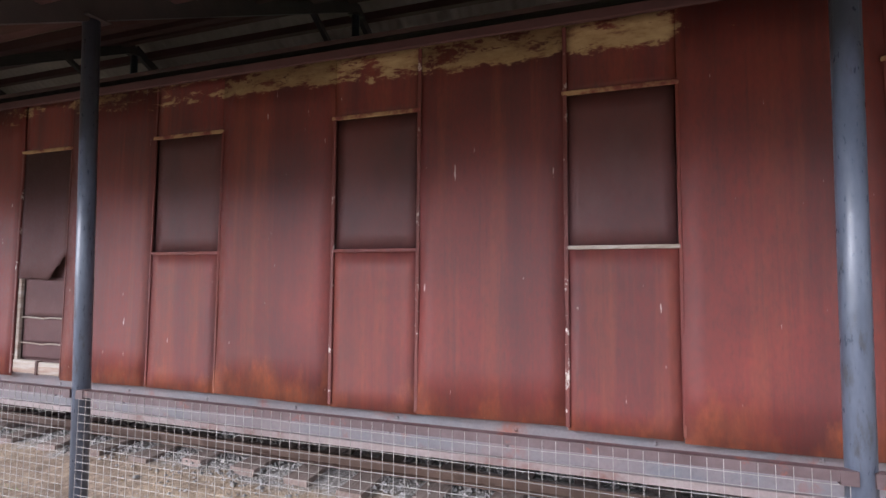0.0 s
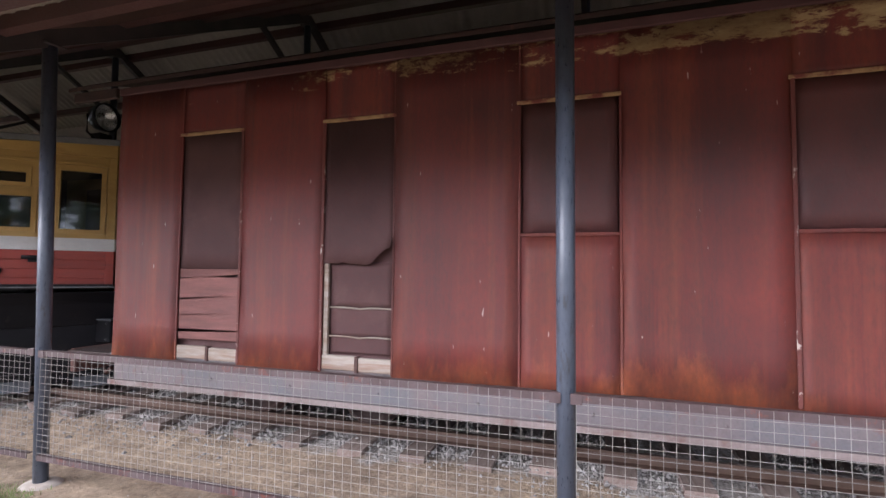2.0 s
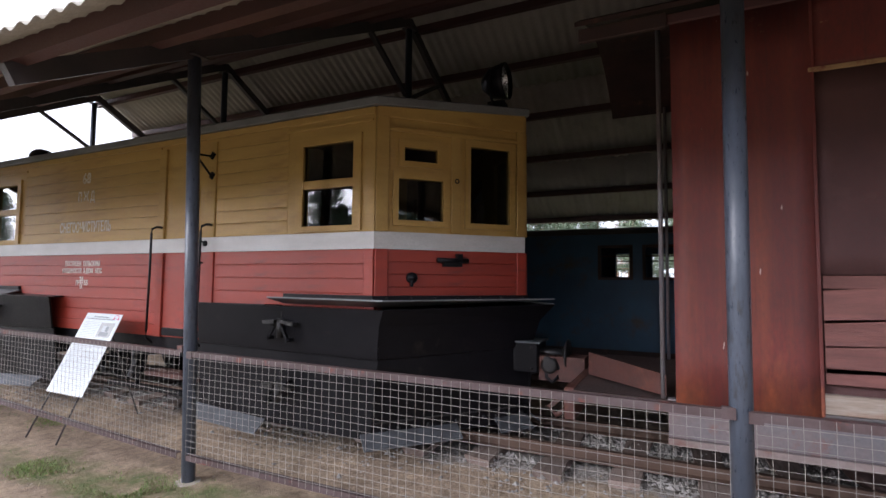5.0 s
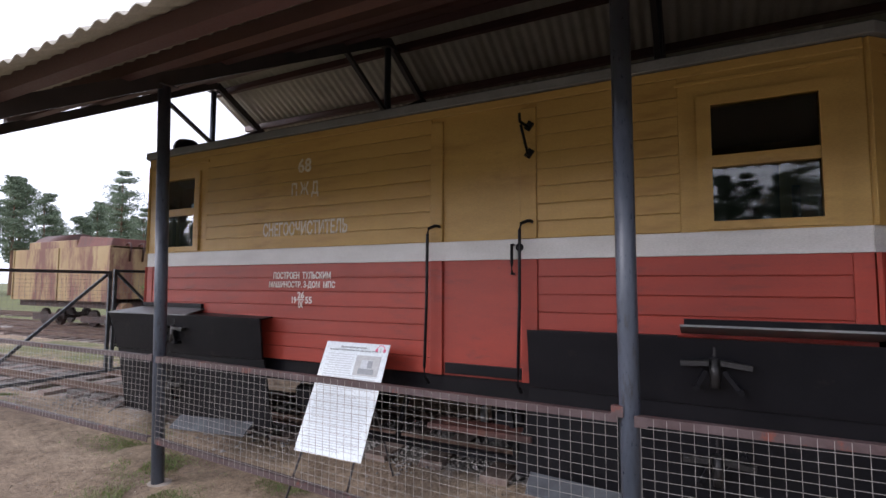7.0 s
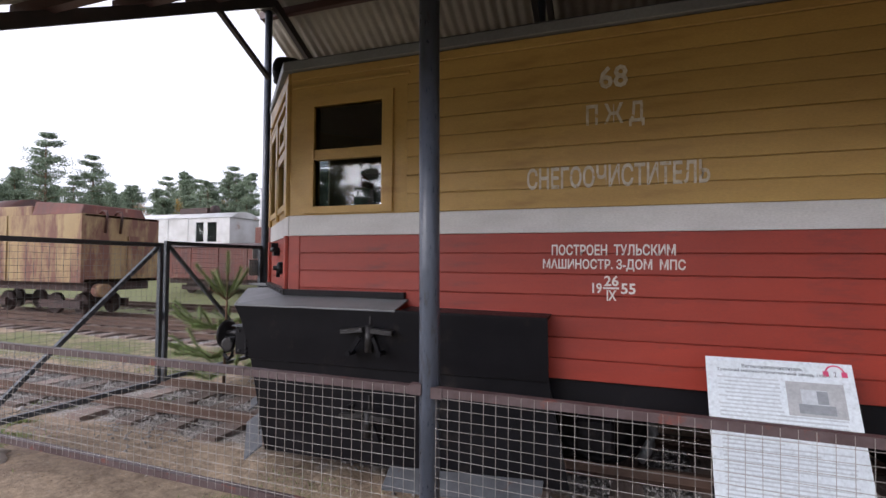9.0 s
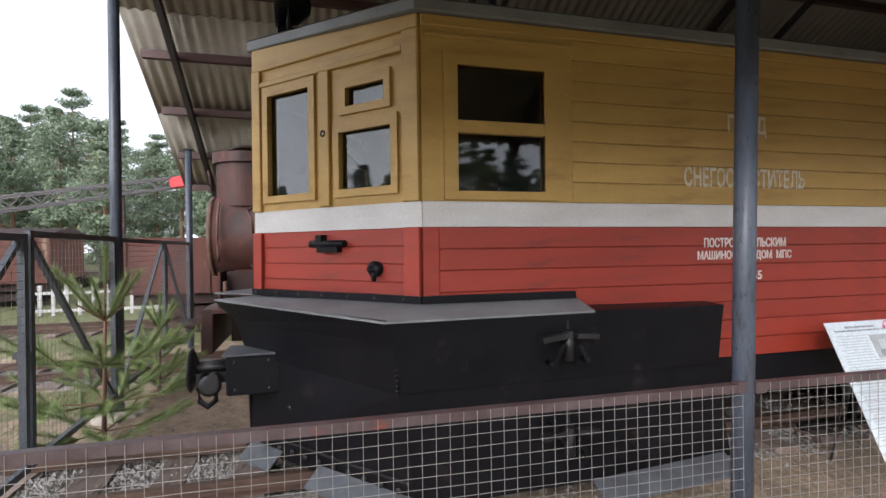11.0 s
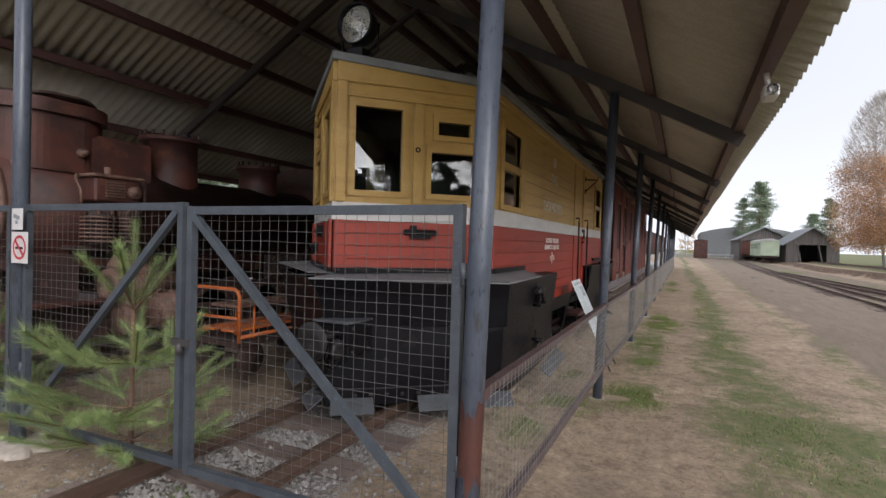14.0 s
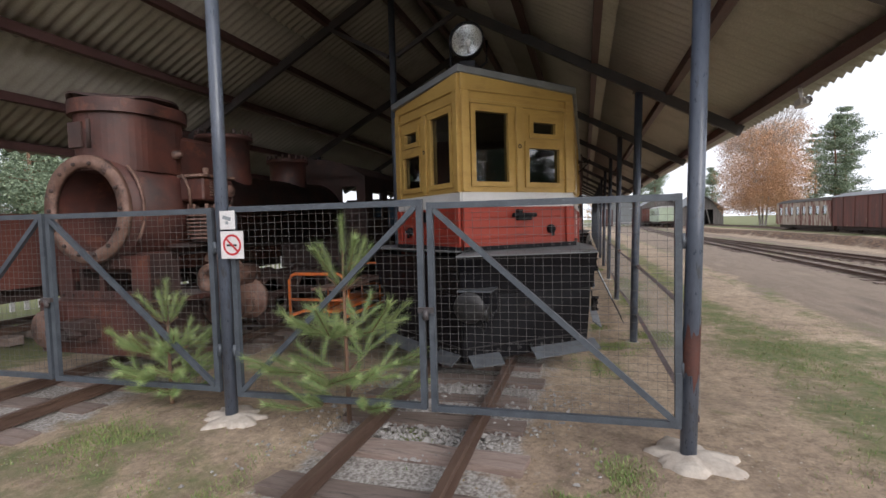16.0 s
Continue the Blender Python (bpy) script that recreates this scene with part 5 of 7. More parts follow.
# ---- the red boarded-up wagon ----
def boxcar():
    X0, X1, Y = -7.46, 4.6, 3.26
    t = thing("boarded_wagon", "rusty red oxide wagon with boarded-up windows and peeling yellow paint", "railway wagon", at=((X0 + X1) / 2, 4.3, 0.28))
    wins = [(-6.68, -5.99), (-5.16, -4.52), (-3.52, -2.82), (-1.79, -1.12), (-0.13, 0.52), (1.53, 2.2), (3.19, 3.86)]
    zb, zw0, zw1, zt = 0.87, 1.975, 2.945, 3.40
    f = Face((X0, Y), (X1, Y))
    f.n = Vector((0, -1, 0))
    rnd = random.Random(3)

    def sheet(name, a, b, z0, z1, w, material, label="", warp=0.006, sag=0.0, parent=None):
        """A thin steel or board sheet, slightly buckled."""
        bm = B()
        nu, nz = 8, 8
        rows = []
        for k in range(nz + 1):
            z = z0 + (z1 - z0) * k / nz
            rows.append([Vector((a + (b - a) * i / nu, Y - w - warp * noise.noise(((a + (b - a) * i / nu) * 1.7, z * 1.3, w * 50 + a)), z - (sag * (i / nu) if k == 0 else 0))) for i in range(nu + 1)])
        fr = [[bm.verts.new(p) for p in r] for r in rows]
        bk = [[bm.verts.new(p + Vector((0, 0.008, 0))) for p in r] for r in rows]
        for k in range(nz):
            for i in range(nu):
                bm.faces.new((fr[k][i], fr[k][i + 1], fr[k + 1][i + 1], fr[k + 1][i])).smooth = True
                bm.faces.new((bk[k][i + 1], bk[k][i], bk[k + 1][i], bk[k + 1][i + 1])).smooth = True
        for k in range(nz):
            bm.faces.new((bk[k][0], fr[k][0], fr[k + 1][0], bk[k + 1][0]))
            bm.faces.new((fr[k][nu], bk[k][nu], bk[k + 1][nu], fr[k + 1][nu]))
        for i in range(nu):
            bm.faces.new((fr[0][i], bk[0][i], bk[0][i + 1], fr[0][i + 1]))
            bm.faces.new((bk[nz][i], fr[nz][i], fr[nz][i + 1], bk[nz][i + 1]))
        return part(name, bm, material, t if parent is None else parent, label)
    # carcass behind the sheets
    part_box("carcass", X0 + 0.02, X1 - 0.02, Y + 0.05, Y + 0.09, zb, zt, M["felt"], t)
    part_box("far_wall", X0, X1, 5.26, 5.32, zb, zt, M["oxide"], t)
    for x in (X0, X1 - 0.05):
        part_box("end_wall", x, x + 0.05, Y + 0.09, 5.26, zb, zt, M["rust_dark"], t)
    # side sheets between the window columns
    edges = [X0] + [v for w in wins for v in w] + [X1]
    for a, b in zip(edges[0::2], edges[1::2]):
        sheet("side_sheet", a - 0.0, b + 0.0, zb - rnd.uniform(0, 0.03), zt, 0.012, M["oxide"], "red oxide steel side sheet", 0.012, rnd.uniform(-0.02, 0.02))
    for i, (a, b) in enumerate(wins):
        sheet("head_panel", a, b, zw1, zt, 0.002, M["oxide"], "", 0.004)
        if i == 0:
            sheet("window_sheet", a + 0.01, b - 0.01, 1.70, zw1, -0.008, M["felt"], "brown board over a window", 0.006)
            for z0, z1, tilt in ((1.62, 1.70, 0.0), (1.46, 1.66, 0.05), (1.30, 1.47, 0.03), (1.14, 1.31, 0.02), (1.06, 1.16, 0.0)):
                bm = B()
                hexa(bm, [(a + 0.02, Y - 0.004, z0 - tilt), (b - 0.02, Y - 0.004, z0), (b - 0.02, Y + 0.02, z0), (a + 0.02, Y + 0.02, z0 - tilt), (a + 0.02, Y - 0.004, z1 - tilt - 0.004), (b - 0.02, Y - 0.004, z1 - 0.004), (b - 0.02, Y + 0.02, z1 - 0.004), (a + 0.02, Y + 0.02, z1 - tilt - 0.004)])
                part("plank", bm, M["red_board"], t, "", 0.003)
        elif i == 1:
            # torn sheet: its lower edge curls up at one side
            bm = B()
            n = 14
            lo = []
            for k in range(n + 1):
                u = k / n
                z = 1.745 + 0.012 * math.sin(u * 7) + (0.115 * smooth(0.62, 0.97, u)) + rnd.uniform(-0.008, 0.008)
                lo.append((a + 0.01 + (b - a - 0.02) * u, z, -0.002 - 0.05 * smooth(0.6, 1.0, u)))
            front = [bm.verts.new((x, Y - 0.004 + w, z)) for x, z, w in lo]
            mid = [bm.verts.new((x, Y + 0.004, z + 0.14)) for x, z, w in lo]
            top = [bm.verts.new((x, Y + 0.004, zw1)) for x, z, w in lo]
            for k in range(n):
                bm.faces.new((front[k], front[k + 1], mid[k + 1], mid[k])).smooth = True
                bm.faces.new((mid[k], mid[k + 1], top[k + 1], top[k])).smooth = True
            ob = part("torn_sheet", bm, M["felt"], t, "torn brown sheet with a curled lower edge")
            mod = ob.modifiers.new("thickness", "SOLIDIFY")
            mod.thickness = 0.006
            for z0, z1 in ((1.40, 1.76), (1.16, 1.395), (1.02, 1.155)):
                sheet("backing_board", a + 0.07, b - 0.01, z0, z1, -0.03, M["felt"], "", 0.008)
            for z in (1.39, 1.155):
                bm = B()
                pts = [(a + 0.06 + (b - a - 0.07) * k / 8, Y + 0.015, z + 0.003 * math.sin(k * 1.3) - 0.006 * (k == 4)) for k in range(9)]
                sweep(bm, pts, 0.007, 6)
                part("split_edge", bm, M["old_wood"], t)
            part_box("window_stile", a + 0.015, a + 0.055, Y - 0.002, Y + 0.03, 0.99, 1.76, M["old_wood"], t, "bare grey wooden stile", 0.004)
        else:
            sheet("window_sheet", a + 0.015, b - 0.015, zw0, zw1, -0.012, M["pane_board"], "brown board over a window", 0.006)
            sheet("lower_panel", a + 0.004, b - 0.004, zb - rnd.uniform(0.0, 0.02), zw0 - 0.02, 0.004, M["oxide"], "", 0.008)
            bm = B()
            box(bm, a, b, Y - 0.02, Y + 0.01, zw0 - 0.022, zw0 + 0.002)
            part("window_ledge", bm, M["old_wood"] if i in (4,) else M["oxide"], t, "", 0.003)
        bm = B()
        box(bm, a - 0.02, b + 0.01, Y - 0.022, Y, zw1 - 0.012, zw1 + 0.016)
        part("window_head", bm, M["peel"], t, "window head moulding with peeled yellow paint", 0.004)
        if i < 2:
            bm = B()
            box(bm, a + 0.005, (a + b) / 2 - 0.006, Y - 0.008, Y + 0.04, 0.885, 1.0)
            part("bare_sill", bm, M["old_wood"], t, "bare weathered grey timber", 0.006)
            bm = B()
            box(bm, (a + b) / 2 + 0.02, b - 0.005, Y - 0.004, Y + 0.04, 0.88, 0.99)
            part("bare_sill", bm, M["old_wood"], t, "bare weathered grey timber", 0.006)
            part_box("sill_block", (a + b) / 2 - 0.006, (a + b) / 2 + 0.02, Y - 0.012, Y + 0.04, 0.875, 1.0, M["rust"], t)
        for x in (a, b):
            z0 = zb
            bm = B()
            flaky = (i, x == a) in ((4, True), (3, False), (3, True), (1, True), (0, False))
            hw, pr = (0.013, 0.02) if flaky else (rnd.uniform(0.007, 0.011), rnd.uniform(0.014, 0.017))
            k0, k1 = rnd.uniform(-0.004, 0.004), rnd.uniform(-0.004, 0.004)
            ze = zt - 0.02 if (i + (x == a)) % 2 else zw1
            hexa(bm, [(x - hw + k0, Y - pr, z0), (x + hw + k0, Y - pr, z0), (x + hw + k0, Y, z0), (x - hw + k0, Y, z0), (x - hw + k1, Y - pr, ze), (x + hw + k1, Y - pr, ze), (x + hw + k1, Y, ze), (x - hw + k1, Y, ze)])
            part("cover_strip", bm, M["strip"] if flaky else M["oxide"], t, "narrow cover strip with flaking paint", 0.003)
    bm = B()
    box(bm, X0 - 0.02, X1, Y - 0.03, Y + 0.02, zt - 0.002, zt + 0.07)
    part("cornice", bm, M["felt"], t, "rusty cornice rail", 0.008)
    # arched roof with end overhang
    bm = B()
    n = 10
    prof = [(Y - 0.1 + (5.32 - Y + 0.2) * k / n, 3.47 + 0.36 * (1 - (2 * k / n - 1) ** 2)) for k in range(n + 1)]
    rows = [[[bm.verts.new((x, y, z + dz)) for y, z in prof] for x in (X0 - 0.62, X1 + 0.1)] for dz in (0.0, 0.035)]
    for k in range(n):
        bm.faces.new((rows[0][0][k], rows[0][0][k + 1], rows[0][1][k + 1], rows[0][1][k]))
        bm.faces.new((rows[1][0][k], rows[1][1][k], rows[1][1][k + 1], rows[1][0][k + 1])).smooth = True
        for e in (0, 1):
            bm.faces.new((rows[0][e][k], rows[1][e][k], rows[1][e][k + 1], rows[0][e][k + 1]))
    for k in (0, n):
        bm.faces.new((rows[0][0][k], rows[0][1][k], rows[1][1][k], rows[1][0][k]))
    part("roof", bm, M["rust_dark"], t, "dark arched wagon roof")
    part_box("canopy_fascia", X0 - 0.60, X0 - 0.02, Y - 0.06, Y - 0.02, 3.37, 3.47, M["rust_dark"], t, "", 0.006)
    # open end platform
    part_box("platform", X0 - 0.68, X0, 3.32, 5.28, 0.80, 0.86, M["rust_dark"], t)
    bm = B()
    hexa(bm, [(X0 - 0.66, 3.9, 0.88), (X0 - 0.06, 3.34, 0.88), (X0 - 0.06, 3.37, 0.88), (X0 - 0.66, 3.93, 0.88), (X0 - 0.66, 3.9, 1.06), (X0 - 0.06, 3.34, 1.02), (X0 - 0.06, 3.37, 1.02), (X0 - 0.66, 3.93, 1.06)])
    part("kick_plate", bm, M["rust"], t, "rusty steel plate leaning on the platform")
    for y in (3.36, 5.2):
        bm = B()
        tube(bm, (X0 - 0.08, y, 0.86), (X0 - 0.08, y, 3.46), 0.016, 8)
        part("platform_pole", bm, M["sole"], t)
    bm = B()
    box(bm, X0 - 0.76, X0 - 0.68, 3.4, 5.2, 0.62, 0.86)
    part("end_beam", bm, M["rust"], t, "rusty end beam", 0.01)
    bm = B()
    sweep(bm, [(X0 - 0.76, 4.0, 0.74), (X0 - 0.9, 3.98, 0.66), (X0 - 1.0, 3.96, 0.56), (X0 - 0.94, 3.95, 0.5), (X0 - 0.86, 3.95, 0.56)], 0.025)
    box(bm, X0 - 1.15, X0 - 0.74, 4.18, 4.42, 0.74, 0.96)
    part("drawgear", bm, M["rust"], t)
    # sole bar channel with rivets, and the bogies
    bm = B()
    box(bm, X0 - 0.05, X1, 3.325, 3.34, 0.62, 0.865)
    part("sole_bar", bm, M["sole"], t, "blue-grey steel channel with rust patches")
    part_box("lower_flange", X0 - 0.05, X1, 3.274, 3.325, 0.60, 0.618, M["sole"], t)
    part_box("upper_flange", X0 - 0.05, X1, 3.27, 3.325, 0.868, 0.88, M["sole"], t)
    part_box("sole_flange", X0 - 0.05, X1, 3.258, 3.272, 0.585, 0.628, M["flange"], t, "worn pale lower flange")
    bm = B()
    x = X0 + 0.3
    while x < X1:
        for z in (0.70, 0.80):
            lathe(bm, (x + (0.06 if z > 0.75 else 0), 3.325, z), (0, -1, 0), [(0, 0.015), (0.007, 0.012), (0.01, 0)], 8)
        x += 0.83
    part("rivets", bm, M["sole"], t)
    part_box("underframe", X0, X1, 3.5, 5.1, 0.70, 0.84, M["rust_dark"], t)
    for xc in (-5.6, 2.7):
        for x in (xc - 0.6, xc + 0.6):
            bm = B()
            tube(bm, (x, 3.7, 0.57), (x, 4.9, 0.57), 0.045, 8)
            w = part("wheelset", bm, M["rust_dark"], t)
            for y, s in ((3.9, -1), (4.7, 1)):
                bm = B()
                lathe(bm, (x, y, 0.57), (0, s, 0), [(-0.06, 0.0), (-0.06, 0.32), (-0.03, 0.32), (-0.03, 0.29), (0.05, 0.285), (0.05, 0.25), (0.02, 0.24), (0.02, 0.08), (0.06, 0.07), (0.06, 0)], 24)
                part("wheel", bm, M["rust_dark"], w)
        for y in (3.62, 4.94):
            part_box("bogie_frame", xc - 0.95, xc + 0.95, y, y + 0.07, 0.47, 0.62, M["rust_dark"], t, "", 0.01)
    return t


M["pane_board"] = mat("dark_red_window_board", (0.115, 0.036, 0.033), (0.070, 0.028, 0.028), 0.65, scale=2.5, stretch=(1, 1, 0.5), stain=(0.115, 0.055, 0.052), stain_at=(0.55, 0.8), bumps=0.3)
M["peel"] = mat("peeled_ochre_moulding", (0.44, 0.28, 0.14), (0.28, 0.14, 0.08), 0.75, scale=7, stretch=(1, 1, 1), stain=(0.19, 0.05, 0.04), stain_at=(0.48, 0.6), stain_scale=7)
M["strip"] = mat("flaking_cover_strip", (0.15, 0.037, 0.03), (0.11, 0.037, 0.033), 0.7, scale=4, stretch=(1, 1, 0.6), stain=(0.52, 0.45, 0.40), stain_at=(0.60, 0.64), stain_scale=13)
M["flange"] = mat("worn_flange_paint", (0.27, 0.22, 0.215), (0.20, 0.15, 0.145), 0.6, scale=2, stain=(0.15, 0.07, 0.055), stain_at=(0.55, 0.66), stain_scale=2)
boxcar()


# ---- information boards ----
def info_board(x, y, full=True):
    """A leaning printed board on a thin black trestle; x, y: the middle of its lower edge."""
    t = thing("information_board", "white printed information board leaning on a thin black stand", "information board", "information boards", at=(x, y, 0.0))
    w, z0, z1, back = 0.32, 0.42, 1.23, 0.38

    def at(u, v, off=0.0):
        """u across, v up the board from 0 to 1, off its face."""
        k = math.hypot(back, z1 - z0)
        return Vector((x + u, y + back * v - off * (z1 - z0) / k, z0 + (z1 - z0) * v + off * back / k))

    def card(name, u0, u1, v0, v1, off, material, label="", thick=0.0012, parent=None):
        bm = B()
        hexa(bm, [at(u0, v0, off - thick), at(u1, v0, off - thick), at(u1, v0, off), at(u0, v0, off), at(u0, v1, off - thick), at(u1, v1, off - thick), at(u1, v1, off), at(u0, v1, off)])
        return part(name, bm, material, t if parent is None else parent, label)
    plate = card("panel", -w, w, 0, 1, 0.0, M["board"], "pale blue-white printed panel", 0.006)
    rnd = random.Random(8)
    tilt = math.degrees(math.atan2(back, z1 - z0))
    if full:
        for txt, v, wd in (("Вагон-снегоочиститель.", 0.945, 0.27), ("Тульский машиностроительный завод. 1955 г.", 0.915, 0.50)):
            p = at(-0.02 if wd < 0.3 else -0.02, v, 0.0022)
            lettering(txt, 0.019, p, (90 - tilt, 0, 0), M["ink"], plate, "heading", wd, 0.0005)
        bm = B()
        for k in range(10):
            a0, a1 = math.pi * k / 10, math.pi * (k + 1) / 10
            q = [at(0.245 + r * math.cos(a), 0.945 + r * 1.1 * math.sin(a), 0.0025) for r, a in ((0.035, a0), (0.042, a0), (0.042, a1), (0.035, a1))]
            quad(bm, q)
        for s in (-1, 1):
            c = 0.245 + s * 0.038
            quad(bm, [at(c - 0.012, 0.925, 0.0025), at(c + 0.012, 0.925, 0.0025), at(c + 0.012, 0.955, 0.0025), at(c - 0.012, 0.955, 0.0025)])
        part("headphones_symbol", bm, M["pink"], plate)
        lettering("2", 0.026, at(0.245, 0.925, 0.0025), (90 - tilt, 0, 0), M["ink"], plate, "track_number", None, 0.0005)
        ph = card("photo", 0.03, 0.27, 0.70, 0.885, 0.002, M["photo"], "small grey photograph of the wagon", parent=plate)
        card("photo_wagon", 0.09, 0.20, 0.765, 0.845, 0.0032, M["ink_pale"], parent=plate)
        card("photo_plough", 0.075, 0.225, 0.715, 0.765, 0.0032, M["ink"], parent=plate)
        card("photo_side", 0.155, 0.20, 0.77, 0.84, 0.0042, M["ink"], parent=plate)
    v = 0.88
    while v > 0.04:
        wide = v < 0.69
        u1 = 0.27 if wide else 0.01
        indent = 0.03 if rnd.random() < 0.14 else 0.0
        end = u1 - (rnd.uniform(0.05, 0.3) if rnd.random() < 0.16 else rnd.uniform(0, 0.012))
        if not wide:
            end = u1 - rnd.uniform(0, 0.012)
        card("text_line", -0.27 + indent, max(end, -0.1), v, v + 0.0085, 0.0016, M["ink_pale"], parent=plate)
        v -= 0.0215
    for s in (-1, 1):
        bm = B()
        a, b = at(s * 0.22, 0.98, -0.014), at(s * 0.27, -0.52, -0.014)
        tube(bm, a, b, 0.009, 6)
        part("front_leg", bm, M["truss"], t)
    bm = B()
    tube(bm, at(0.0, 0.98, -0.015), (x + 0.16, y + 0.72, 0.02), 0.009, 6)
    part("back_leg", bm, M["truss"], t)
    bm = B()
    tube(bm, at(-0.25, 0.2, -0.014), at(0.25, 0.2, -0.014), 0.008, 6)
    part("cross_bar", bm, M["truss"], t)
    return t


info_board(-13.245, 2.68)
info_board(5.2, 2.75, False)
info_board(16.5, 2.75, False)


# ---- the rusty steam engine on the second track ----
def steam_engine():
    t = thing("steam_locomotive", "derelict deep-rusted steam locomotive with an open smokebox", "steam locomotive", at=(-15.5, TY2, 0.28))
    cy, cz, fx = TY2, 1.99, -18.33
    bm = B()
    lathe(bm, (fx, cy, cz), (1, 0, 0), [(0.02, 0.46), (0.02, 0.56), (0.9, 0.56), (1.75, 0.56), (1.75, 0.52), (4.6, 0.55), (4.6, 0.0)], 36)
    lathe(bm, (fx, cy, cz), (1, 0, 0), [(0.02, 0.46), (1.6, 0.46), (1.6, 0.0)], 28)
    part("boiler", bm, M["rust"], t, "rusted boiler barrel and smokebox")
    bm = B()
    lathe(bm, (fx, cy, cz), (1, 0, 0), [(0.0, 0.435), (-0.03, 0.44), (-0.03, 0.56), (0.03, 0.57), (0.03, 0.435), (0.0, 0.435)], 36)
    ring = part("smokebox_ring", bm, M["rust_pale"], t, "brown flanged ring of the open smokebox")
    bm = B()
    for k in range(14):
        a = 2 * math.pi * k / 14
        lathe(bm, (fx - 0.03, cy + 0.48 * math.cos(a), cz + 0.48 * math.sin(a)), (-1, 0, 0), [(0, 0.022), (0.02, 0.018), (0.02, 0)], 8)
    part("ring_bolts", bm, M["rust_dark"], ring)
    # wide stack casing over the smokebox, with a flat lid
    def oval(x0, x1, hw, n=44):
        pts = []
        for k in range(n):
            a = 2 * math.pi * k / n
            cx = x0 + hw if math.cos(a) < 0 else x1 - hw
            pts.append((cx + hw * math.cos(a), cy + hw * math.sin(a)))
        return pts
    bm = B()
    prism(bm, oval(fx + 0.02, fx + 1.15, 0.43), cz + 0.41, 3.04)
    part("stack_casing", bm, M["rust"], t, "tall rusted casing over the smokebox", 0.0)
    bm = B()
    prism(bm, oval(fx - 0.03, fx + 1.2, 0.485), 3.0, 3.14)
    part("casing_rim", bm, M["rust"], t, "", 0.012)
    bm = B()
    prism(bm, oval(fx - 0.03, fx + 1.1, 0.47), [3.16 + 0.04 * math.sin(k * 0.41) for k in range(44)], [3.18 + 0.04 * math.sin(k * 0.41) for k in range(44)])
    part("lid", bm, M["rust_dark"], t, "warped dark sheet lid")
    bm = B()
    box(bm, fx + 0.7, fx + 1.62, cy - 0.40, cy + 0.40, cz + 0.3, 2.86)
    part("saddle_casing", bm, M["rust"], t, "", 0.05)
    bm = B()
    box(bm, fx - 0.0, fx + 0.09, cy + 0.02, cy + 0.2, 2.64, 2.90)
    tube(bm, (fx - 0.02, cy - 0.1, 2.62), (fx - 0.06, cy - 0.16, 2.9), 0.02, 8)
    part("lamp_iron", bm, M["rust_dark"], t)
    # steam dome with a bolted crown
    for x, r, h in ((fx + 2.12, 0.34, 3.06), (fx + 3.7, 0.30, 2.9)):
        bm = B()
        lathe(bm, (x, cy, cz + 0.3), (0, 0, 1), [(0, r + 0.03), (0.3, r), (h - cz - 0.36, r), (h - cz - 0.36, r + 0.05), (h - cz - 0.30, r + 0.05), (h - cz - 0.30, 0.0)], 24)
        d = part("dome", bm, M["rust"], t, "rusted steam dome")
        for k in range(18):
            a = 2 * math.pi * k / 18
            bm = B()
            tube(bm, (x + (r + 0.025) * math.cos(a), cy + (r + 0.025) * math.sin(a), h), (x + (r + 0.025) * math.cos(a), cy + (r + 0.025) * math.sin(a), h + 0.07), 0.02, 6)
            part("stud", bm, M["rust_dark"], d)
    # air pump with finned cylinders on the near flank
    ax, ay = fx + 0.88, cy - 0.78
    bm = B()
    box(bm, ax - 0.24, ax + 0.24, ay - 0.12, ay + 0.2, 2.08, 2.34)
    pump = part("air_pump", bm, M["rust"], t, "rusted air pump with cooling fins", 0.02)
    for k in range(6):
        bm = B()
        box(bm, ax - 0.14, ax + 0.06, ay - 0.15, ay - 0.12, 2.135 + k * 0.03, 2.15 + k * 0.03)
        part("fin", bm, M["rust_pale"], pump)
    bm = B()
    box(bm, ax - 0.28, ax + 0.28, ay - 0.15, ay + 0.2, 2.335, 2.37)
    part("pump_cap", bm, M["rust_pale"], pump, "", 0.01)
    bm = B()
    tube(bm, (ax - 0.05, ay, 2.34), (ax - 0.05, ay, 2.46), 0.032, 10)
    part("governor", bm, M["rust_pale"], pump)
    bm = B()
    lathe(bm, (ax + 0.16, ay - 0.12, 2.2), (0, -1, 0), [(0, 0.07), (0.05, 0.07), (0.06, 0.0)], 10)
    part("valve_cover", bm, M["rust_pale"], pump)
    bm = B()
    sweep(bm, [(ax - 0.3, ay, 2.0), (ax - 0.32, ay, 2.2), (ax - 0.36, ay, 2.30), (ax - 0.30, ay + 0.1, 2.36)], 0.018, 8)
    part("oil_pipe", bm, M["rust_pale"], pump)
    bm = B()
    sweep(bm, [(ax + 0.3, ay, 1.95), (ax + 0.38, ay, 2.1), (ax + 0.36, ay, 2.3), (ax + 0.5, cy - 0.5, 2.42)], 0.025, 8)
    part("feed_pipe", bm, M["rust_dark"], pump)
    bm = B()
    box(bm, ax - 0.34, ax + 0.34, ay + 0.02, ay + 0.3, 1.56, 1.6)
    part("pump_bracket", bm, M["rust_dark"], pump)
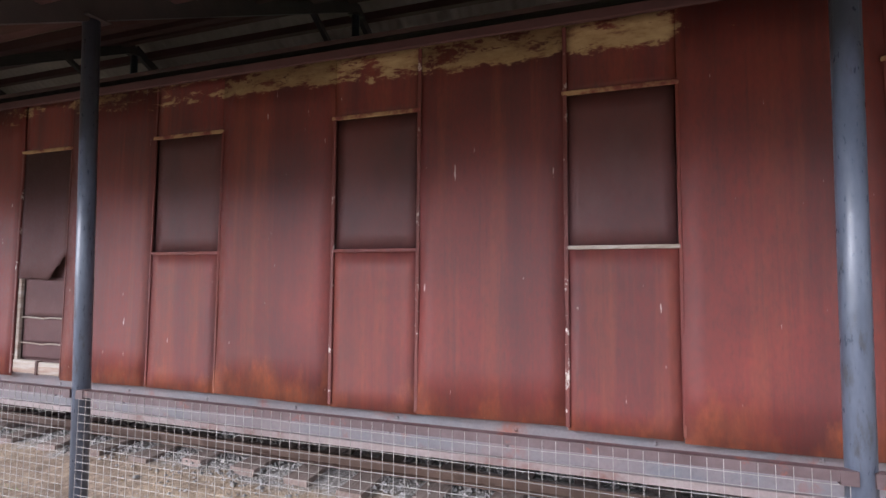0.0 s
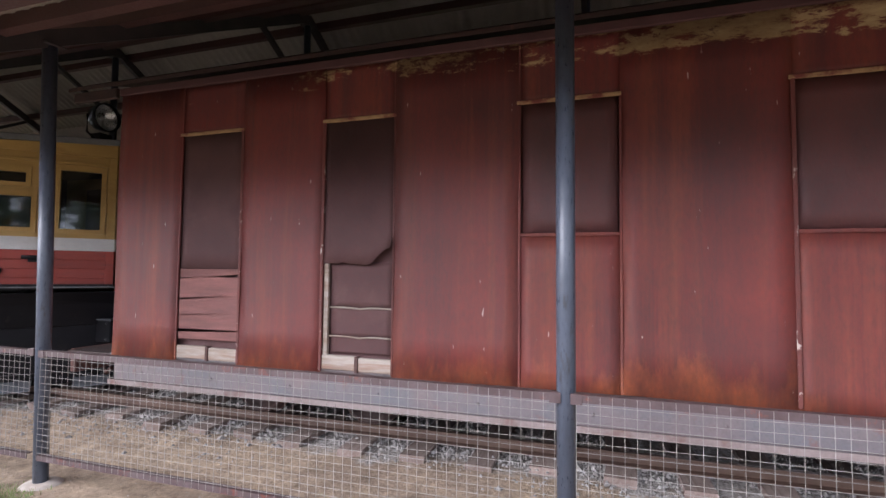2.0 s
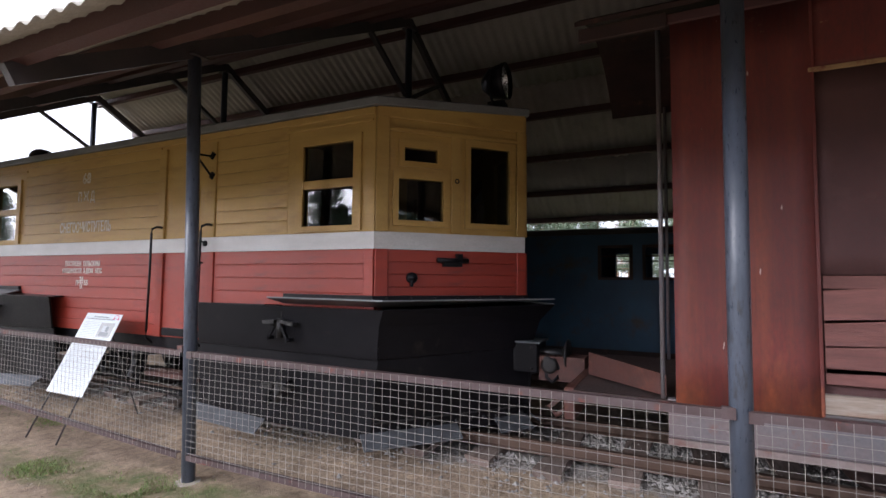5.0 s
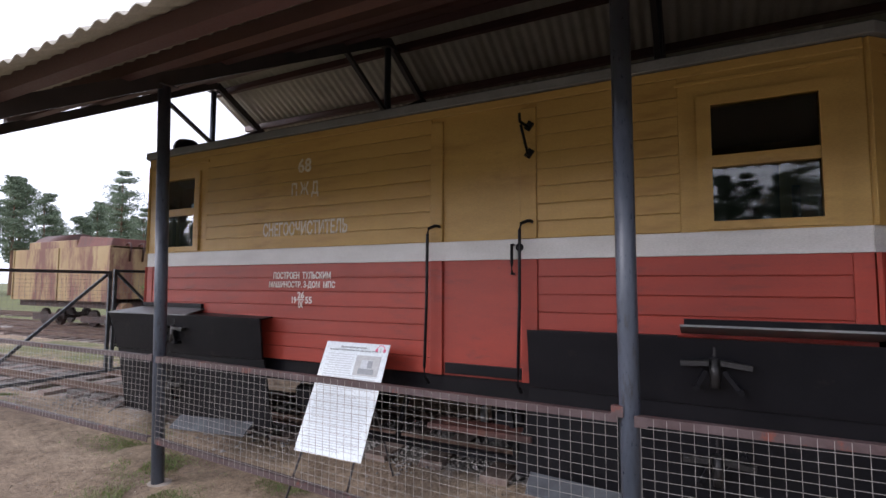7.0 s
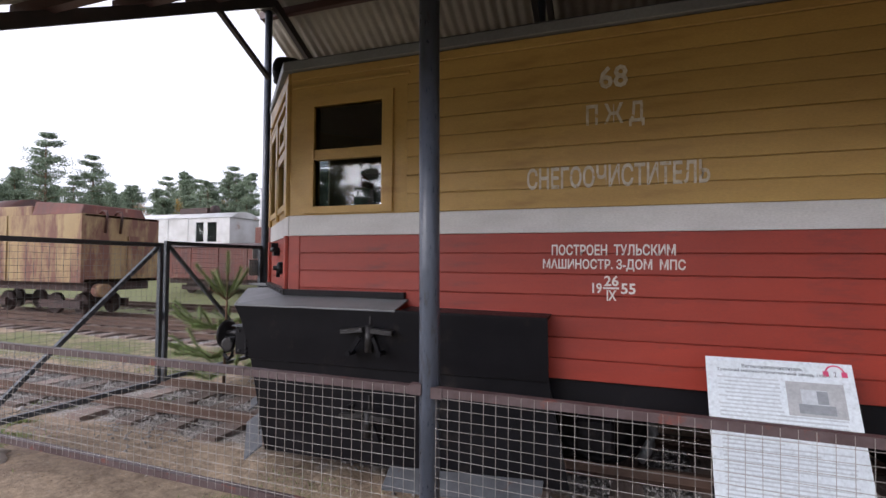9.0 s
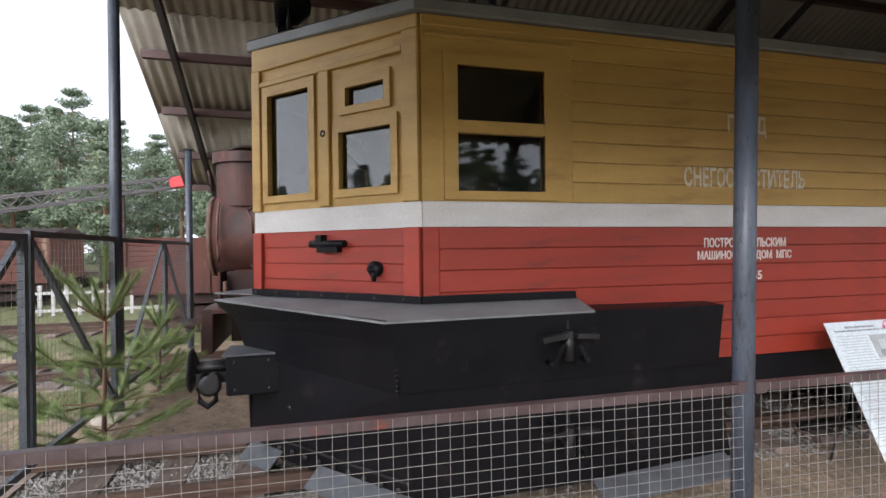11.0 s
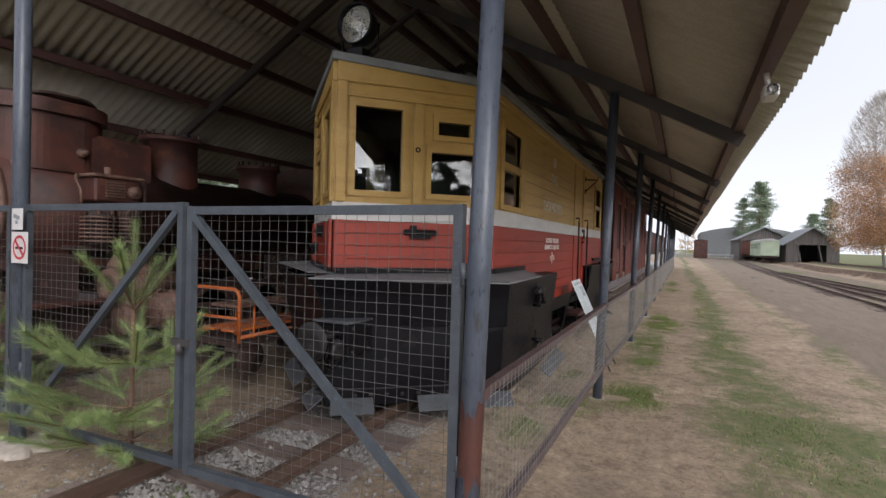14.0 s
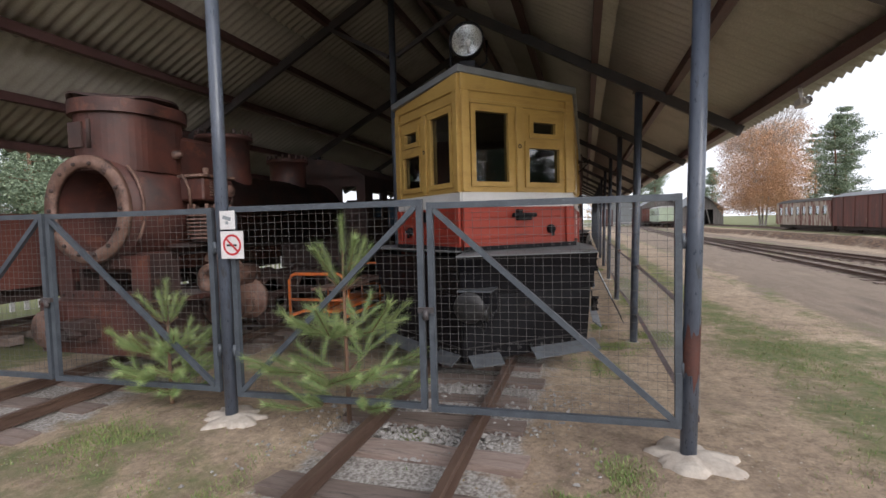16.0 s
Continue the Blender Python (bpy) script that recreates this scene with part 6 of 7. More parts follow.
    for dx, r in ((-0.13, 0.17), (0.18, 0.12)):
        bm = B()
        tube(bm, (ax + dx, ay, 1.62), (ax + dx, ay, 2.0), r * 0.75, 14)
        cyl = part("pump_cylinder", bm, M["rust_dark"], t, "finned pump cylinder")
        for k in range(7):
            bm = B()
            lathe(bm, (ax + dx, ay, 1.65 + k * 0.042), (0, 0, 1), [(0, r * 0.75), (0.0, r), (0.017, r), (0.017, r * 0.75)], 16)
            part("fin", bm, M["rust_pale"], cyl)
        for k in range(6):
            a = k * 1.05
            bm = B()
            tube(bm, (ax + dx + r * 0.8 * math.cos(a), ay + r * 0.8 * math.sin(a), 1.94), (ax + dx + r * 0.8 * math.cos(a), ay + r * 0.8 * math.sin(a), 2.04), 0.022, 6)
            part("stud", bm, M["rust_pale"], cyl)
    # steam pipes, handrail
    bm = B()
    sweep(bm, [(fx + 0.95, cy - 0.5, 1.78), (fx + 1.05, cy - 0.6, 1.66), (fx + 1.25, cy - 0.7, 1.42), (fx + 1.4, cy - 0.75, 1.16)], 0.065, 12)
    part("steam_pipe", bm, M["rust_pale"], t)
    bm = B()
    sweep(bm, [(fx + 0.95, cy - 0.65, 1.44), (fx + 1.1, cy - 0.72, 1.36), (fx + 1.3, cy - 0.75, 1.30), (fx + 1.42, cy - 0.76, 1.16)], 0.075, 12)
    part("exhaust_pipe", bm, M["rust_pale"], t)
    bm = B()
    pts = [(fx + 0.12, cy - 0.62 * math.cos(a), cz + 0.62 * math.sin(a)) for a in np.linspace(-0.6, 0.8, 9)]
    sweep(bm, pts, 0.016, 8)
    part("handrail", bm, M["rust_pale"], t)
    bm = B()
    lathe(bm, (fx + 0.75, cy - 0.43, 2.62), (0, -1, 0), [(0, 0.05), (0.06, 0.05), (0.06, 0.03), (0.1, 0.03), (0.1, 0)], 12)
    part("wash_plug", bm, M["rust_pale"], t)
    # frames, cylinders, buffer beam
    for y in (cy - 0.42, cy + 0.36):
        bm = B()
        box(bm, fx + 0.25, -12.0, y, y + 0.06, 0.55, 1.0)
        box(bm, fx + 0.2, fx + 0.75, y, y + 0.06, 1.0, 1.5)
        part("main_frame", bm, M["rust_dark"], t)
    bm = B()
    box(bm, fx + 0.28, fx + 0.7, cy - 0.4, cy + 0.4, 1.3, 1.52)
    part("saddle", bm, M["rust"], t, "", 0.03)
    bm = B()
    box(bm, fx - 0.05, fx + 0.1, cy - 0.85, cy + 0.7, 0.48, 0.98)
    part("buffer_beam", bm, M["rust"], t, "rusted buffer beam", 0.012)
    bm = B()
    box(bm, fx - 0.05, fx + 1.0, cy - 0.8, cy + 0.7, 0.98, 1.03)
    part("footplate", bm, M["rust"], t)
    bm = B()
    box(bm, fx - 0.28, fx - 0.05, cy - 0.14, cy + 0.14, 0.66, 0.86)
    tube(bm, (fx - 0.4, cy - 0.1, 0.76), (fx - 0.2, cy - 0.1, 0.74), 0.05, 10)
    tube(bm, (fx - 0.4, cy + 0.1, 0.78), (fx - 0.2, cy + 0.08, 0.74), 0.045, 10)
    part("coupler", bm, M["rust_dark"], t)
    front = Face((fx + 0.12, cy - 0.62), (fx + 0.12, cy + 0.62))
    front.n = Vector((-1, 0, 0))
    bm = B()
    front.solid(bm, 0.0, front.len, 1.03, 1.50, -0.03, 0.0, [(0.22, 0.60, 1.12, 1.36), (0.66, 1.04, 1.12, 1.36)])
    part("saddle_plate", bm, M["rust"], t, "rusted front plate with two openings")
    for k in range(9):
        bm = B()
        lathe(bm, (fx + 0.12, cy - 0.56 + 0.14 * k, 1.07), (-1, 0, 0), [(0, 0.016), (0.012, 0.013), (0.015, 0)], 8)
        part("rivet", bm, M["rust_dark"], t)
    bm = B()
    lathe(bm, (fx - 0.06, cy + 0.42, 0.76), (-1, 0, 0), [(0, 0.06), (0.1, 0.06), (0.12, 0.2), (0.15, 0.19), (0.16, 0.0)], 20)
    part("buffer_plate", bm, M["rust_pale"], t, "worn rusty round buffer plate")
    bm = B()
    sweep(bm, [(fx - 0.06, cy + 0.05, 0.84), (fx - 0.22, cy + 0.05, 0.86), (fx - 0.28, cy + 0.02, 0.78), (fx - 0.22, cy - 0.04, 0.68), (fx - 0.15, cy - 0.05, 0.72)], 0.028, 8)
    part("draw_hook", bm, M["rust_dark"], t)
    for s in (-1, 1):
        bm = B()
        lathe(bm, (fx + 0.86, cy + s * 0.74, 1.16), (1, 0, 0), [(0.09, 0.09), (0.0, 0.1), (0.0, 0.19), (0.05, 0.2), (0.09, 0.2)], 20)
        part("valve_flange", bm, M["rust_pale"], t)
    for s in (-1, 1):
        y = cy + s * 0.72
        bm = B()
        lathe(bm, (fx + 1.0, y, 0.84), (1, 0, 0), [(0, 0.0), (0, 0.25), (0.04, 0.27), (0.04, 0.22), (0.55, 0.22), (0.55, 0.27), (0.62, 0.27), (0.62, 0.1), (0.75, 0.06), (0.75, 0)], 20)
        lathe(bm, (fx + 0.95, y, 1.16), (1, 0, 0), [(0, 0.0), (0, 0.14), (0.7, 0.14), (0.7, 0.0)], 16)
        part("cylinder", bm, M["rust_pale"], t, "rusted steam cylinder")
        bm = B()
        beam(bm, (fx + 1.7, y, 0.84), (fx + 2.9, y, 0.80), 0.04, 0.06)
        part("drive_rod", bm, M["rust_dark"], t)
        bm = B()
        beam(bm, (fx + 2.2, y - 0.03 * s, 0.8), (fx + 4.4, y - 0.03 * s, 0.62), 0.03, 0.08)
        part("drive_rod", bm, M["rust_dark"], t)
        bm = B()
        beam(bm, (fx + 1.65, y, 1.14), (fx + 2.6, y, 1.0), 0.03, 0.04)
        part("valve_rod", bm, M["rust_dark"], t)
        for x in (fx + 2.5, fx + 3.5, fx + 4.5):
            bm = B()
            lathe(bm, (x, cy + s * 0.4, 0.66), (0, s, 0), [(-0.05, 0.0), (-0.05, 0.41), (-0.02, 0.41), (-0.02, 0.38), (0.06, 0.375), (0.06, 0.32), (0.02, 0.31), (0.02, 0.1), (0.08, 0.09), (0.08, 0)], 26)
            part("driving_wheel", bm, M["rust_dark"], t)
    # cab
    for y in (cy - 0.95, cy + 0.9):
        bm = B()
        f = Face((-13.6, y), (-12.0, y))
        f.solid(bm, 0, f.len, 0.95, 2.7, -0.03, 0.0, [(0.35, 0.85, 1.9, 2.4), (1.1, 1.6, 1.7, 2.45)])
        part("cab_side", bm, M["rust_dark"], t)
    bm = B()
    n = 8
    prof = [(cy - 1.0 + 2.0 * k / n, 2.68 + 0.35 * (1 - (2 * k / n - 1) ** 2)) for k in range(n + 1)]
    prism_rows = [[bm.verts.new((x, y, z)) for y, z in prof] for x in (-13.7, -11.8)]
    for k in range(n):
        bm.faces.new((prism_rows[0][k], prism_rows[0][k + 1], prism_rows[1][k + 1], prism_rows[1][k])).smooth = True
    bm.faces.new(prism_rows[0][::-1])
    ob = part("cab_roof", bm, M["rust_dark"], t)
    bm = B()
    f = Face((-13.6, cy - 0.95), (-13.6, cy + 0.9))
    f.solid(bm, 0, f.len, 0.95, 2.7, -0.03, 0.0, [(0.15, 0.45, 2.1, 2.5), (1.4, 1.7, 2.1, 2.5)])
    part("cab_front", bm, M["rust_dark"], t)


steam_engine()


def blue_engine():
    x0, x1, ya, yb = -11.2, -2.4, 6.72, 8.6
    t = thing("diesel_locomotive", "faded patchy blue diesel locomotive with rounded windows", "locomotive", at=((x0 + x1) / 2, TY2, 0.28))
    wins = [(2.79, 3.18, 1.69, 2.1), (3.36, 3.74, 1.69, 2.1), (3.95, 4.3, 1.69, 2.1), (5.2, 5.7, 1.69, 2.1), (7.2, 7.7, 1.69, 2.1)]
    for y in (ya, yb):
        f = Face((x0, y), (x1, y))
        f.n = Vector((0, -1 if y == ya else 1, 0))
        bm = B()
        f.solid(bm, 0, f.len, 0.72, 2.28, -0.05, 0.0, wins)
        part("side", bm, M["blue"], t, "faded blue side with dark patches")
        for a, b, c, d in wins:
            bm = B()
            for p, q, r2, s2 in ((a - 0.03, a + 0.012, c - 0.03, d + 0.03), (b - 0.012, b + 0.03, c - 0.03, d + 0.03), (a, b, c - 0.03, c + 0.012), (a, b, d - 0.012, d + 0.03)):
                f.box(bm, p, q, r2, s2, 0.0, 0.012)
            w = part("window_frame", bm, M["rust_dark"], t)
            bm = B()
            f.box(bm, a, b, d - 0.13, d - 0.11, -0.02, 0.0)
            part("window_bar", bm, M["rust_dark"], w)
    for x in (x0, x1 - 0.05):
        part_box("end_wall", x, x + 0.05, ya + 0.05, yb - 0.05, 0.72, 2.28, M["blue"], t)
    bm = B()
    prism(bm, [(x0 - 0.08, ya - 0.08), (x1 + 0.08, ya - 0.08), (x1 + 0.08, yb + 0.08), (x0 - 0.08, yb + 0.08)], 2.28, 2.36)
    part("roof", bm, M["dark"], t, "", 0.02)
    part_box("underframe", x0, x1, ya + 0.1, yb - 0.1, 0.5, 0.72, M["rust_dark"], t)
    for x in (x0 + 1.2, x0 + 2.4, x1 - 2.4, x1 - 1.2):
        for y in (TY2 - 0.4, TY2 + 0.4):
            bm = B()
            tube(bm, (x, y - 0.05, 0.58), (x, y + 0.05, 0.58), 0.3, 20)
            part("wheel", bm, M["rust_dark"], t)


blue_engine()


def trolley():
    """An orange tube-framed track trolley between the two tracks."""
    x0, x1, y0, y1 = -16.95, -15.35, 5.88, 6.62
    t = thing("track_trolley", "small orange tube-framed track trolley with plank seats", "trolley", at=(-16.1, 6.25, 0.2))
    for x in (x0, x1):
        bm = B()
        sweep(bm, [(x, y0, 0.60), (x, y0, 1.10), (x, y0 + 0.03, 1.155), (x, y0 + 0.08, 1.175), (x, y1 - 0.08, 1.175), (x, y1 - 0.03, 1.155), (x, y1, 1.10), (x, y1, 0.60)], 0.02, 8)
        part("end_hoop", bm, M["orange"], t)
        bm = B()
        tube(bm, (x, y0, 0.86), (x, y1, 0.86), 0.016, 8)
        part("hoop_bar", bm, M["orange"], t)
    for y in (y0, y1):
        bm = B()
        tube(bm, (x0, y, 0.66), (x1, y, 0.66), 0.022, 8)
        part("side_tube", bm, M["orange"], t)
    for z, y, m in ((0.97, y0 + 0.02, "rust_pale"), (0.97, y0 + 0.26, "rust_pale"), (0.70, y0 + 0.1, "orange"), (0.70, y0 + 0.4, "orange")):
        part_box("seat_plank", x0 + 0.02, x1 - 0.02, y, y + 0.2, z, z + 0.03, M[m], t, "", 0.004)
    for x in (x0 + 0.3, x1 - 0.3):
        for y in (y0 + 0.1, y0 + 0.38):
            bm = B()
            tube(bm, (x, y, 0.6), (x, y, 0.97), 0.014, 8)
            part("seat_leg", bm, M["orange"], t)
    for x in (x0 + 0.2, x1 - 0.2):
        bm = B()
        tube(bm, (x, y0, 0.40), (x, y1, 0.40), 0.03, 8)
        w = part("axle", bm, M["rust_dark"], t)
        for y in (y0 + 0.03, y1 - 0.08):
            bm = B()
            lathe(bm, (x, y, 0.40), (0, 1, 0), [(0, 0.0), (0, 0.19), (0.015, 0.19), (0.02, 0.165), (0.055, 0.165), (0.055, 0.13), (0.035, 0.12), (0.035, 0.05), (0.06, 0.045), (0.06, 0.0)], 20)
            part("wheel", bm, M["rust_dark"], w)
    part_box("bed", x0, x1, y0, y1, 0.55, 0.60, M["rust_dark"], t)


trolley()


def camera_on_eave(x):
    t = thing("security_camera", "small white security camera under the eaves", "camera", at=(x, 1.14, 2.83))
    bm = B()
    box(bm, x - 0.10, x + 0.08, 1.09, 1.18, 2.75, 2.83)
    lathe(bm, (x - 0.10, 1.135, 2.79), (-1, 0, 0), [(0, 0.035), (0.03, 0.035), (0.03, 0.025), (0.02, 0.0)], 12)
    part("housing", bm, M["sign_white"], t, "", 0.012)
    bm = B()
    tube(bm, (x, 1.14, 2.82), (x, 1.16, 2.94), 0.018, 8)
    part("arm", bm, M["sign_white"], t)


camera_on_eave(-16.84)

# ---- far rolling stock and sheds ----
def wagon(name, x0, x1, yc, z0, z1, half, material, label, windows=(), roof=0.25, roof_mat="rust_dark", category="railway wagon", base_z=0.0, wheels=True, turn=0.0):
    t = thing(name, label, category, at=((x0 + x1) / 2, yc, base_z))
    for s in (-1, 1):
        y = yc + s * half
        f = Face((x0, y), (x1, y))
        f.n = Vector((0, s, 0))
        bm = B()
        f.solid(bm, 0, f.len, z0, z1, -0.06, 0.0, list(windows))
        part("side", bm, M[material], t)
        if s == -1 or yc < 0:
            n = int((x1 - x0) / 1.45) if material != "tank" else 2
            for k in range(n + 1):
                u = min(max((x1 - x0) * k / n, 0.03), x1 - x0 - 0.03)
                if not any(a - 0.05 < u < b + 0.05 for a, b, _, _ in windows):
                    bm = B()
                    f.box(bm, u - 0.03, u + 0.03, z0, z1, 0.0, 0.03)
                    part("rib", bm, M[material], t)
        for a, b, c, d in windows:
            bm = B()
            f.box(bm, a, b, c, d, -0.045, -0.035)
            part("pane", bm, M["glass"], t)
    for x in (x0, x1 - 0.06):
        part_box("end_wall", x, x + 0.06, yc - half + 0.06, yc + half - 0.06, z0, z1, M[material], t)
    part_box("floor", x0, x1, yc - half + 0.06, yc + half - 0.06, z0, z0 + 0.08, M["rust_dark"], t)
    if roof:
        bm = B()
        n = 8
        prof = [(yc - half - 0.06 + (2 * half + 0.12) * k / n, z1 + roof * (1 - (2 * k / n - 1) ** 2)) for k in range(n + 1)]
        r = [[bm.verts.new((x, y, z)) for y, z in prof] for x in (x0 - 0.08, x1 + 0.08)]
        for k in range(n):
            bm.faces.new((r[0][k], r[0][k + 1], r[1][k + 1], r[1][k])).smooth = True
        bm.faces.new(r[0][::-1])
        bm.faces.new(r[1])
        part("roof", bm, M[roof_mat], t)
    if wheels:
        part_box("underframe", x0 + 0.1, x1 - 0.1, yc - half * 0.8, yc + half * 0.8, z0 - 0.22, z0, M["rust_dark"], t)
        for x in (x0 + 0.9, x0 + 1.9, x1 - 1.9, x1 - 0.9):
            bm = B()
            for s in (-0.4, 0.4):
                tube(bm, (x, yc + s - 0.05, base_z + 0.56), (x, yc + s + 0.05, base_z + 0.56), 0.28, 16)
            tube(bm, (x, yc - 0.45, base_z + 0.56), (x, yc + 0.45, base_z + 0.56), 0.04, 8)
            part("wheelset", bm, M["rust_dark"], t)
        for xa in (x0 + 0.6, x1 - 2.2):
            for s in (-1, 1):
                part_box("bogie_frame", xa, xa + 1.6, yc + s * 0.62 - 0.04, yc + s * 0.62 + 0.04, base_z + 0.45, base_z + 0.66, M["rust_dark"], t)
    return t


# rusted yellow tender on the next track
tender = wagon("tender", -32.2, -26.4, 9.5, 1.15, 2.85, 1.05, "tank", "old locomotive tender with peeling yellow paint and rust", roof=0)
part_box("tank_top", -32.2, -26.4, 8.5, 10.5, 2.80, 2.86, M["tank"], tender)
part_box("coal_rail", -31.6, -28.6, 8.62, 10.38, 2.86, 3.12, M["tank"], tender, "", 0.02)
bm = B()
hexa(bm, [(-28.6, 8.6, 2.86), (-26.7, 8.6, 2.86), (-26.7, 10.4, 2.86), (-28.6, 10.4, 2.86), (-28.6, 8.7, 3.24), (-26.75, 8.7, 3.12), (-26.75, 10.3, 3.12), (-28.6, 10.3, 3.24)])
part("coal_cover", bm, M["brown_car"], tender, "rusty brown cover", 0.02)
bm = B()
lathe(bm, (-30.9, 9.5, 2.6), (1, 0, 0), [(-0.9, 0.0), (-0.9, 0.85), (0.9, 0.85), (0.9, 0.0)], 20)
part("arched_cover", bm, M["rust"], tender)
for y in (9.0, 9.4):
    bm = B()
    sweep(bm, [(-26.38, y, 2.4), (-26.33, y, 2.85), (-26.36, y, 2.96), (-26.5, y, 2.96), (-26.6, y, 2.88)], 0.03, 8)
    part("vent_pipe", bm, M["rust"], tender)
part_box("end_panel", -26.4, -26.36, 9.62, 10.15, 1.35, 2.35, M["tank"], tender)
bm = B()
tube(bm, (-26.4, 8.85, 0.95), (-26.1, 8.85, 0.95), 0.17, 16)
part("buffer", bm, M["tank"], tender)
build_track("railway_track", lambda x: 9.5, "open track under the old tender", -45.0, -22.0)

pale = wagon("diesel_locomotive", -40.9, -33.6, 22.0, 1.75, 4.05, 1.1, "pale", "pale grey locomotive with peeling paint in the yard", [(4.95, 5.5, 2.75, 3.8), (5.75, 6.4, 2.75, 3.8)], 0.35, "pale", "locomotive", 0.32)
bm = B()
box(bm, -37.9, -35.9, 21.6, 22.4, 4.35, 4.68)
lathe(bm, (-35.8, 22, 4.55), (1, 0, 0), [(0, 0.3), (0.2, 0.3), (0.25, 0.0)], 12)
part("roof_gear", bm, M["rust_dark"], pale)
wagon("goods_wagon", -46.0, -43.0, 19.0, 1.0, 2.6, 1.0, "brown_car", "brown goods wagon in the yard", roof=0.3)
wagon("goods_wagon", -20.5, -10.0, 12.2, 0.95, 2.05, 1.05, "brown_car", "low brown wooden goods wagon behind the shed", roof=0)
wagon("goods_wagon", -33.0, -24.0, 17.5, 0.95, 2.3, 1.05, "brown_car", "brown goods wagon on the far track", roof=0.2)
wagon("ribbed_store", -39.2, -33.6, 26.5, 0.2, 4.3, 1.6, "pale", "low white ribbed store building far behind", roof=0.35, roof_mat="pale", category="building", wheels=False)
bm = B()
tube(bm, (-34.7, 24.6, 0.2), (-34.7, 24.6, 6.1), 0.09, 10)
lathe(bm, (-34.7, 24.6, 6.1), (0, 0, 1), [(0, 0.13), (0.06, 0.13), (0.1, 0.0)], 10)
tagged(part("mast", bm, M["pale"]), "tall pale steel mast beside the store", "mast")
wagon("passenger_carriage", 17.3, 27.2, -14.0, 0.85, 2.6, 1.1, "carriage", "old carriage with peeling cream and brown paint", [(0.7 + 1.15 * k, 1.3 + 1.15 * k, 1.6, 2.25) for k in range(8)], 0.3, "dark", "railway carriage", 0.05)
wagon("goods_wagon", 8.2, 16.9, -13.95, 0.85, 2.75, 1.15, "brown_car", "rusty brown covered wagon on the bank", roof=0.3, roof_mat="roofing", base_z=0.05)
wagon("railcar", 62.0, 74.0, -9.2, 1.0, 3.2, 1.1, "green_car", "pale green and cream railcar", [(0.8 + 1.2 * k, 1.6 + 1.2 * k, 2.0, 2.8) for k in range(9)], 0.3, "pale", "railcar", -0.15)
wagon("goods_wagon", 76.0, 84.0, -8.2, 1.0, 3.2, 1.1, "brown_car", "brown wagon at the yard's end", roof=0.3, base_z=-0.15)


def railway_crane(x0, y, z_tip):
    """A flat wagon with a crane house and a long lattice jib that ends in a red head."""
    t = thing("railway_crane", "dark railway crane with a lattice jib and a red jib head", "crane", at=(x0 + 2, y, 0.0))
    part_box("flat_bed", x0, x0 + 9.0, y - 1.0, y + 1.0, 0.85, 1.08, M["rust_dark"], t)
    part_box("crane_house", x0 + 0.3, x0 + 2.6, y - 0.9, y + 0.9, 1.08, 3.5, M["brown_car"], t, "", 0.05)
    for x in (x0 + 1.0, x0 + 2.0, x0 + 7.0, x0 + 8.0):
        for s in (-0.4, 0.4):
            bm = B()
            tube(bm, (x, y + s - 0.05, 0.55), (x, y + s + 0.05, 0.55), 0.28, 16)
            part("wheel", bm, M["rust_dark"], t)
    a, b = Vector((x0 + 2.4, y, z_tip - 1.45)), Vector((x0 + 10.2, y, z_tip - 0.12))
    jib = B()
    n = 16
    for dy, dz in ((-0.3, 0.0), (0.3, 0.0), (-0.3, 0.55), (0.3, 0.55)):
        beam(jib, a + Vector((0, dy, dz)), b + Vector((0, dy * 0.6, dz * 0.7)), 0.07, 0.07)
    for k in range(n):
        f, g = k / n, (k + 1) / n
        p, q = a.lerp(b, f), a.lerp(b, g)
        for dy in (-0.3, 0.3):
            u, v = (0.0, 0.5) if k % 2 else (0.5, 0.0)
            beam(jib, p + Vector((0, dy * (1 - 0.4 * f), u)), q + Vector((0, dy * (1 - 0.4 * g), v)), 0.04, 0.04)
    part("jib", jib, M["truss"], t, "dark steel lattice jib")
    bm = B()
    d = (b - a).normalized()
    beam(bm, b - d * 0.1 + Vector((0, 0, 0.18)), b + d * 1.0 + Vector((0, 0, 0.18)), 0.4, 0.42)
    part("jib_head", bm, M["sign_red"], t, "bright red jib head", 0.03)
    bm = B()
    beam(bm, (x0 + 8.4, y, 1.08), (x0 + 8.4, y, z_tip - 0.45), 0.2, 0.2)
    part("jib_rest", bm, M["rust_dark"], t)


railway_crane(-32.45, 22.0, 4.40)


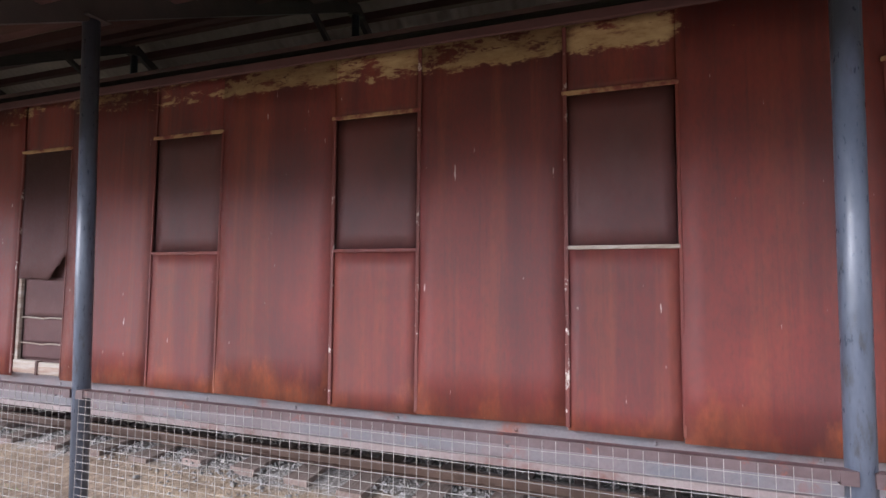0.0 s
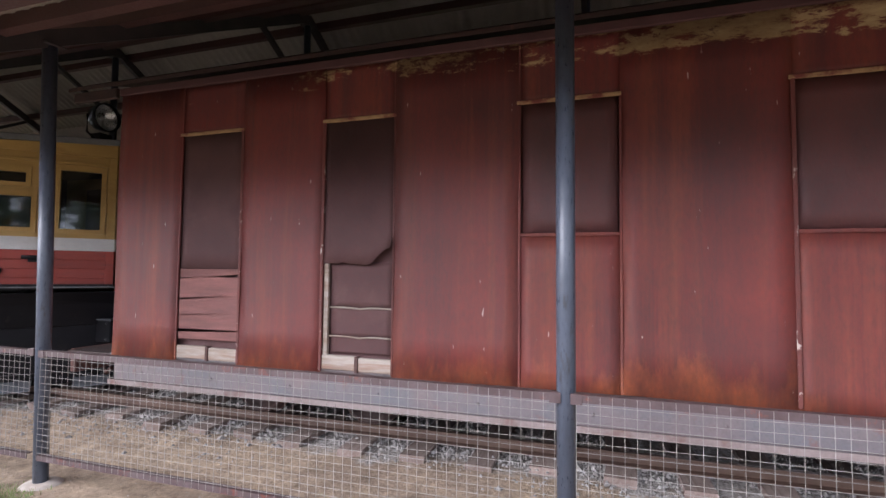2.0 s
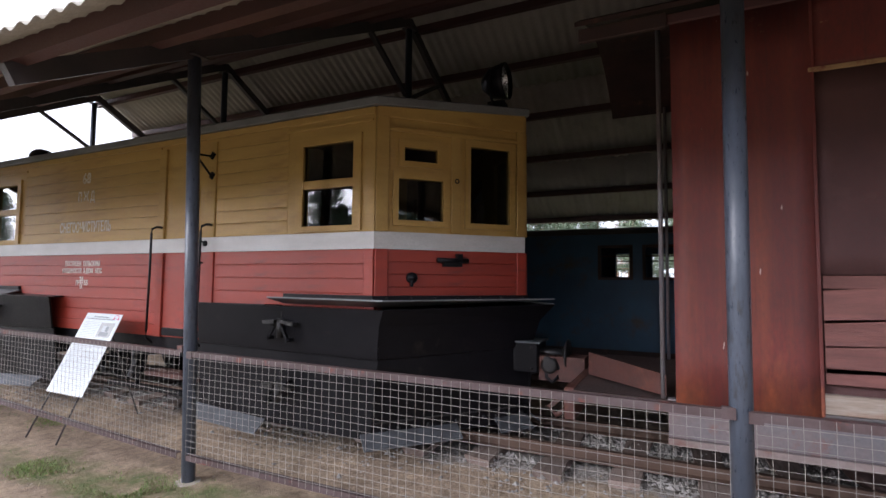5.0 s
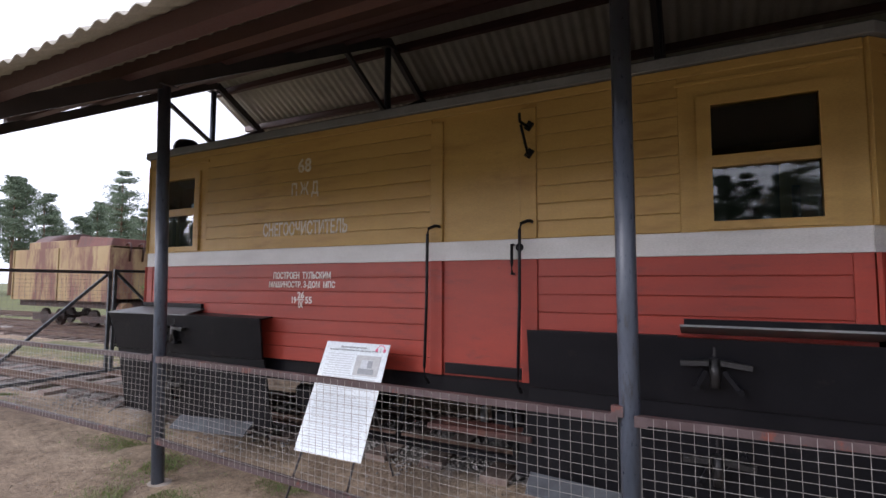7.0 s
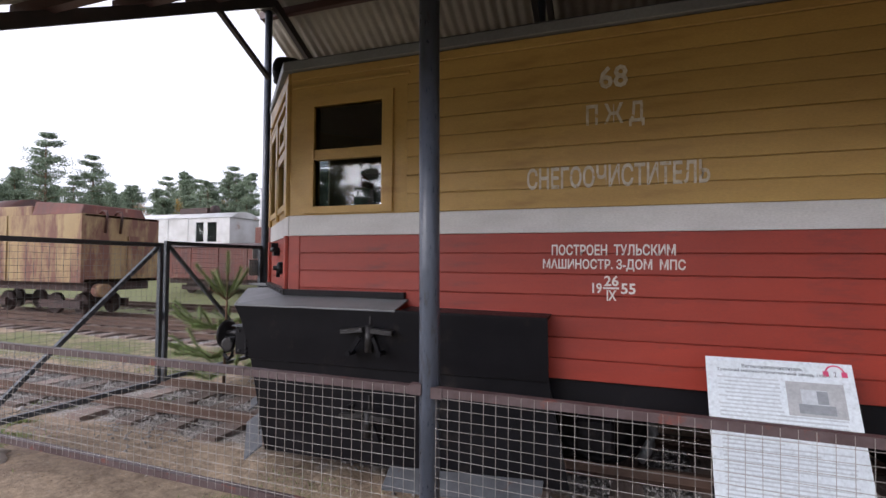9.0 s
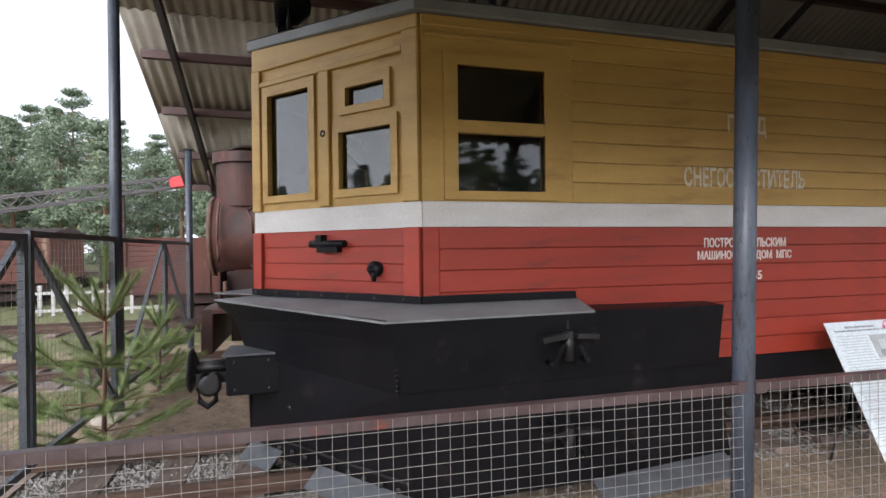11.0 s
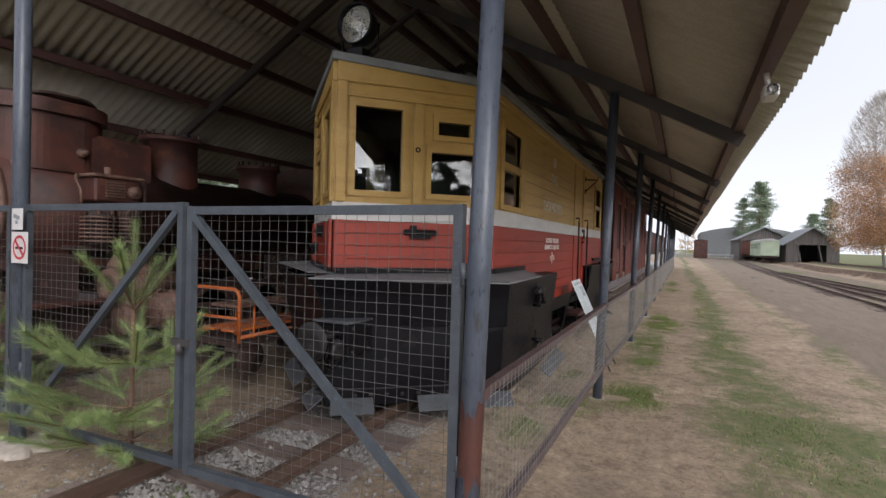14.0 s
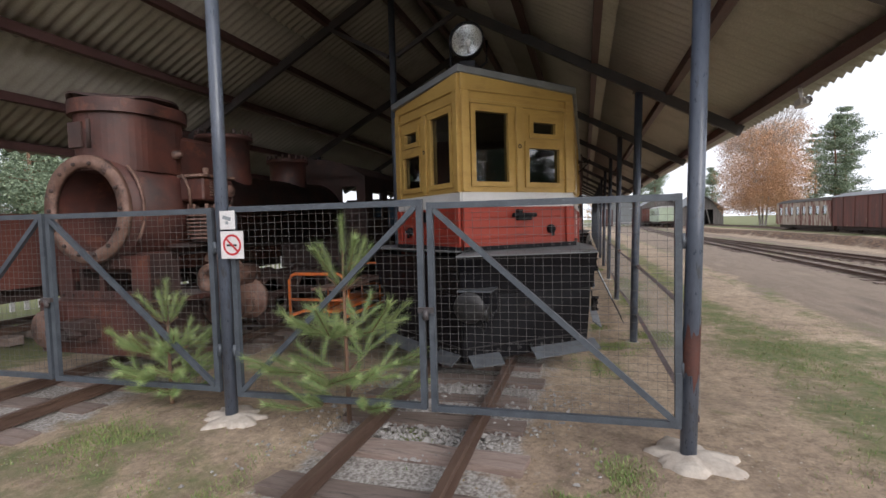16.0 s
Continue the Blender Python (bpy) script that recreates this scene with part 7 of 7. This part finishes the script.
def timber_shed(x0, x1, y0, y1, h, ridge, label):
    t = thing("timber_shed", label, "shed", "timber sheds", at=((x0 + x1) / 2, (y0 + y1) / 2, 0.0))
    ym = (y0 + y1) / 2
    for y in (y0, y1):
        part_box("side_wall", x0, x1, y - 0.08, y + 0.08, -0.1, h, M["grey_wood"], t)
    for y in np.linspace(y0 + 0.15, y1 - 0.15, 22):
        top = h + (ridge - h) * (1 - abs(y - ym) / (y1 - ym))
        low = 0.0 if abs(y - ym) > (y1 - y0) * 0.28 else h - 0.2
        part_box("board", x0 - 0.02, x0 + 0.03, float(y) - 0.14, float(y) + 0.13, low, top, M["grey_wood"], t)
    for y in (ym - 1.2, ym + 1.2):
        bm = B()
        beam(bm, (x0, y, 0), (x0, y + 0.6, h), 0.15, 0.15)
        part("brace", bm, M["grey_wood"], t)
    part_box("back_wall", x1 - 0.1, x1, y0, y1, 0.0, h, M["grey_wood"], t)
    for s, yy in ((-1, y0 - 0.5), (1, y1 + 0.5)):
        bm = B()
        e = h - 0.5 * (ridge - h) / (y1 - ym)
        hexa(bm, [(x0 - 0.5, yy, e), (x1 + 0.3, yy, e), (x1 + 0.3, ym, ridge), (x0 - 0.5, ym, ridge), (x0 - 0.5, yy, e + 0.1), (x1 + 0.3, yy, e + 0.1), (x1 + 0.3, ym, ridge + 0.1), (x0 - 0.5, ym, ridge + 0.1)])
        part("roof_slope", bm, M["roofing"], t)


timber_shed(62.0, 74.0, -17.0, -11.2, 2.9, 5.0, "weathered grey board shed with an open front")
timber_shed(78.0, 96.0, -14.0, -7.0, 3.8, 5.6, "long grey shed with a low roof")


def picket_fence(x0, x1, y0, y1, n, label):
    t = thing("picket_fence", label, "fence", "picket fences", at=((x0 + x1) / 2, (y0 + y1) / 2, 0.0))
    for k in range(n + 1):
        f = k / n
        x, y = x0 + (x1 - x0) * f, y0 + (y1 - y0) * f
        part_box("picket", x - 0.035, x + 0.035, y - 0.035, y + 0.035, 0.05, 0.95, M["sign_white"], t)
    for z in (0.3, 0.75):
        bm = B()
        beam(bm, (x0, y0, z), (x1, y1, z), 0.04, 0.07)
        part("rail", bm, M["sign_white"], t)


picket_fence(88.0, 88.0, -7.5, 6.0, 55, "low white picket fence across the yard's end")
picket_fence(-24.0, -2.0, 15.2, 15.2, 74, "low white picket fence behind the shed")
wagon("gate_kiosk", 84.0, 86.5, -1.2, 0.1, 3.4, 1.1, "rust", "small red brick kiosk at the yard's end", roof=0.2, wheels=False, category="kiosk")
wagon("grey_hall", 120.0, 150.0, -12.0, 0.0, 6.0, 10.0, "roofing", "long blue-grey hall in the distance", roof=1.5, roof_mat="roofing", wheels=False, category="building")
wagon("brick_hall", 128.0, 150.0, 12.0, 0.0, 5.0, 5.0, "rust", "brick building behind the yard", roof=1.5, wheels=False, category="building")


# ---- trees ----
def leaf_clump(verts, faces, rnd, c, rx, ry, rz, n, size):
    for _ in range(n):
        while True:
            p = [rnd.uniform(-1, 1) for _ in range(3)]
            if sum(k * k for k in p) < 1:
                break
        o = Vector((c[0] + p[0] * rx, c[1] + p[1] * ry, c[2] + p[2] * rz))
        a = Vector((rnd.gauss(0, 1), rnd.gauss(0, 1), rnd.gauss(0, 0.6))).normalized() * size * rnd.uniform(0.6, 1.3)
        b = a.cross(Vector((rnd.gauss(0, 1), rnd.gauss(0, 1), rnd.gauss(0, 1)))).normalized() * size * rnd.uniform(0.3, 0.6)
        k = len(verts)
        verts += [o - a, o + b, o + a, o - b]
        faces.append((k, k + 1, k + 2, k + 3))


def leaves_part(name, verts, faces, material, parent):
    me = bpy.data.meshes.new(name)
    me.from_pydata([tuple(v) for v in verts], [], faces)
    me.materials.append(material)
    ob = new(name, me)
    hang(ob, parent)
    return ob


def pine(seed, h, low, spread, label, bark="bark", leaf="needle"):
    rnd = random.Random(seed)
    t = thing("pine_tree", label, "tree", "pine trees")
    bm = B()
    lean = rnd.uniform(-0.3, 0.3)
    top = Vector((lean, rnd.uniform(-0.3, 0.3), h))
    sweep_pts = [Vector((lean * (k / 6) ** 2, top.y * (k / 6) ** 2, h * k / 6)) for k in range(7)]
    for k in range(6):
        tube(bm, sweep_pts[k], sweep_pts[k + 1], 0.22 * (1 - k / 6.6), 7, 0.22 * (1 - (k + 1) / 6.6), False)
    verts, faces = [], []
    z = h * low
    while z < h * 0.99:
        f = (z / h - low) / (1 - low)
        r = spread * (0.35 + 0.95 * math.sin(min(f * 2.3 + 0.75, 3.05))) * rnd.uniform(0.65, 1.15)
        for _ in range(rnd.choice((3, 4, 4, 5))):
            a = rnd.uniform(0, 6.283)
            rr = r * rnd.uniform(0.5, 1.1)
            q = Vector((rr * math.cos(a), rr * math.sin(a), z + rr * rnd.uniform(-0.05, 0.25)))
            c = Vector((lean * f, 0, z - 0.1))
            tube(bm, c, c.lerp(q, 0.9), 0.05 * (1.2 - f), 4, 0.015, False)
            for s in (0.45, 0.72, 1.0):
                cc = c.lerp(q, s)
                leaf_clump(verts, faces, rnd, cc + Vector((0, 0, 0.10)), 0.34 + 0.23 * r, 0.34 + 0.23 * r, 0.2 + 0.11 * r, 70, 0.11)
        z += h * 0.045 * rnd.uniform(0.6, 1.4)
    part("trunk", bm, M[bark], t)
    leaves_part("crown", verts, faces, M[leaf], t)
    return t


def broadleaf(seed, h, spread, label, leaf, n=90, bare_top=False, per=60, size=0.12):
    rnd = random.Random(seed)
    t = thing("autumn_tree", label, "tree", "autumn trees")
    bm = B()
    verts, faces = [], []
    for _ in range(5 if bare_top else 3):
        a = rnd.uniform(0, 6.283)
        tip = Vector((spread * 0.35 * math.cos(a), spread * 0.35 * math.sin(a), h * rnd.uniform(0.82, 1.0)))
        foot = Vector((0.25 * math.cos(a), 0.25 * math.sin(a), -0.1))
        prev = foot
        for k in range(1, 7):
            p = foot.lerp(tip, k / 6) + Vector((rnd.uniform(-.15, .15), rnd.uniform(-.15, .15), 0))
            tube(bm, prev, p, 0.14 * (1 - (k - 1) / 6.5), 6, 0.14 * (1 - k / 6.5), False)
            if k > 1:
                for _ in range(6):
                    b = rnd.uniform(0, 6.283)
                    r = spread * rnd.uniform(0.35, 0.9) * math.sin(min(0.5 + k / 6 * 2.4, 3.0))
                    q = p + Vector((r * math.cos(b), r * math.sin(b), r * rnd.uniform(0.3, 1.0)))
                    tube(bm, p, q, 0.03, 4, 0.006, False)
                    for _ in range(4):
                        m2 = p.lerp(q, rnd.uniform(0.4, 1))
                        tube(bm, m2, m2 + Vector((rnd.uniform(-.5, .5), rnd.uniform(-.5, .5), rnd.uniform(0.1, 0.8))), 0.010, 3, 0.003, False)
            prev = p
    for _ in range(n):
        z = h * rnd.uniform(0.12, 0.66 if bare_top else 0.97)
        f = z / h
        r = spread * math.sqrt(max(0.08, math.sin(min(f * 3.3 + 0.25, 3.1)))) * math.sqrt(rnd.random())
        a = rnd.uniform(0, 6.283)
        dens = per if not bare_top else int(per * (1.15 - f))
        leaf_clump(verts, faces, rnd, (r * math.cos(a), r * math.sin(a), z), spread * 0.24, spread * 0.24, spread * 0.2, dens, size)
    if bare_top:
        for _ in range(5200):
            z = h * rnd.uniform(0.5, 1.0)
            r = spread * 0.85 * math.sqrt(max(0.0, 1 - ((z / h - 0.55) / 0.46) ** 2)) * math.sqrt(rnd.random())
            a = rnd.uniform(0, 6.283)
            p = Vector((r * math.cos(a), r * math.sin(a), z))
            tube(bm, p, p + Vector((math.cos(a) * 0.35, math.sin(a) * 0.35, rnd.uniform(0.3, 0.9))), 0.018, 3, 0.007, False)
    part("trunk", bm, M["birch_bark"], t)
    leaves_part("crown", verts, faces, M[leaf], t)
    return t


def plant(trees, places):
    used = set()
    for k, x, y, s, rot in places:
        m = pose(x, y, ground_z(x, y) - 0.05, 0, 0, rot)
        if k not in used:
            used.add(k)
            trees[k].matrix_basis = m @ Matrix.Diagonal((s, s, s, 1))
        else:
            c = copy_thing(trees[k], m)
            c.scale = (s, s, s)


def woods():
    rnd = random.Random(12)
    trees = [pine(1, 13.5, 0.38, 1.6, "tall dark green pine with a bare lower trunk"), pine(2, 12.0, 0.28, 1.5, "tall dark green pine with a bare lower trunk"), pine(3, 14.0, 0.22, 2.0, "broad dark green pine tree"), pine(4, 9.5, 0.08, 1.8, "dense dark green pine tree"),
             broadleaf(5, 11.0, 2.4, "golden yellow autumn birch", "gold", 60), broadleaf(6, 12.0, 2.6, "thin reddish-brown autumn tree", "autumn", 50)]
    places = []
    for k in range(250):
        a = 2 * math.pi * (k + rnd.uniform(-0.5, 0.5)) / 250
        r = rnd.uniform(56, 84)
        x, y = -14 + r * math.cos(a), 4 + r * math.sin(a)
        if x > 30 and -52 < y < 40:
            continue
        kind = rnd.choice((0, 1, 2, 3, 0, 1, 3, 4 if rnd.random() < 0.45 else 0, 5 if rnd.random() < 0.5 else 1))
        places.append((kind, x, y, rnd.uniform(0.6, 0.95) * (1.25 if y < -30 else 1.0), rnd.uniform(0, 360)))
    # a nearer belt to the north
    for k in range(46):
        x = -52 + 2.3 * k + rnd.uniform(-1, 1)
        places.append((rnd.choice((0, 1, 2, 3, 3)), x, rnd.uniform(36, 48), rnd.uniform(0.75, 1.05), rnd.uniform(0, 360)))
    # the dense edge of the wood to the north-west
    for k in range(60):
        places.append((rnd.choice((2, 0, 1, 1, 2, 0, 4, 5)), -118 + 1.6 * k + rnd.uniform(-0.9, 0.9), 60 + rnd.uniform(-6, 6), rnd.uniform(0.85, 1.15), rnd.uniform(0, 360)))
    # a tall belt south of the yard
    for k in range(30):
        places.append((rnd.choice((1, 2, 3)), -50 + 2.3 * k + rnd.uniform(-0.8, 0.8), rnd.uniform(-40, -33), rnd.uniform(0.68, 0.9), rnd.uniform(0, 360)))
    # the wood's edge to the south-west
    for k in range(20):
        places.append((rnd.choice((1, 2, 3)), -50 - 1.0 * k + rnd.uniform(-2, 2), -38 + 2.0 * k + rnd.uniform(-2, 2), rnd.uniform(0.55, 0.8), rnd.uniform(0, 360)))
    # single trees
    places += [(2, -68.3, 33.0, 0.98, 40), (1, 46.0, -25.0, 1.05, 10), (2, 50.0, -27.5, 1.0, 80), (0, 98.0, -12.0, 1.2, 20), (2, 112.0, -13.5, 1.15, 140), (0, 120.0, -11.0, 1.1, 70),
               (3, 104.0, -22.0, 1.0, 0), (1, 110.0, -26.0, 1.1, 200), (4, 118.0, 1.0, 0.9, 0), (2, 70.0, -32.0, 1.0, 33), (1, 80.0, -30.0, 1.0, 133), (0, 48.0, -36.5, 0.95, 60), (1, 54.0, -44.0, 0.9, 10)]
    plant(trees, places)
    big = broadleaf(21, 18.0, 4.8, "large autumn birch with orange leaves and a bare pale top", "autumn", 680, True, 150, 0.085)
    big.matrix_basis = pose(45.0, -17.2, 0.1)


woods()


def sapling(x, y, h, seed, label):
    """A young pine: whorls of upswept shoots set with long needles."""
    rnd = random.Random(seed)
    z0 = ground_z(x, y)
    t = thing("pine_sapling", label, "sapling", "pine saplings", at=(x, y, z0))
    bm = B()
    o = Vector((x, y, z0 - 0.05))
    tube(bm, o, o + Vector((0.02, 0.02, h * 0.9)), 0.022, 7, 0.008)
    verts, faces = [], []

    def needles(p, q, n, length):
        d = (q - p).normalized()
        for _ in range(n):
            f = rnd.random()
            c = p.lerp(q, f)
            side = Vector((rnd.gauss(0, 1), rnd.gauss(0, 1), rnd.gauss(0, 1)))
            side = (side - d * side.dot(d)).normalized()
            tip = c + (d * rnd.uniform(0.6, 1.1) + side * rnd.uniform(0.35, 0.8)).normalized() * length * rnd.uniform(0.7, 1.15)
            w = d.cross(side).normalized() * 0.0014
            k = len(verts)
            verts.extend((c - w, c + w, tip))
            faces.append((k, k + 1, k + 2))

    def shoot(p, q, thick, dens):
        tube(bm, p, q, thick, 5, thick * 0.5, False)
        needles(p, q, int((q - p).length * dens * 0.45), 0.10)
    def axis(f):
        return o + Vector((0.02 * f, 0.02 * f, h * f + 0.05))
    shoot(axis(0.80), axis(0.98), 0.010, 3400)
    needles(axis(0.64), axis(0.80), int(h * 120), 0.06)
    # each whorl: height, shoots, reach, rise, side shoots
    for f, n, reach, rise, sides in ((0.12, 5, 0.36, 0.05, 2), (0.25, 6, 0.40, 0.12, 3), (0.42, 6, 0.36, 0.40, 3), (0.64, 5, 0.17, 1.2, 0)):
        for k in range(n):
            a = 2 * math.pi * (k + rnd.uniform(-0.25, 0.25)) / n
            r = reach * h * rnd.uniform(0.8, 1.15)
            p = axis(f)
            q = p + Vector((math.cos(a) * r * 0.62, math.sin(a) * r * 0.62, r * rise * 0.4))
            e = p + Vector((math.cos(a) * r, math.sin(a) * r, r * rise * rnd.uniform(0.9, 1.2) + r * 0.12))
            tube(bm, p, q, 0.008, 5, 0.006, False)
            if sides:
                needles(p.lerp(q, 0.5), q, int(r * 420), 0.06)
                shoot(q, e, 0.006, 3000)
            else:
                shoot(p.lerp(q, 0.25), e, 0.007, 3400)
            for j in range(sides):
                b = a + (-1) ** j * rnd.uniform(0.4, 1.0)
                m2 = p.lerp(q, rnd.uniform(0.4, 0.98))
                shoot(m2, m2 + Vector((math.cos(b) * r * 0.42, math.sin(b) * r * 0.42, r * rnd.uniform(0.05, 0.3))), 0.005, 2800)
    part("stem", bm, M["bark"], t)
    leaves_part("needles", verts, faces, M["young_needle"], t)


sapling(-18.66, 4.99, 1.72, 4, "bright green pine sapling beside the gate")
sapling(-18.72, 6.73, 1.12, 9, "small green pine sapling behind the gate")


# ---- grass tufts and litter ----
def grass():
    rnd = random.Random(31)
    patches = [(-8.7, 2.0, 1.0, 0.35, 1500), (-7.3, 2.1, 0.7, 0.25, 700), (-11.2, 2.15, 0.5, 0.3, 450), (-14.6, 2.1, 0.55, 0.35, 900), (-15.3, 2.75, 0.4, 0.3, 350), (-12.6, 2.1, 0.5, 0.2, 250), (-16.2, 3.0, 0.6, 0.3, 400), (-13.9, 2.95, 0.5, 0.2, 200),
               (-1.2, 2.95, 0.35, 0.15, 300), (-2.2, 2.9, 0.25, 0.12, 200), (-0.3, 3.0, 0.3, 0.12, 200), (-4.6, 2.7, 0.4, 0.2, 200), (-19.4, 3.2, 0.25, 0.12, 160), (-18.9, 4.4, 0.3, 0.15, 160), (-17.4, 4.25, 0.2, 0.12, 120), (-19.9, 3.75, 0.3, 0.08, 140), (-19.1, 2.9, 0.35, 0.2, 200), (-19.6, 0.6, 1.8, 1.3, 700), (-17.5, -0.3, 2.6, 1.4, 900), (-15.0, 0.7, 2.4, 0.6, 700), (-19.5, 6.6, 0.5, 0.5, 400), (-20.0, 5.4, 0.6, 0.4, 350),
               (-5.5, 1.1, 2.5, 0.35, 500), (0.0, 1.1, 3.0, 0.35, 400), (-10.0, 0.9, 2.5, 0.3, 400), (2.0, 2.1, 1.5, 0.3, 400), (6.0, 2.1, 2.0, 0.3, 500)]
    for name, material, frac, label in (("grass", "grass", 1.0, "short bright green grass tufts"), ("dry_grass", "straw", 0.35, "sparse dry yellowed grass")):
        verts, faces = [], []
        for cx, cy, rx, ry, n in patches:
            for _ in range(int(n * frac * 6.0)):
                x, y = rnd.gauss(cx, rx * 0.5), rnd.gauss(cy, ry * 0.5)
                if noise.noise((x * 3, y * 3, 9)) < -0.15:
                    continue
                z = ground_z(x, y) - 0.005
                a = rnd.uniform(0, 6.283)
                h = rnd.uniform(0.012, 0.04)
                w = rnd.uniform(0.002, 0.0045)
                lx, ly = math.cos(a) * h * 0.7, math.sin(a) * h * 0.7
                k = len(verts)
                verts += [(x - w * math.sin(a), y + w * math.cos(a), z), (x + w * math.sin(a), y - w * math.cos(a), z), (x + lx, y + ly, z + h)]
                faces.append((k, k + 1, k + 2))
        me = bpy.data.meshes.new(name)
        me.from_pydata(verts, [], faces)
        me.materials.append(M[material])
        tagged(new(name, me), label, "grass", kind="stuff")



def litter():
    """Fallen leaves, twigs and pebbles over the trodden earth."""
    rnd = random.Random(77)
    verts, faces = [], []
    for _ in range(52000):
        x, y = rnd.uniform(-24.0, 6.0), rnd.uniform(-6.0, 7.5)
        if rnd.random() > 0.35 + 0.65 * smooth(-3.5, 1.5, y) or noise.noise((x * 0.9, y * 0.9, 4)) < -0.2:
            continue
        z = ground_z(x, y) + 0.004
        s = rnd.uniform(0.004, 0.015)
        a = rnd.uniform(0, 6.283)
        c, d = math.cos(a) * s, math.sin(a) * s
        w = rnd.uniform(0.35, 0.9)
        k = len(verts)
        t1, t2 = rnd.uniform(0, 0.008), rnd.uniform(0, 0.008)
        verts += [(x - c, y - d, z), (x + d * w, y - c * w, z + t1), (x + c, y + d, z + t2), (x - d * w, y + c * w, z + 0.003)]
        faces.append((k, k + 1, k + 2, k + 3))
    me = bpy.data.meshes.new("litter")
    me.from_pydata(verts, [], faces)
    me.materials.append(M["litter"])
    tagged(new("litter", me), "scattered brown leaves, twigs and pebbles", "leaf litter", kind="stuff")


grass()
litter()
